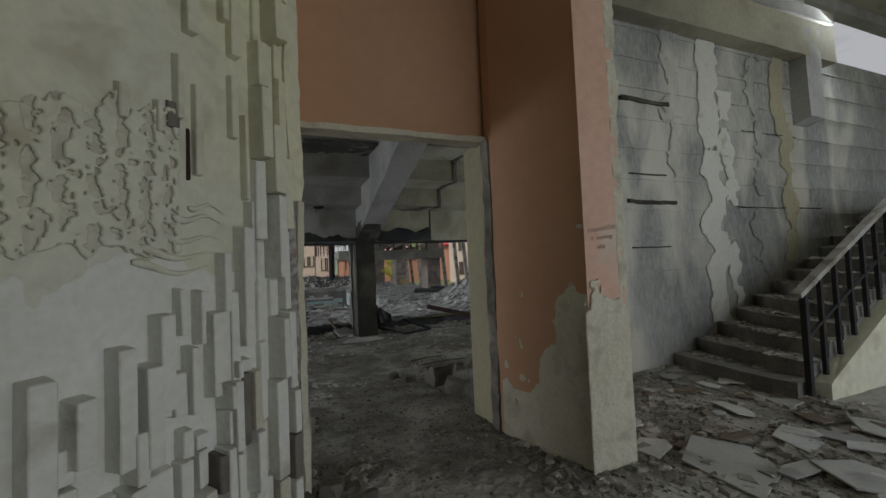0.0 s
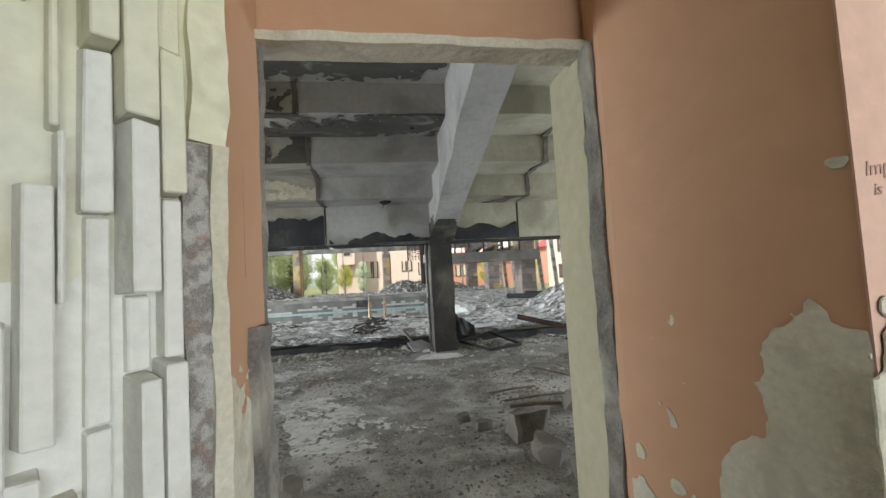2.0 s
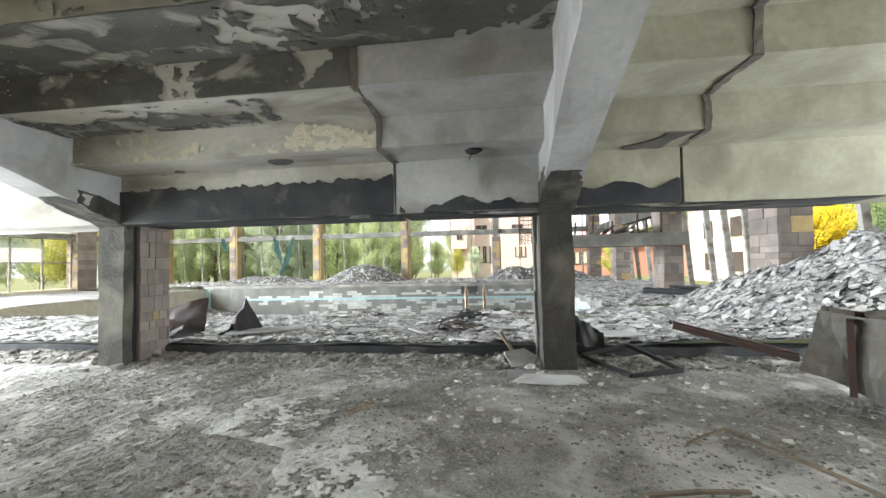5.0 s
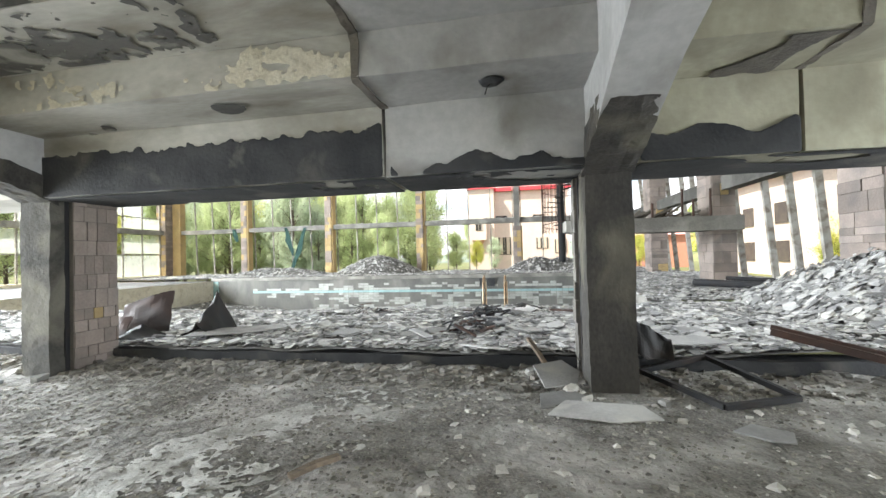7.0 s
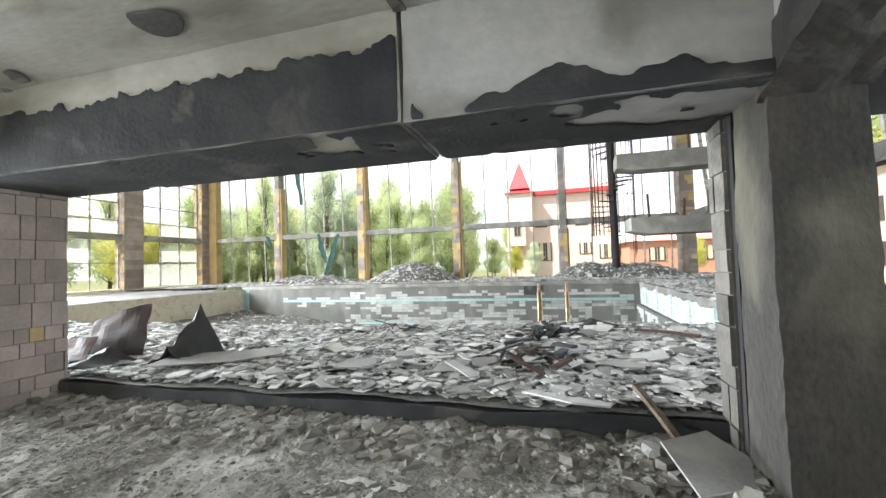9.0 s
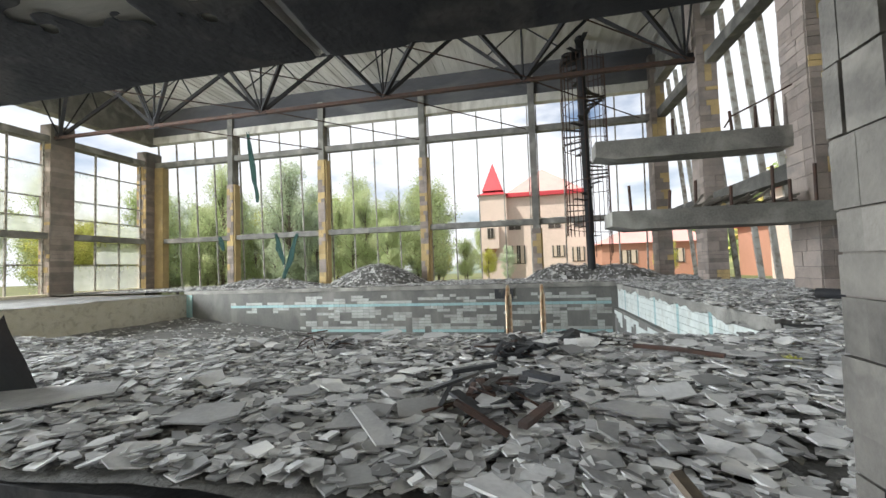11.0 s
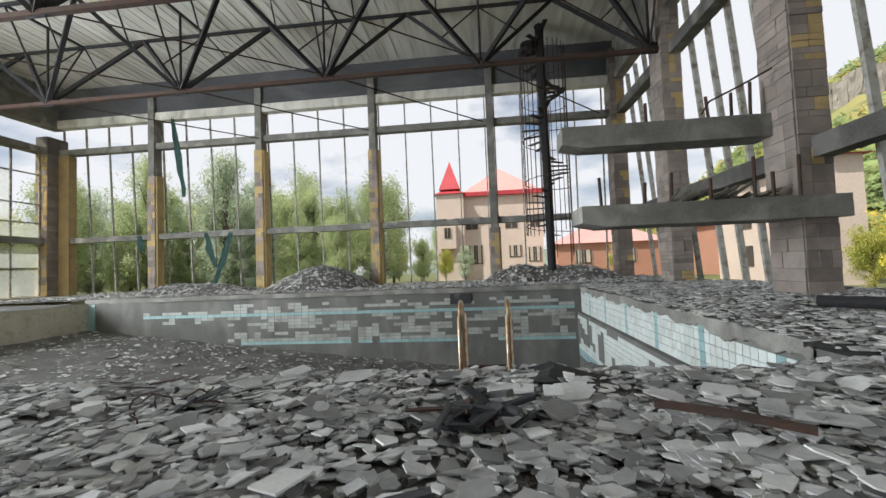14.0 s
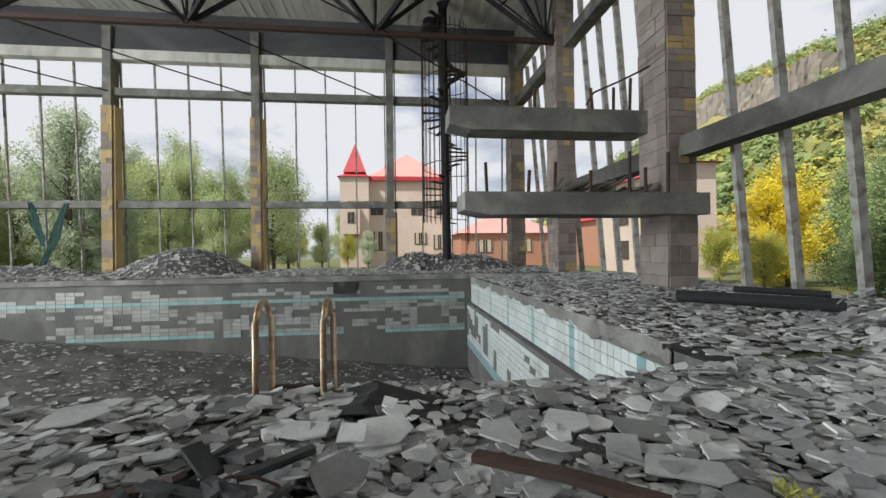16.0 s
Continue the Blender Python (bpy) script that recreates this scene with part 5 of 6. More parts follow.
# wave lines
for v0, start, length, r0 in ((1.86, 2.70, 0.20, 0.016), (1.80, 2.62, 0.26, 0.022), (1.70, 2.56, 0.30, 0.022), (1.62, 2.47, 0.38, 0.024), (1.55, 2.44, 0.36, 0.024)):
    bm = bmesh.new()
    pts = []
    for k in range(21):
        s = k / 20
        p = RA + rdir * (start + length * s) + rnor * 0.012
        pts.append((p.x, p.y, v0 + 0.022 * math.sin(s * 6.0 + v0 * 9) - 0.02 * s))
    rings = []
    for k, p in enumerate(pts):
        rad = r0 * (1 - k / 22) * min(1, 0.5 + k / 4)
        rings.append([bm.verts.new(Vector(p) + (Vector((0, 0, 1)) * math.cos(q * 0.7854) + rnor * math.sin(q * 0.7854)) * rad) for q in range(8)])
    for ra, rb in zip(rings, rings[1:]):
        for q in range(8):
            bm.faces.new((ra[q], ra[(q + 1) % 8], rb[(q + 1) % 8], rb[q]))
    bm.faces.new(rings[0][::-1])
    bm.faces.new(rings[-1])
    part("wave_moulding", bm, M["relief"], wall_relief, "wave moulding in cream plaster", smooth=True)
on_relief = lambda a, b, d: tuple((RA + rdir * a + rnor * d).to_2d()) + (b,)
fluted = lambda a, b: 1.62 + 0.12 * fbm(a, 0, 7, 2) < b < 2.24 + 0.10 * fbm(a, 1, 9, 4) + 0.25 * (a - 2.3) and a < 2.66
# Backing coat added so that the pits in the plaster over it look darker.
ragged("trim_bared_undercoat", on_relief, 1.85, 2.67, 1.45, 2.36, 60, 70, fluted, 0.004, M["render_coat"], "brown backing that darkens the pits of the relief wall", "plaster")
ragged("trim_crumbling_plaster", on_relief, 1.85, 2.69, 1.42, 2.38, 150, 170,
       lambda a, b: fluted(a + 0.01 * fbm(a, b, 20, 1), b) and fbm(a * 1.5, b * 0.9, 17.0, 2) + 0.5 * fbm(a, b, 40.0, 5) < 0.22 + 0.35 * math.sin(a * 62),
       0.024, M["relief"], "pitted crumbling plaster on the relief wall", "plaster")

# ---- stairs ----
stairs = structure("stairs", boxes((5.75, 12.6, 2.72, 2.86, -0.2, 0.05)), M["relief"], "grey concrete stairs littered with rubble", "stairs")
def stair_bow(i):
    return 0.22 + 0.15 * i


for i in range(13):
    x, z = 5.20 + 0.30 * i, 0.17 * (i + 1)
    bm = bmesh.new()
    n = 8
    lo = [(x + stair_bow(i) * (k / n) ** 1.6, 2.80 + 1.54 * k / n) for k in range(n + 1)]
    ring = lo + [(lo[-1][0] + 0.9, 4.34), (x + 0.9, 2.80)]
    a = [bm.verts.new((px, py, z - 0.17 if i else -0.1)) for px, py in ring]
    b = [bm.verts.new((px, py, z)) for px, py in ring]
    bm.faces.new(a[::-1])
    bm.faces.new(b)
    for k in range(len(ring)):
        bm.faces.new((a[k], a[(k + 1) % len(ring)], b[(k + 1) % len(ring)], b[k]))
    bmesh.ops.subdivide_edges(bm, edges=[e for e in bm.edges if e.calc_length() > 0.6], cuts=5)
    for w in bm.verts:
        w.co += noise.noise_vector(w.co * 5) * 0.014
    part("step", bm, M["dark_step"], stairs)
bm = bmesh.new()
v = [bm.verts.new(p) for p in ((5.5, 2.66, -0.1), (9.2, 2.66, -0.1), (9.2, 2.66, 2.1), (5.5, 2.66, 0.16), (5.5, 2.80, -0.1), (9.2, 2.80, -0.1), (9.2, 2.80, 2.1), (5.5, 2.80, 0.16))]
for q in ((0, 1, 2, 3), (7, 6, 5, 4), (0, 4, 5, 1), (1, 5, 6, 2), (2, 6, 7, 3), (3, 7, 4, 0)):
    bm.faces.new([v[i] for i in q])
part("stringer", bm, M["relief"], stairs, "chipped white plaster string wall")
railing = thing("stair_railing", "dark steel stair railing with a flat grey handrail", "railing", (5.3, 2.75, 0.1))
bm = bmesh.new()
bar(bm, (5.2, 2.75, 1.05), (9.0, 2.75, 2.98), 0.09, 0.05)
part("handrail", bm, M["frame_paint"], railing).location = -railing.location
for i in range(12):
    x = 5.32 + i * 0.29
    z = 0.17 * max(1, int((x - 5.2) / 0.3) + 1)
    bm = bmesh.new()
    bar(bm, (x, 2.75, z - 0.12), (x, 2.75, 1.05 + (x - 5.2) * 0.508), 0.04 if i else 0.055)
    part("baluster", bm, M["steel"], railing).location = -railing.location
bm = bmesh.new()
bar(bm, (5.32, 2.75, 0.62), (8.8, 2.75, 2.38), 0.03)
part("mid_rail", bm, M["steel"], railing).location = -railing.location
# board marks left standing on the concrete wall
for k in range(11):
    z = 0.45 + k * 0.42
    bm = bmesh.new()
    rough_box(bm, 2.95, 12.4, 4.34, 4.37, z, z + 0.022, 0.35, 0.012, k)
    part("board_ridge", bm, M["board_concrete"], bpy.data.objects["wall_stair"])
for streak, x_mid, half_w, z_lo, z_hi, coat in ((1, 6.45, 0.20, 0.15, 4.9, "relief_white"), (2, 6.85, 0.10, 0.5, 4.0, "relief_white"), (3, 7.6, 0.12, 0.9, 4.8, "board_concrete"), (4, 8.3, 0.16, 1.3, 4.9, "yellow_wash"), (5, 5.75, 0.14, 2.6, 4.9, "board_concrete")):
    ragged("trim_wall_lime", lambda a, b, d: (a, 4.355 - d, b), x_mid - 0.75, x_mid + 0.75, z_lo, z_hi, 40, 110,
           lambda a, b: abs(a - x_mid - 0.22 * fbm(streak, b, 0.9, 4)) < half_w + 0.22 * fbm(a, b, 2.4, 3 + streak) + 0.1 * fbm(a, b, 8.0, streak),
           0.022, M[coat], "streak of pale lime plaster clinging to the concrete", "plaster")
# broken ledges and cracks across the bare concrete
for k, (x0, x1, z) in enumerate(((4.7, 5.6, 3.62), (4.75, 5.65, 2.22), (4.8, 5.5, 1.62), (4.8, 5.5, 2.62), (7.2, 8.6, 3.4), (6.9, 9.2, 2.2))):
    bm = bmesh.new()
    rough_box(bm, x0, x1, 4.315 if k < 2 else 4.335, 4.36, z, z + (0.05 if k < 2 else 0.016), 0.06, 0.022 if k < 2 else 0.010, 40 + k)
    part("broken_ledge", bm, M["blackish_column"], bpy.data.objects["wall_stair"], "dark broken edge across the concrete")

# ---- loose things in the entrance and the low hall ----
def sheet_piece(name, label, x, y, z, w, d, rot, tilt, material="slate_single", th=0.012, category="board"):
    bm = bmesh.new()
    r = random.Random(int(abs(x * 100 + y * 10)))
    pts = [(-w / 2, -d / 2 * r.uniform(0.7, 1)), (w / 2 * r.uniform(0.2, 0.6), -d / 2), (w / 2, -d / 4 * r.uniform(0.3, 1)), (w / 2 * r.uniform(0.6, 0.9), d / 2), (-w / 2 * r.uniform(0.5, 0.95), d / 2 * r.uniform(0.7, 1))]
    lo = [bm.verts.new((a, b, 0)) for a, b in pts]
    hi = [bm.verts.new((a, b, th)) for a, b in pts]
    bm.faces.new(lo[::-1])
    bm.faces.new(hi)
    for i in range(5):
        bm.faces.new((lo[i], lo[(i + 1) % 5], hi[(i + 1) % 5], hi[i]))
    ob = tagged(part(name, bm, M[material]), label, category)
    ob.matrix_world = pose(x, y, z, tilt, 0, rot)
    return ob


LOOSE = "loose sheets on the floor"
for x, y, w, d, rot, tilt in ((2.05, 8.85, 0.85, 0.36, -8, 3), (3.08, 8.6, 0.34, 0.22, -40, 4), (1.75, 9.15, 0.5, 0.3, 20, 6), (3.35, 2.3, 0.75, 0.6, 20, 3), (3.9, 1.75, 0.5, 0.45, 60, 4), (4.2, 2.3, 0.45, 0.3, 10, 6), (3.2, 3.2, 0.5, 0.22, -20, 5), (3.6, 3.6, 0.45, 0.3, 30, 6), (4.6, 1.6, 0.5, 0.4, 100, 5), (3.0, 1.55, 0.4, 0.3, 140, 5), (4.4, 2.9, 0.4, 0.25, 70, 8), (3.5, 1.2, 0.5, 0.35, 15, 4), (4.9, 2.1, 0.45, 0.3, 33, 5)):
    tagged(sheet_piece("sheet", "flat broken grey board lying on the dusty floor", x, y, floor_height(x, y) + 0.015, w, d, rot, tilt, "pale_board" if x > 2.9 and y < 5 else "slate_single"), group=LOOSE)
for x, y, z, w, d, rot, tilt in ((1.05, 10.12, 0.24, 0.62, 0.42, -25, -10), (1.75, 9.55, 0.12, 0.5, 0.4, 30, 18), (-2.6, 10.7, 0.30, 1.3, 0.5, 25, 2), (2.95, 10.35, 0.30, 1.35, 0.4, -4, 3), (0.15, 10.55, 0.31, 0.12, 0.55, 40, 3), (-0.9, 10.6, 0.31, 0.4, 0.3, 10, 4)):
    tagged(sheet_piece("sheet", "large broken grey board lying on the edge of the deck", x, y, z, w, d, rot, tilt), group=LOOSE)

yard = random.Random(77)
for _ in range(42):
    x, y = yard.uniform(2.95, 5.3), yard.uniform(1.2, 4.1)
    w = yard.choice((0.12, 0.18, 0.26, 0.36))
    tagged(sheet_piece("sheet", "small broken pale board in the rubble before the stairs", x, y, floor_height(x, y) + yard.uniform(0.008, 0.03), w, w * yard.uniform(0.35, 0.8), yard.uniform(0, 360), yard.uniform(-5, 7), yard.choice(("pale_board", "pale_board", "slate_single", "wood"))), group=LOOSE)


def stick(name, label, a, b, w, h, material, category="stick", group=""):
    bm = bmesh.new()
    a, b = Vector(a), Vector(b)
    mid = (a + b) / 2 + Vector((0, 0, 0.012))
    bar(bm, a, mid, w, h)
    bar(bm, mid, b, w, h)
    return tagged(part(name, bm, M[material]), label, category, group)


for a, b, w, mat in (((3.25, 7.49, 0.03), (3.75, 6.2, 0.04), 0.03, "wood"), ((2.32, 6.47, 0.03), (2.92, 6.56, 0.03), 0.03, "wood"), ((2.39, 6.14, 0.03), (3.22, 6.18, 0.035), 0.03, "wood"), ((2.85, 7.2, 0.03), (3.25, 7.45, 0.05), 0.025, "wood"), ((3.9, 6.6, 0.03), (4.5, 6.3, 0.04), 0.03, "rust"), ((1.5, 10.18, 0.34), (1.74, 9.78, 0.02), 0.05, "wood"), ((0.05, 7.6, 0.03), (0.25, 7.85, 0.04), 0.05, "wood"), ((2.4, 5.95, 0.03), (2.95, 5.9, 0.03), 0.06, "wood")):
    stick("stick", "thin splintered batten lying on the floor", a, b, w, w * 0.6, mat, "stick", "battens on the floor")


def rock(name, label, x, y, z, sx, sy, sz, seed, material="stone", category="rubble block", group=""):
    """A broken piece of masonry: a block with knocked-off corners and a rough face."""
    bm = bmesh.new()
    rough_box(bm, -sx, sx, -sy, sy, -sz, sz, max(0.02, sx / 4), sx * 0.16, seed)
    cr = random.Random(int(seed * 10))
    cuts = [Vector((cr.choice((-1, 1)), cr.choice((-1, 1)), cr.uniform(-0.4, 1))).normalized() for _ in range(4)]
    for v in bm.verts:
        c = Vector((v.co.x / sx, v.co.y / sy, v.co.z / sz))
        for k in cuts:
            over = c.dot(k) - 0.95
            if over > 0:
                c -= k * over
        v.co = Vector((c.x * sx, c.y * sy, c.z * sz))
    ob = tagged(part(name, bm, M[material]), label, category, group)
    ob.matrix_world = pose(x, y, z + sz * 0.85, rnd.uniform(-8, 8), rnd.uniform(-8, 8), rnd.uniform(0, 360))
    return ob


for i, (x, y, s) in enumerate(((2.33, 4.75, 0.13), (2.36, 5.25, 0.19), (2.0, 5.5, 0.08), (3.1, 5.75, 0.15), (2.5, 4.45, 0.12), (3.35, 5.6, 0.13), (0.62, 4.35, 0.12), (0.45, 4.6, 0.1), (1.85, 5.75, 0.06), (0.15, 3.35, 0.1), (0.55, 3.0, 0.08), (0.75, 2.85, 0.06), (0.72, 3.15, 0.07), (0.95, 3.0, 0.05))):
    rock("rubble_block", "brown broken masonry block lying by the doorway", x, y, floor_height(x, y), s, s * 0.75, s * 0.62, i * 3.1, "stone", "rubble block", "masonry blocks on the floor")
for i, (x, y, s) in enumerate(((1.85, 9.35, 0.13), (1.98, 9.15, 0.09), (1.7, 9.3, 0.07), (1.5, 9.75, 0.12), (0.9, 9.85, 0.09), (-0.4, 9.8, 0.1), (-1.8, 9.85, 0.08), (2.6, 9.15, 0.1), (-4.0, 9.15, 0.14), (-4.35, 9.0, 0.1))):
    rock("rubble_block", "pale lump of broken plaster at the foot of a column", x, y, floor_height(x, y), s * 0.55, s * 0.42, s * 0.22, 50 + i * 2.3, "white_bit" if i < 2 else "concrete", "rubble block", "plaster lumps")


def crumpled(name, label, x, y, z, w, d, h, rot, seed):
    """A sheet of metal folded into a tent and dented."""
    bm = bmesh.new()
    n = 16
    rows = []
    for j in range(n + 1):
        row = []
        for i in range(n + 1):
            u, v = i / n - 0.5, j / n - 0.5
            ridge = max(0, 1 - abs(u * 2.2 + 0.35 * noise.noise(Vector((v * 2, seed, 0)))))
            zz = h * ridge * (0.62 + 0.5 * v) + 0.1 * h * noise.noise(Vector((u * 4, v * 4, seed))) + 0.35 * h * max(0, v - 0.25)
            row.append(bm.verts.new((u * w * (1 - 0.25 * ridge) + 0.08 * noise.noise(Vector((u * 3, v * 3, seed + 4))), v * d, max(0.0, zz))))
        rows.append(row)
    for j in range(n):
        for i in range(n):
            bm.faces.new((rows[j][i], rows[j][i + 1], rows[j + 1][i + 1], rows[j + 1][i]))
    ob = tagged(part(name, bm, M["sheet"]), label, "sheet metal")
    sol = ob.modifiers.new("thickness", "SOLIDIFY")
    sol.thickness = 0.006
    ob.matrix_world = pose(x, y, z, 0, 0, rot)
    return ob


def bent_plate(label, x, y, z, w, h, rot, lean, curl, seed, material="sheet"):
    """A plate of sheet metal standing on its edge, leaning back and curled over at one side."""
    bm = bmesh.new()
    n, rows = 14, []
    for j in range(n + 1):
        v = j / n
        row = []
        for i in range(n + 1):
            u = i / n - 0.5
            top = h * (1 - 0.35 * (0.5 - u) - 0.25 * max(0, u - 0.3))
            px = u * w - 0.2 * w * curl * max(0, u) ** 2 * 4
            py = lean * v * h + curl * w * (u * u * 1.6) * (0.4 + 0.6 * v) + 0.03 * noise.noise(Vector((u * 4, v * 4, seed)))
            row.append(bm.verts.new((px, py, v * top + 0.02 * noise.noise(Vector((u * 6, v * 3, seed + 3))))))
        rows.append(row)
    for j in range(n):
        for i in range(n):
            bm.faces.new((rows[j][i], rows[j][i + 1], rows[j + 1][i + 1], rows[j + 1][i]))
    ob = tagged(part("crumpled_sheet", bm, M[material]), label, "sheet metal")
    ob.modifiers.new("thickness", "SOLIDIFY").thickness = 0.006
    ob.matrix_world = pose(x, y, z, 0, 0, rot)
    return ob


M["rusty_sheet"] = surface("rust_brown_sheet", (0.06, 0.033, 0.025), (0.04, 0.026, 0.022), 2.5, 0.7, 0.15, 30, (0.03, 0.026, 0.025), 2.0, 0.56, metal=0.1)
bent_plate("rust-brown plate of sheet metal leaning with a curled edge", -4.30, 10.75, 0.18, 0.85, 0.72, 8, 0.15, 0.25, 1.0, "rusty_sheet")
bent_plate("low bent plate of rusty metal lying on the deck", -4.75, 10.45, 0.18, 0.95, 0.36, -8, 0.35, 0.2, 5.0, "rusty_sheet")
crumpled("crumpled_sheet", "dark sheet of metal sagging under the leaning plate", -4.1, 10.4, 0.20, 0.9, 0.5, 0.2, 10, 3.0)
crumpled("crumpled_sheet", "dark grey sheet metal folded upright", -3.15, 10.75, 0.18, 0.62, 0.5, 0.72, 5, 9.0)
crumpled("crumpled_sheet", "curled sheet of metal leaning behind the column", 2.75, 10.0, 0.2, 0.3, 0.4, 0.5, 80, 13.0)
crumpled("crumpled_sheet", "rusty sheet lying half buried in the broken boards", 1.45, 13.6, 0.22, 0.9, 0.4, 0.12, -12, 17.0)

# torn duct
duct = thing("metal_duct", "torn square sheet-metal duct lying on the floor", "duct", (5.0, 8.05, 0.0))
bm = bmesh.new()
ring = lambda x, s, tw: [(x, s * a + tw * b, s * b * 0.9 + 0.42) for a, b in ((-1, -1), (1, -1), (1, 1), (-1, 1))]
rings = [[bm.verts.new(p) for p in ring(x, s, tw)] for x, s, tw in ((-0.62, 0.30, 0.1), (-0.3, 0.34, 0.02), (-0.05, 0.42, -0.05), (0.4, 0.40, 0.03), (0.75, 0.33, 0.12))]
for a, b in zip(rings, rings[1:]):
    for i in range(4):
        if not (a is rings[0] and i == 2):
            bm.faces.new((a[i], a[(i + 1) % 4], b[(i + 1) % 4], b[i]))
bmesh.ops.subdivide_edges(bm, edges=bm.edges[:], cuts=3, use_grid_fill=True)
for v in bm.verts:
    v.co += noise.noise_vector(v.co * 3.5) * 0.05
bmesh.ops.rotate(bm, verts=bm.verts[:], cent=(0, 0, 0.3), matrix=Matrix.Rotation(radians(12), 3, "Y"))
body = part("casing", bm, M["duct_metal"], duct)
body.modifiers.new("thickness", "SOLIDIFY").thickness = 0.008
bm = bmesh.new()
for a, b in (((-0.3, -0.36, 0.1), (-0.3, -0.36, 0.75)), ((-0.3, -0.36, 0.75), (-0.3, 0.36, 0.75))):
    bar(bm, a, b, 0.05)
part("flange", bm, M["rust"], duct)
low = min((body.matrix_basis @ v.co).z for v in body.data.vertices)
duct.rotation_euler = (0, 0, radians(-38))
duct.location.z = -low

# steel window frame on the floor
wf = thing("rusty_window", "rusty steel window frame lying tilted on the rubble", "window frame", (3.1, 9.45, 0.03))
corners = [(2.60, 9.80, 0.10), (3.02, 9.05, 0.03), (3.70, 9.30, 0.04), (3.25, 9.95, 0.22)]
for a, b in zip(corners, corners[1:] + corners[:1]):
    bm = bmesh.new()
    bar(bm, a, b, 0.05, 0.045)
    part("rail", bm, M["steel"], wf).location = -wf.location
bm = bmesh.new()
bar(bm, (3.93, 10.1, 0.46), (5.1, 9.45, 0.16), 0.14, 0.07)
bar(bm, (3.93, 10.1, 0.50), (5.1, 9.45, 0.20), 0.05, 0.05)
tagged(part("steel_channel", bm, M["rust"]), "rust-red steel channel lying across the step", "steel channel")
# remains of a ceiling lamp
lamp_ob = thing("lamp_remains", "crushed remains of a ceiling lamp hanging from the seating", "lamp", (1.23, 8.85, 2.78))
bm = bmesh.new()
bmesh.ops.create_icosphere(bm, subdivisions=2, radius=0.09)
for v in bm.verts:
    v.co = Vector((v.co.x * 1.2, v.co.y * 0.8, v.co.z * 0.4)) + noise.noise_vector(v.co * 20) * 0.02
part("plate", bm, M["soot"], lamp_ob)
bm = bmesh.new()
path_tube(bm, [(0, 0, 0), (-0.04, -0.02, -0.06), (-0.06, 0, -0.11)], 0.006, 5)
part("wire", bm, M["steel"], lamp_ob)
bm = bmesh.new()
tube(bm, (-0.35, 6.55, 3.985), (-0.35, 6.55, 3.95), 0.13, 18)
tagged(part("lamp_socket", bm, M["steel"]), "round dark lamp socket on the ceiling", "lamp")


def chips(name, label, n, x0, x1, y0, y1, height, material, lo, hi, density=None):
    V, F = [], []
    cr = random.Random(len(name) * 7 + n)
    for _ in range(n):
        x, y = cr.uniform(x0, x1), cr.uniform(y0, y1)
        if density and cr.random() > density(x, y):
            continue
        s = lo + (hi - lo) * cr.random() ** 3
        z, o = height(x, y), len(V)
        pts = [(cr.uniform(-1, 1) * s, cr.uniform(-1, 1) * s, cr.uniform(-0.2, 0.25) * s) for _ in range(4)]
        a = cr.uniform(0, 6.28)
        for k in range(4):
            b = a + k * 1.57 + cr.uniform(-0.4, 0.4)
            q = s * cr.uniform(0.6, 1.2)
            V.append((x + q * math.cos(b), y + q * math.sin(b), z - 0.004))
        for k in range(4):
            b = a + k * 1.57 + cr.uniform(-0.4, 0.4)
            q = s * cr.uniform(0.4, 0.9)
            V.append((x + q * math.cos(b), y + q * math.sin(b), z + s * cr.uniform(0.1, 0.45)))
        F += [(o + 4, o + 5, o + 6, o + 7)] + [(o + k, o + (k + 1) % 4, o + 4 + (k + 1) % 4, o + 4 + k) for k in range(4)]
    me = bpy.data.meshes.new(name)
    me.from_pydata(V, [], F)
    me.materials.append(material)
    return tagged(new(name, me), label, "grit", "", "stuff")


patchy = lambda x, y: 0.25 + 0.75 * max(0, min(1, 0.5 + 1.4 * fbm(x, y, 0.9, 70)))
M["grit_dark"] = surface("dark_grit", (0.24, 0.225, 0.20), (0.15, 0.14, 0.122), 6, 0.95, 0.3, 40, island=0.5)
M["grit_pale"] = surface("pale_grit", (0.34, 0.32, 0.28), (0.22, 0.21, 0.18), 6, 0.95, 0.3, 40, island=0.45)
chips("floor_grit", "dark plaster grit scattered over the floor", 46000, -4.0, 4.6, 1.5, 10.0, floor_height, M["grit_dark"], 0.004, 0.028, patchy)
chips("floor_crumbs", "pale plaster crumbs scattered over the floor", 26000, -4.0, 4.8, 1.5, 10.0, floor_height, M["grit_pale"], 0.004, 0.03, patchy)
chips("floor_white_bits", "white flakes of plaster near the column", 260, 0.8, 4.2, 7.2, 9.9, floor_height, M["white_bit"], 0.01, 0.06)
chips("step_rubble", "dark rubble piled against the step", 2600, -9, 6, 9.35, 10.1, floor_height, M["grit_dark"], 0.015, 0.1)
chips("door_rubble", "plaster rubble fallen along the foot of the wall", 900, -0.9, 1.0, 2.0, 3.6, floor_height, M["grit_pale"], 0.015, 0.09, lambda x, y: 1.0 if y > x + 2.25 else 0.12)
chips("pier_rubble", "crumbled render lying round the foot of the pier", 700, 2.0, 3.1, 2.2, 3.7, floor_height, M["grit_pale"], 0.01, 0.07, lambda x, y: 1.0 if math.hypot(x - 2.45, (y - 2.75) * 0.6) < 0.42 else 0.15)
chips("stair_rubble", "rubble and plaster fallen beside the stairs", 1500, 2.8, 5.6, 1.2, 4.3, floor_height, M["grit_pale"], 0.012, 0.09)
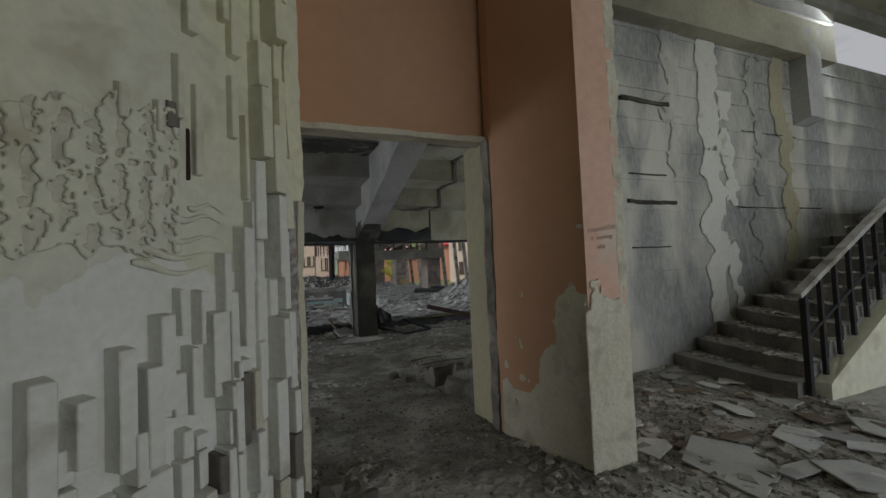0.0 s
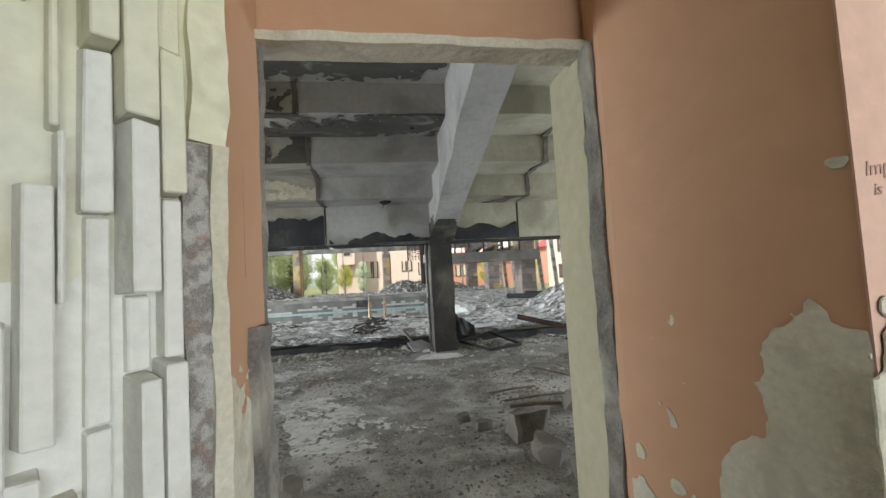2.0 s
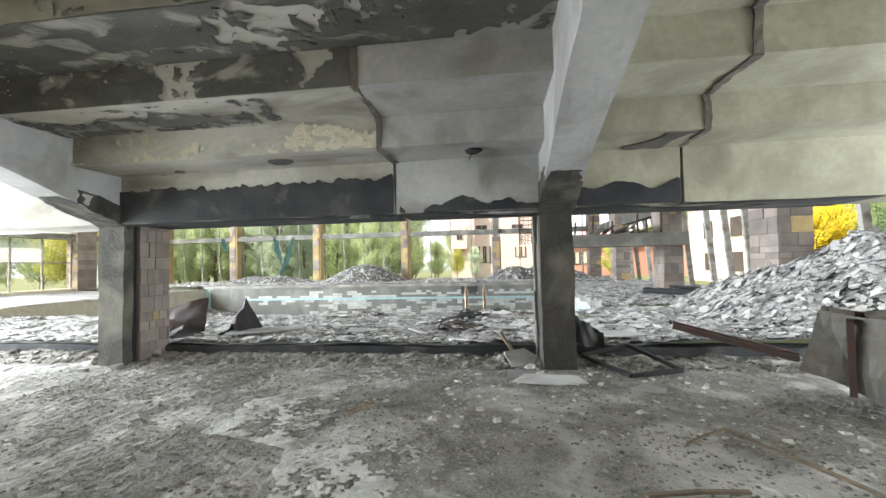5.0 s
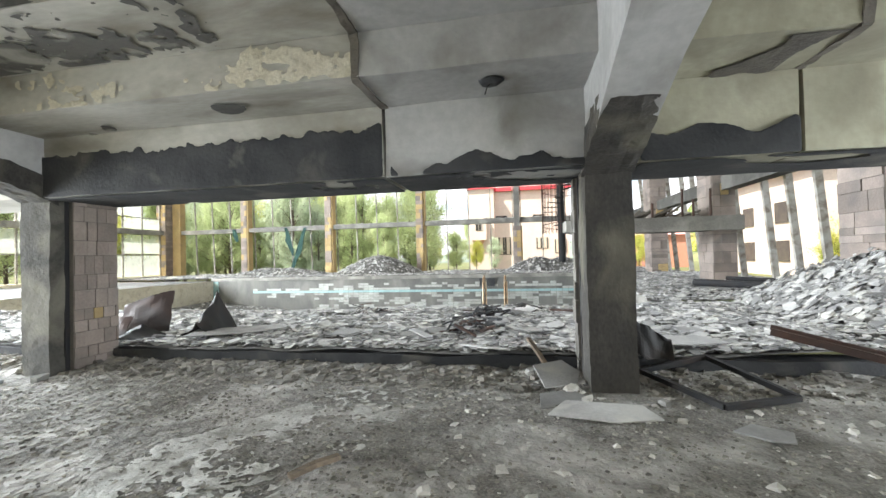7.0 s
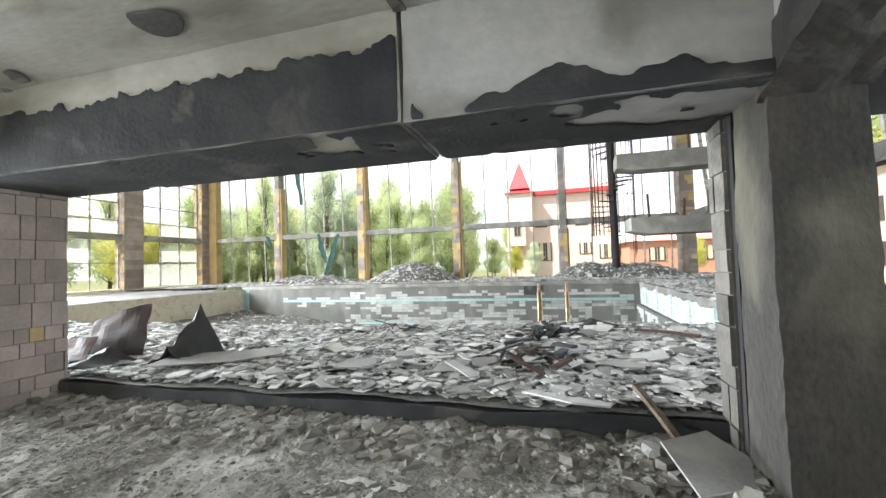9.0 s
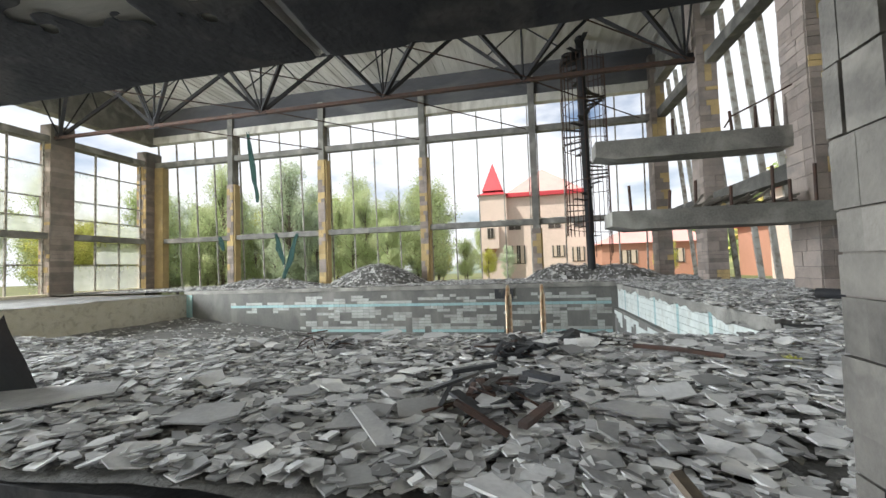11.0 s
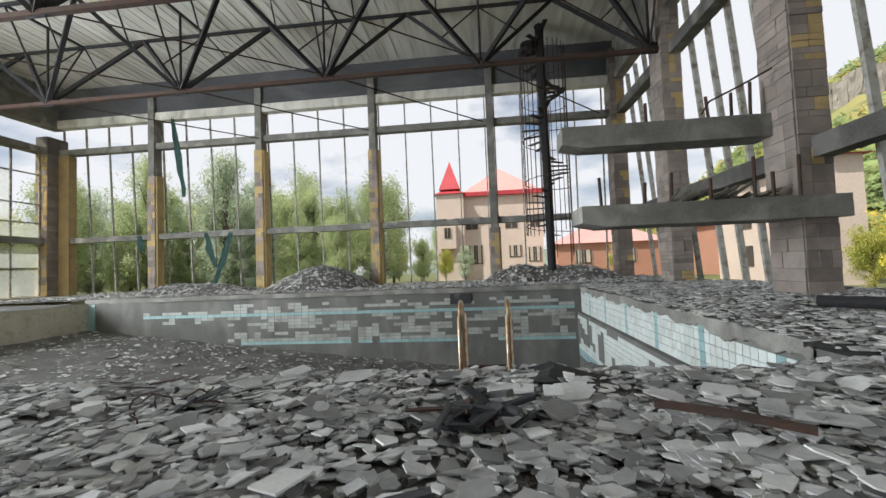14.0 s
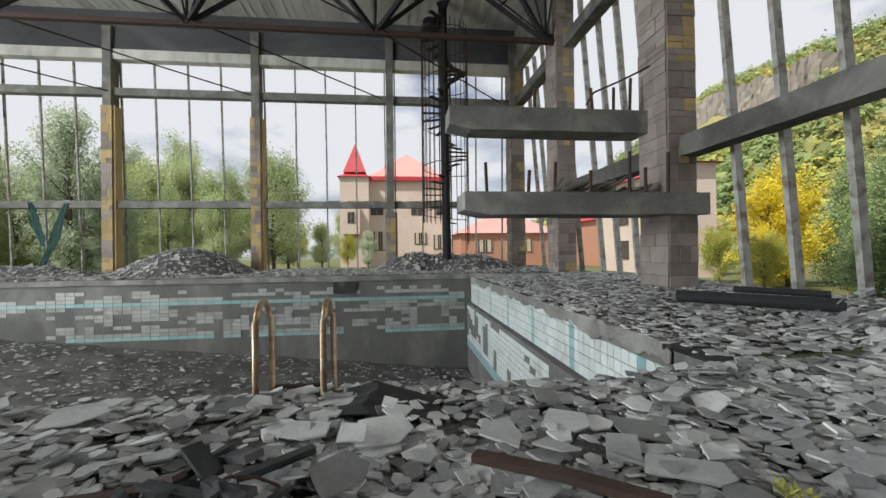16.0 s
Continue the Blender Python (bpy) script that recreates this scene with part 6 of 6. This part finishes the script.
def tread_height(x, y):
    k = max(0, (y - 2.8) / 1.54) ** 1.6
    return 0.17 * max(0, min(13, math.floor((x - 5.2 - 0.22 * k) / (0.30 + 0.15 * k)) + 1))


chips("tread_rubble", "plaster crumbs and dust lying on the stair treads", 2600, 5.5, 10.5, 2.85, 4.3, tread_height, M["grit_pale"], 0.01, 0.075)
chips("deck_grit", "ash and grit between the broken sheets", 9000, -6, 8, 10.1, 13.9, deck_height, M["grit_dark"], 0.01, 0.05)

def dust_edge(y):
    return -0.15 + 0.28 * max(0, 6.9 - y) - (1.0 if y > 7.2 else max(0, (y - 6.9) / 0.3)) + 0.7 * max(0, y - 7.9)


on_floor = lambda u, v, d: (u, v, floor_height(u, v) + 0.003 + d)
ragged("floor_dust", on_floor, -1.5, 1.5, 5.3, 9.2, 190, 240, lambda u, v: u > dust_edge(v) + 0.06 * fbm(u, v, 4, 3) and 0.8 * fbm(u, v, 2.2, 6) + 0.7 * fbm(u, v, 9.0, 5) + 0.7 * fbm(u, v, 27.0, 9) > -0.55 + 1.0 * (u - dust_edge(v)) + 0.6 * max(0, v - 8.4), 0.004, M["dust"], "white plaster dust spilt over the floor", "dust")
# ---- things on the pool deck ----
heap = thing("sheet_heap", "loose broken grey roofing sheets on the pool deck", "roofing sheets", (1.0, 12.0, 0.2))
near = random.Random(33)
variants = []
for k in range(24):
    vs, fs = shard_verts(near, 1.0, 0.055)
    me = bpy.data.meshes.new("roofing_sheet")
    me.from_pydata(vs, [], fs)
    me.materials.append(M["slate_single"])
    variants.append(me)
for k in range(290):
    x, y = near.uniform(-2.6, 4.2), near.uniform(10.5, 13.8)
    s = min(0.18, 0.045 + abs(near.gauss(0, 0.055)))
    ob = piece("roofing_sheet", near.choice(variants), heap, pose(x - 1.0, y - 12.0, deck_height(x, y) - 0.2 + 0.05 + near.uniform(0, 0.05), near.gauss(0, 8), near.gauss(0, 8), near.uniform(0, 360)))
    ob.scale = (s, s, near.uniform(0.16, 0.24))


def scrap_pile(x, y, n, seed, label):
    r = random.Random(seed)
    root = thing("scrap_pile", label, "scrap pile", (x, y, deck_height(x, y)))
    for k in range(n):
        a, l = r.uniform(0, 6.28), r.uniform(0.12, 0.36)
        c = Vector((r.gauss(0, 0.15), r.gauss(0, 0.17), r.uniform(0.05, 0.20)))
        d = Vector((math.cos(a), math.sin(a), r.uniform(-0.12, 0.5))) * l / 2
        bm = bmesh.new()
        bar(bm, c - d, c + d, r.choice((0.03, 0.05, 0.08)), r.choice((0.012, 0.02, 0.03)))
        part("charred_strip", bm, M["soot"] if r.random() < 0.75 else M["rust"], root)
    for k in range(5):
        bm = bmesh.new()
        p, pts = Vector((r.gauss(0, 0.1), r.gauss(0, 0.1), 0.05)), []
        d = Vector((r.gauss(0, 1), r.gauss(0, 1), 0.8)).normalized() * 0.07
        for _ in range(8):
            pts.append(p.copy())
            p += d
            d += Vector((r.gauss(0, 0.03), r.gauss(0, 0.03), -0.022))
            p.z = max(0.02, p.z)
        path_tube(bm, pts, 0.007, 5)
        part("wire", bm, M["rust"], root)
    return root


for x, y, w, d, rot, tilt in ((0.30, 10.95, 0.36, 0.28, 25, 14), (0.05, 10.8, 0.34, 0.24, -20, 5), (1.12, 11.6, 0.42, 0.3, -30, 4), (1.55, 11.0, 0.5, 0.22, -38, 3), (1.33, 11.25, 0.3, 0.2, 60, 9), (1.75, 11.45, 0.28, 0.22, 10, 8), (-0.6, 11.1, 0.3, 0.22, 35, 5), (-1.3, 11.3, 0.34, 0.2, -12, 6), (2.2, 11.7, 0.32, 0.24, 20, 6), (1.38, 12.75, 0.34, 0.26, 40, 10), (1.55, 13.15, 0.4, 0.28, 15, 14), (2.52, 13.1, 0.3, 0.22, -30, 12), (2.8, 12.55, 0.42, 0.2, -25, 5), (2.15, 13.05, 0.3, 0.26, 70, 8), (1.15, 13.2, 0.32, 0.2, -15, 8)):
    tagged(sheet_piece("sheet", "large broken grey roofing sheet on the pool deck", x, y, deck_height(x, y) + 0.085, w * 0.8, d * 0.8, rot, tilt, "slate_single", 0.012), group=LOOSE)
scrap_pile(0.72, 11.1, 34, 3, "tangle of charred strips and bent wire among the sheets")
scrap_pile(0.85, 12.6, 30, 4, "tangle of rusty strips and wire near the pool edge")
scrap_pile(-1.4, 12.9, 6, 8, "small tangle of dark strips among the sheets")
stick("rusty_beam", "rusty steel strip lying among the broken sheets", (1.95, 12.72, 0.33), (2.55, 12.3, 0.33), 0.07, 0.03, "rust", "steel strip")
pipes = thing("pipe_stack", "dark rusty pipes lying on the side deck", "pipe", (6.3, 15.9, 0.5))
for a, b, r in (((5.75, 16.6, 0.50), (6.85, 15.2, 0.50), 0.085), ((6.0, 16.9, 0.47), (7.2, 15.7, 0.47), 0.055), ((6.3, 16.2, 0.62), (7.0, 15.5, 0.60), 0.045)):
    bm = bmesh.new()
    tube(bm, a, b, r, 12)
    part("pipe", bm, M["steel"], pipes, smooth=False).location = -pipes.location


def torn_net(x0, x1, z0, z1, y, seed, label):
    bm = bmesh.new()
    n, rows = 26, []
    r = random.Random(seed)
    for j in range(n + 1):
        f = j / n
        cx = x0 + (x1 - x0) * f + 0.12 * noise.noise(Vector((f * 3, seed, 0)))
        w = 0.40 * (1 - 0.55 * abs(2 * f - 1)) + 0.08 * noise.noise(Vector((f * 7, seed, 3)))
        rows.append([bm.verts.new((cx + w * (k / 4 - 0.5), y + 0.06 * noise.noise(Vector((f * 5, k, seed))), z1 + (z0 - z1) * f)) for k in range(5)])
    for a, b in zip(rows, rows[1:]):
        for k in range(4):
            bm.faces.new((a[k], a[k + 1], b[k + 1], b[k]))
    ob = tagged(part("torn_netting", bm, M["green_cloth"]), label, "netting")
    ob.modifiers.new("thickness", "SOLIDIFY").thickness = 0.02
    return ob


torn_net(-12.2, -13.2, 0.45, 3.4, 30.0, 2.0, "dark green torn netting hanging from the transom beam")
torn_net(-13.6, -13.1, 1.6, 3.45, 30.0, 4.0, "dark green strip of netting hanging from the transom beam")
torn_net(-15.4, -14.8, 5.4, 9.75, 30.0, 6.0, "dark green netting caught high on the glazing")
torn_net(-17.4, -17.2, 2.6, 3.45, 30.0, 8.0, "scrap of dark green netting on the transom beam")
# writing scratched on the pier: unreadable strokes
scr = random.Random(4)
M["pencil"] = surface("grey_pencil", (0.36, 0.23, 0.19), (0.44, 0.28, 0.22), 30, 0.9, 0.0)
writing = thing("scrawled_writing", "faint pencil words scrawled on the pink pier", "graffiti", (2.62, 2.609, 1.6))
for words, x, z, h, turn in (("Impossible", 2.497, 1.69, 0.062, 7), ("is  nothing", 2.52, 1.635, 0.05, 5), ("A.S.", 2.565, 1.575, 0.042, 3)):
    cu = bpy.data.curves.new("words", "FONT")
    cu.body, cu.size, cu.extrude, cu.shear = words, h, 0.0008, 0.25
    tmp_ob = new("words", cu)
    bpy.context.view_layer.update()
    me = bpy.data.meshes.new_from_object(tmp_ob.evaluated_get(bpy.context.evaluated_depsgraph_get()))
    bpy.data.objects.remove(tmp_ob)
    me.materials.clear()
    me.materials.append(M["pencil"])
    ob = new("words", me)
    ob.parent = writing
    ob.matrix_basis = Matrix.Translation(Vector((x, 2.6105, z)) - writing.location) @ pose(0, 0, 0, 90, -turn, 0)
for k in range(2):
    bm = bmesh.new()
    bar(bm, (2.60 + k * 0.03, 2.6105, 1.58), (2.62 + k * 0.03, 2.6105, 1.60), 0.004, 0.02)
    part("stroke", bm, M["pencil"], writing).location = -writing.location
weed = thing("weed", "small green weed growing between the sheets", "plant", (3.05, 12.35, 0.30))
bm = bmesh.new()
for k in range(30):
    a, l = scr.uniform(0, 6.28), scr.uniform(0.02, 0.05)
    p = Vector((scr.gauss(0, 0.03), scr.gauss(0, 0.03), 0))
    q = p + Vector((math.cos(a) * l, math.sin(a) * l, l * 0.7))
    s = Vector((-math.sin(a), math.cos(a), 0)) * 0.012
    bm.faces.new([bm.verts.new(p + s), bm.verts.new(q), bm.verts.new(p - s)])
part("leaves", bm, M["leaf_lime"], weed)
# ---- outside ----
structure("ground", grid_mesh(-420, 420, -420, 420, 60, 60, lambda x, y: -0.55 - 0.02 * max(0, y - 40) * (1 if y > 0 else 0) * 0.5 if (y > 31.5 or x > 9.5 or x < -23.5) else -3.6), M["grass"], "rough grassy ground round the building", "ground")


def window_unit(house, x, y, z, w, h, curtain):
    win = part("window", boxes((x - w / 2, x + w / 2, y - 0.06, y + 0.02, z, z + h)), M["dark_glass"], house, "dark window pane")
    for fa, fb in ((x - w / 2 - 0.06, x - w / 2), (x + w / 2, x + w / 2 + 0.06), (x - 0.03, x + 0.03)):
        part("frame", boxes((fa, fb, y - 0.1, y - 0.061, z, z + h)), M["frame_paint"], win)
    if curtain:
        for ca, cb in ((x - w * 0.4, x - w * 0.15), (x + w * 0.15, x + w * 0.4)):
            part("curtain", boxes((ca, cb, y - 0.075, y - 0.062, z + 0.1, z + h)), M["curtain"], win)


def hip_roof(bm, x0, x1, y0, y1, z0, z1, over=0.4):
    c = ((x0 + x1) / 2, (y0 + y1) / 2)
    base = [bm.verts.new(p) for p in ((x0 - over, y0 - over, z0), (x1 + over, y0 - over, z0), (x1 + over, y1 + over, z0), (x0 - over, y1 + over, z0))]
    half = max(0, ((x1 - x0) - (y1 - y0)) / 2)
    ra, rb = bm.verts.new((c[0] - half, c[1], z1)), bm.verts.new((c[0] + half + 0.01, c[1], z1))
    for f in ((base[0], base[1], rb, ra), (base[1], base[2], rb), (base[2], base[3], ra, rb), (base[3], base[0], ra), tuple(base[::-1])):
        bm.faces.new(f)


house = thing("house", "three-storey cream house with a red roof and a pointed turret", "house", (2, 70, -1.2))


def on_house(name, bm, mat, label=""):
    return part(name, bm, M[mat], house, label)


house.location = (-0.6, 0, 0.5)
on_house("wall", boxes((-1.4, 9.4, 66.5, 78, -1.5, 10.4)), "house_wall")
on_house("turret", boxes((-4.9, -1.2, 65, 69, -1.5, 10.6)), "house_wall")
bm = bmesh.new()
hip_roof(bm, -1.4, 9.4, 66.5, 78, 10.4, 15.2)
on_house("roof", bm, "pale_roof", "faded pink sheet roof")
on_house("eaves_board", boxes((-1.2, 9.9, 65.95, 66.5, 10.2, 10.75)), "red_roof", "red eaves board")
bm = bmesh.new()
hip_roof(bm, -4.5, -1.6, 65.4, 68.6, 11.2, 15.4, 0.0)
on_house("turret_spire", bm, "red_roof", "pointed red sheet spire")
bm = bmesh.new()
hip_roof(bm, -4.9, -1.2, 65, 69, 10.5, 11.6, 0.3)
on_house("turret_skirt", bm, "red_roof", "red sheet roof skirt")
bm = bmesh.new()
hip_roof(bm, -4.3, -2.6, 64.2, 65.0, 3.0, 2.3, 0.0)
on_house("oriel_foot", bm, "house_salmon")
on_house("oriel", boxes((-4.5, -2.3, 64.2, 65.0, 3.0, 6.4)), "house_wall")
for x, z, w, h in ((-0.2, 5.6, 1.6, 1.0), (5.2, 5.6, 1.6, 1.0), (0.2, 0.8, 1.8, 2.6), (5.6, 1.6, 1.6, 1.6), (8.4, 5.6, 1.2, 1.0), (8.2, 0.9, 1.6, 2.0)):
    window_unit(house, x, 66.5, z, w, h, h > 1.2)
window_unit(house, -3.4, 64.2, 4.4, 0.8, 1.4, False)

annexe = thing("house", "low salmon house with a pale sheet roof", "house")
part("wall", boxes((9.5, 22, 60, 68, -1.5, 3.3)), M["house_salmon"], annexe)
bm = bmesh.new()
hip_roof(bm, 9.5, 22, 60, 68, 3.3, 5.6)
part("roof", bm, M["pale_roof"], annexe)
window_unit(annexe, 12.5, 60, 0.9, 1.8, 1.6, True)
window_unit(annexe, 17.5, 60, 0.9, 1.8, 1.6, True)

lodge = thing("house", "salmon and white house with a bright red roof", "house")
part("wall", boxes((24, 30, 46, 60, -1.5, 4.5)), M["house_salmon"], lodge)
part("gable_wall", boxes((19, 20.4, 33, 44, -1.5, 6.2)), M["house_wall"], lodge, "white rendered gable block")
bm = bmesh.new()
hip_roof(bm, 19, 20.4, 33, 44, 6.2, 7.0)
part("roof", bm, M["red_roof"], lodge)
bm = bmesh.new()
hip_roof(bm, 24, 30, 46, 60, 4.5, 8.5)
part("roof", bm, M["red_roof"], lodge)
for y in (36.5, 40.5):
    part("window", boxes((18.94, 19.02, y - 0.7, y + 0.7, 3.0, 4.4)), M["dark_glass"], lodge)
    part("window", boxes((18.94, 19.02, y - 0.7, y + 0.7, 0.4, 1.8)), M["dark_glass"], lodge)


# hills
def hill_height(x, y):
    t = min(1, max(0, (x - 40) / 170))
    s = t * t * (3 - 2 * t)
    fade = min(1, max(0, (430 - y) / 200)) * min(1, max(0, (y - 50) / 55))
    ridge = 105 * s * (0.9 + 0.16 * noise.noise(Vector((y * 0.012, 1.3, 0)))) * fade
    return ridge + 2.2 * fbm(x, y, 0.05, 3) * min(1, ridge / 4) + 1.5 * fbm(x, y, 0.16, 7) * min(1, ridge / 8) - 1.5


structure("backdrop_hill", grid_mesh(30, 330, -60, 420, 120, 170, hill_height), M["hill"], "steep autumn hillside with scrub and woods", "hill", True)


def far_height(x, y):
    r = 26 * math.exp(-(((y - 330) / 70) ** 2)) * (0.7 + 0.5 * noise.noise(Vector((x * 0.008, 4.3, 0)))) * min(1, max(0.15, (x + 130) / 160))
    return r + 1.8 * fbm(x, y, 0.06, 9) - 5


structure("backdrop_far_hill", grid_mesh(-260, 240, 200, 420, 120, 50, far_height), M["far_hill"], "distant wooded hills with haze put into their colour", "hill", True)
bm = bmesh.new()
for k in range(60):
    y = 128 + k * 1.6
    x = 138 + 3 * noise.noise(Vector((k * 0.3, 0, 0)))
    zb = hill_height(x, y) - 3
    h = 13 + 6 * noise.noise(Vector((k * 0.25, 3, 0)))
    rough_box(bm, x, x + 14, y, y + rnd.uniform(1.5, 2.8), zb, zb + max(4, h), 2.0, 0.7, k)
structure("backdrop_cliff", bm, M["cliff"], "band of grey limestone cliffs on the hillside", "cliff")


# trees
def leaf_cloud(r, blobs, n, leaf):
    V, F = [], []
    tot = sum(b[3] ** 2 for b in blobs)
    for cx, cy, cz, br in blobs:
        for _ in range(int(n * br * br / tot)):
            p = Vector((cx + r.gauss(0, 0.55) * br, cy + r.gauss(0, 0.55) * br, cz + r.gauss(0, 0.62) * br))
            u = Vector((r.gauss(0, 1), r.gauss(0, 1), r.gauss(0, 1))).normalized()
            w = u.orthogonal().normalized()
            s = leaf * r.uniform(0.6, 1.3)
            o = len(V)
            V += [tuple(p - u * s), tuple(p + w * s * 0.55), tuple(p + u * s), tuple(p - w * s * 0.55)]
            F.append((o, o + 1, o + 2, o + 3))
    return V, F


def tree_kind(seed, height, spread, leaf_mat, label, leaves=21000, leaf=0.075, conifer=False):
    r = random.Random(seed)
    root = thing("tree", label, "tree", (0, -500, 0), "trees outside")
    bm = bmesh.new()
    tube(bm, (0, 0, -1.5), (0.1, 0, height * 0.45), height * 0.018, 8, height * 0.012)
    tube(bm, (0.1, 0, height * 0.45), (0, 0.1, height * 0.93), height * 0.012, 7, 0.02)
    blobs = []
    if conifer:
        for k in range(16):
            f = k / 15
            z, rad = height * (0.14 + 0.84 * f), spread * (1 - f) * 0.75 + 0.15
            for j in range(max(2, int(6 * (1 - f)) + 2)):
                a = r.uniform(0, 6.28)
                q = rad * r.uniform(0.45, 0.9)
                blobs.append((q * math.cos(a), q * math.sin(a), z - 0.12 * q, 0.35 + rad * 0.28))
            tube(bm, (0, 0, z), (rad * 0.8, 0.1, z - 0.1), 0.04, 5, 0.01)
    else:
        for k in range(46):
            f = r.random() ** 0.85
            a, reach = r.uniform(0, 6.28), spread * math.sin(math.pi * (0.12 + 0.80 * f)) * r.uniform(0.5, 1.05)
            foot = Vector((0, 0, height * (0.06 + 0.62 * f)))
            tip = Vector((reach * math.cos(a), reach * math.sin(a), height * (0.12 + 0.84 * f) + r.uniform(-0.3, 0.5)))
            tube(bm, foot, tip, 0.045, 5, 0.008)
            for j in range(5):
                p = foot.lerp(tip, 0.45 + 0.16 * j)
                blobs.append((p.x + r.gauss(0, 0.15), p.y + r.gauss(0, 0.15), p.z + r.gauss(0, 0.15), spread * r.uniform(0.13, 0.25)))
    part("trunk", bm, M["bark"], root)
    V, F = leaf_cloud(r, blobs, leaves, leaf)
    me = bpy.data.meshes.new("crown")
    me.from_pydata(V, [], F)
    me.materials.append(M[leaf_mat])
    ob = new("crown", me)
    ob.parent = root
    return root


KINDS = [tree_kind(1, 9, 2.6, "leaf_green", "leafy green tree beyond the glazed wall"),
         tree_kind(2, 11, 2.4, "leaf_green", "tall green poplar beyond the glazed wall"),
         tree_kind(3, 8, 2.8, "leaf_lime", "yellow-green tree turning in autumn"),
         tree_kind(4, 9, 2.7, "leaf_yellow", "birch with bright yellow autumn leaves", 26000, 0.08),
         tree_kind(5, 9.5, 2.6, "leaf_pine", "dark green pine beside the building", 36000, 0.07, True),
         tree_kind(6, 10, 2.3, "leaf_silver", "silvery green willow beyond the glazed wall")]
PLANTED = [(3, 17.0, 26.2, 0.52), (3, 18.6, 27.0, 0.6), (4, 15.5, 21.0, 0.5), (4, 17.2, 21.5, 0.6), (4, 20, 24, 0.68), (3, 19.5, 21.2, 0.66), (2, 17.5, 29.5, 0.36), (4, 18.5, 18, 0.7), (0, 24, 29, 0.5), (4, 16, 16, 0.65), (3, 22, 19, 0.7), (2, 15, 24.5, 0.3), (4, 14.2, 18.4, 0.5), (4, 22, 27, 0.7), (2, -4.2, 62, 0.5), (0, -8, 66, 0.6), (2, -12, 70, 0.7), (0, -7, 80, 0.9), (2, 15, 55, 0.5), (5, -17.5, 37.5, 1.05), (1, -24, 38, 1.0), (0, -29, 36, 1.0), (5, -1.5, 58, 0.42), (0, -5.5, 52, 0.5)]
tr = random.Random(19)
for row, (y, s) in enumerate(((39, 0.66), (44, 0.92), (50, 1.12))):
    x = -38.0
    while x < (-8.5, -7.0, -6.0)[row]:
        PLANTED.append((tr.choice((0, 1, 5, 5, 2)), x, y + tr.uniform(-1.5, 1.5), s * tr.uniform(0.8, 1.15)))
        x += tr.uniform(1.9, 3.2)
y = 12.0
while y < 40:
    PLANTED.append((tr.choice((0, 1, 2)), tr.uniform(-38, -30), y, tr.uniform(0.7, 1.0)))
    y += tr.uniform(2.2, 3.6)
for kind_i, x, y, s in PLANTED:
    o = copy_thing(KINDS[kind_i], pose(x, y, -0.6, 0, 0, rnd.uniform(0, 360)))
    o.scale = (s * rnd.uniform(0.9, 1.1), s * rnd.uniform(0.9, 1.1), s)
for k_root in KINDS:
    for c in list(k_root.children):
        bpy.data.objects.remove(c)
    bpy.data.objects.remove(k_root)
hr = random.Random(5)
M["leaf_wood"] = leaf_material("hillside_woods", (0.22, 0.31, 0.12), (0.30, 0.36, 0.13))
WOODS = {"leaf_scrub": ([], []), "leaf_wood": ([], []), "leaf_lime": ([], [])}
for _ in range(9500):
    x, y = hr.uniform(60, 230), hr.uniform(60, 320)
    z = hill_height(x, y)
    if 126 < x < 142 and 126 < y < 226:
        continue
    s = hr.uniform(0.8, 2.6)
    tone = fbm(x, y, 0.03, 12) + hr.uniform(-0.5, 0.5)
    V, F = WOODS["leaf_wood" if tone < 0.1 else "leaf_scrub" if tone < 0.45 else "leaf_lime"]
    v, f = leaf_cloud(hr, [(x, y, z + s * 0.7, s)], 16, s * 0.5)
    o = len(V)
    V += v
    F += [tuple(o + i for i in q) for q in f]
for leaf, (V, F) in WOODS.items():
    me = bpy.data.meshes.new("hill_woods")
    me.from_pydata(V, [], F)
    me.materials.append(M[leaf])
    tagged(new("hill_woods", me), "scrub and small trees in autumn colours on the hillside", "woods", "", "stuff")
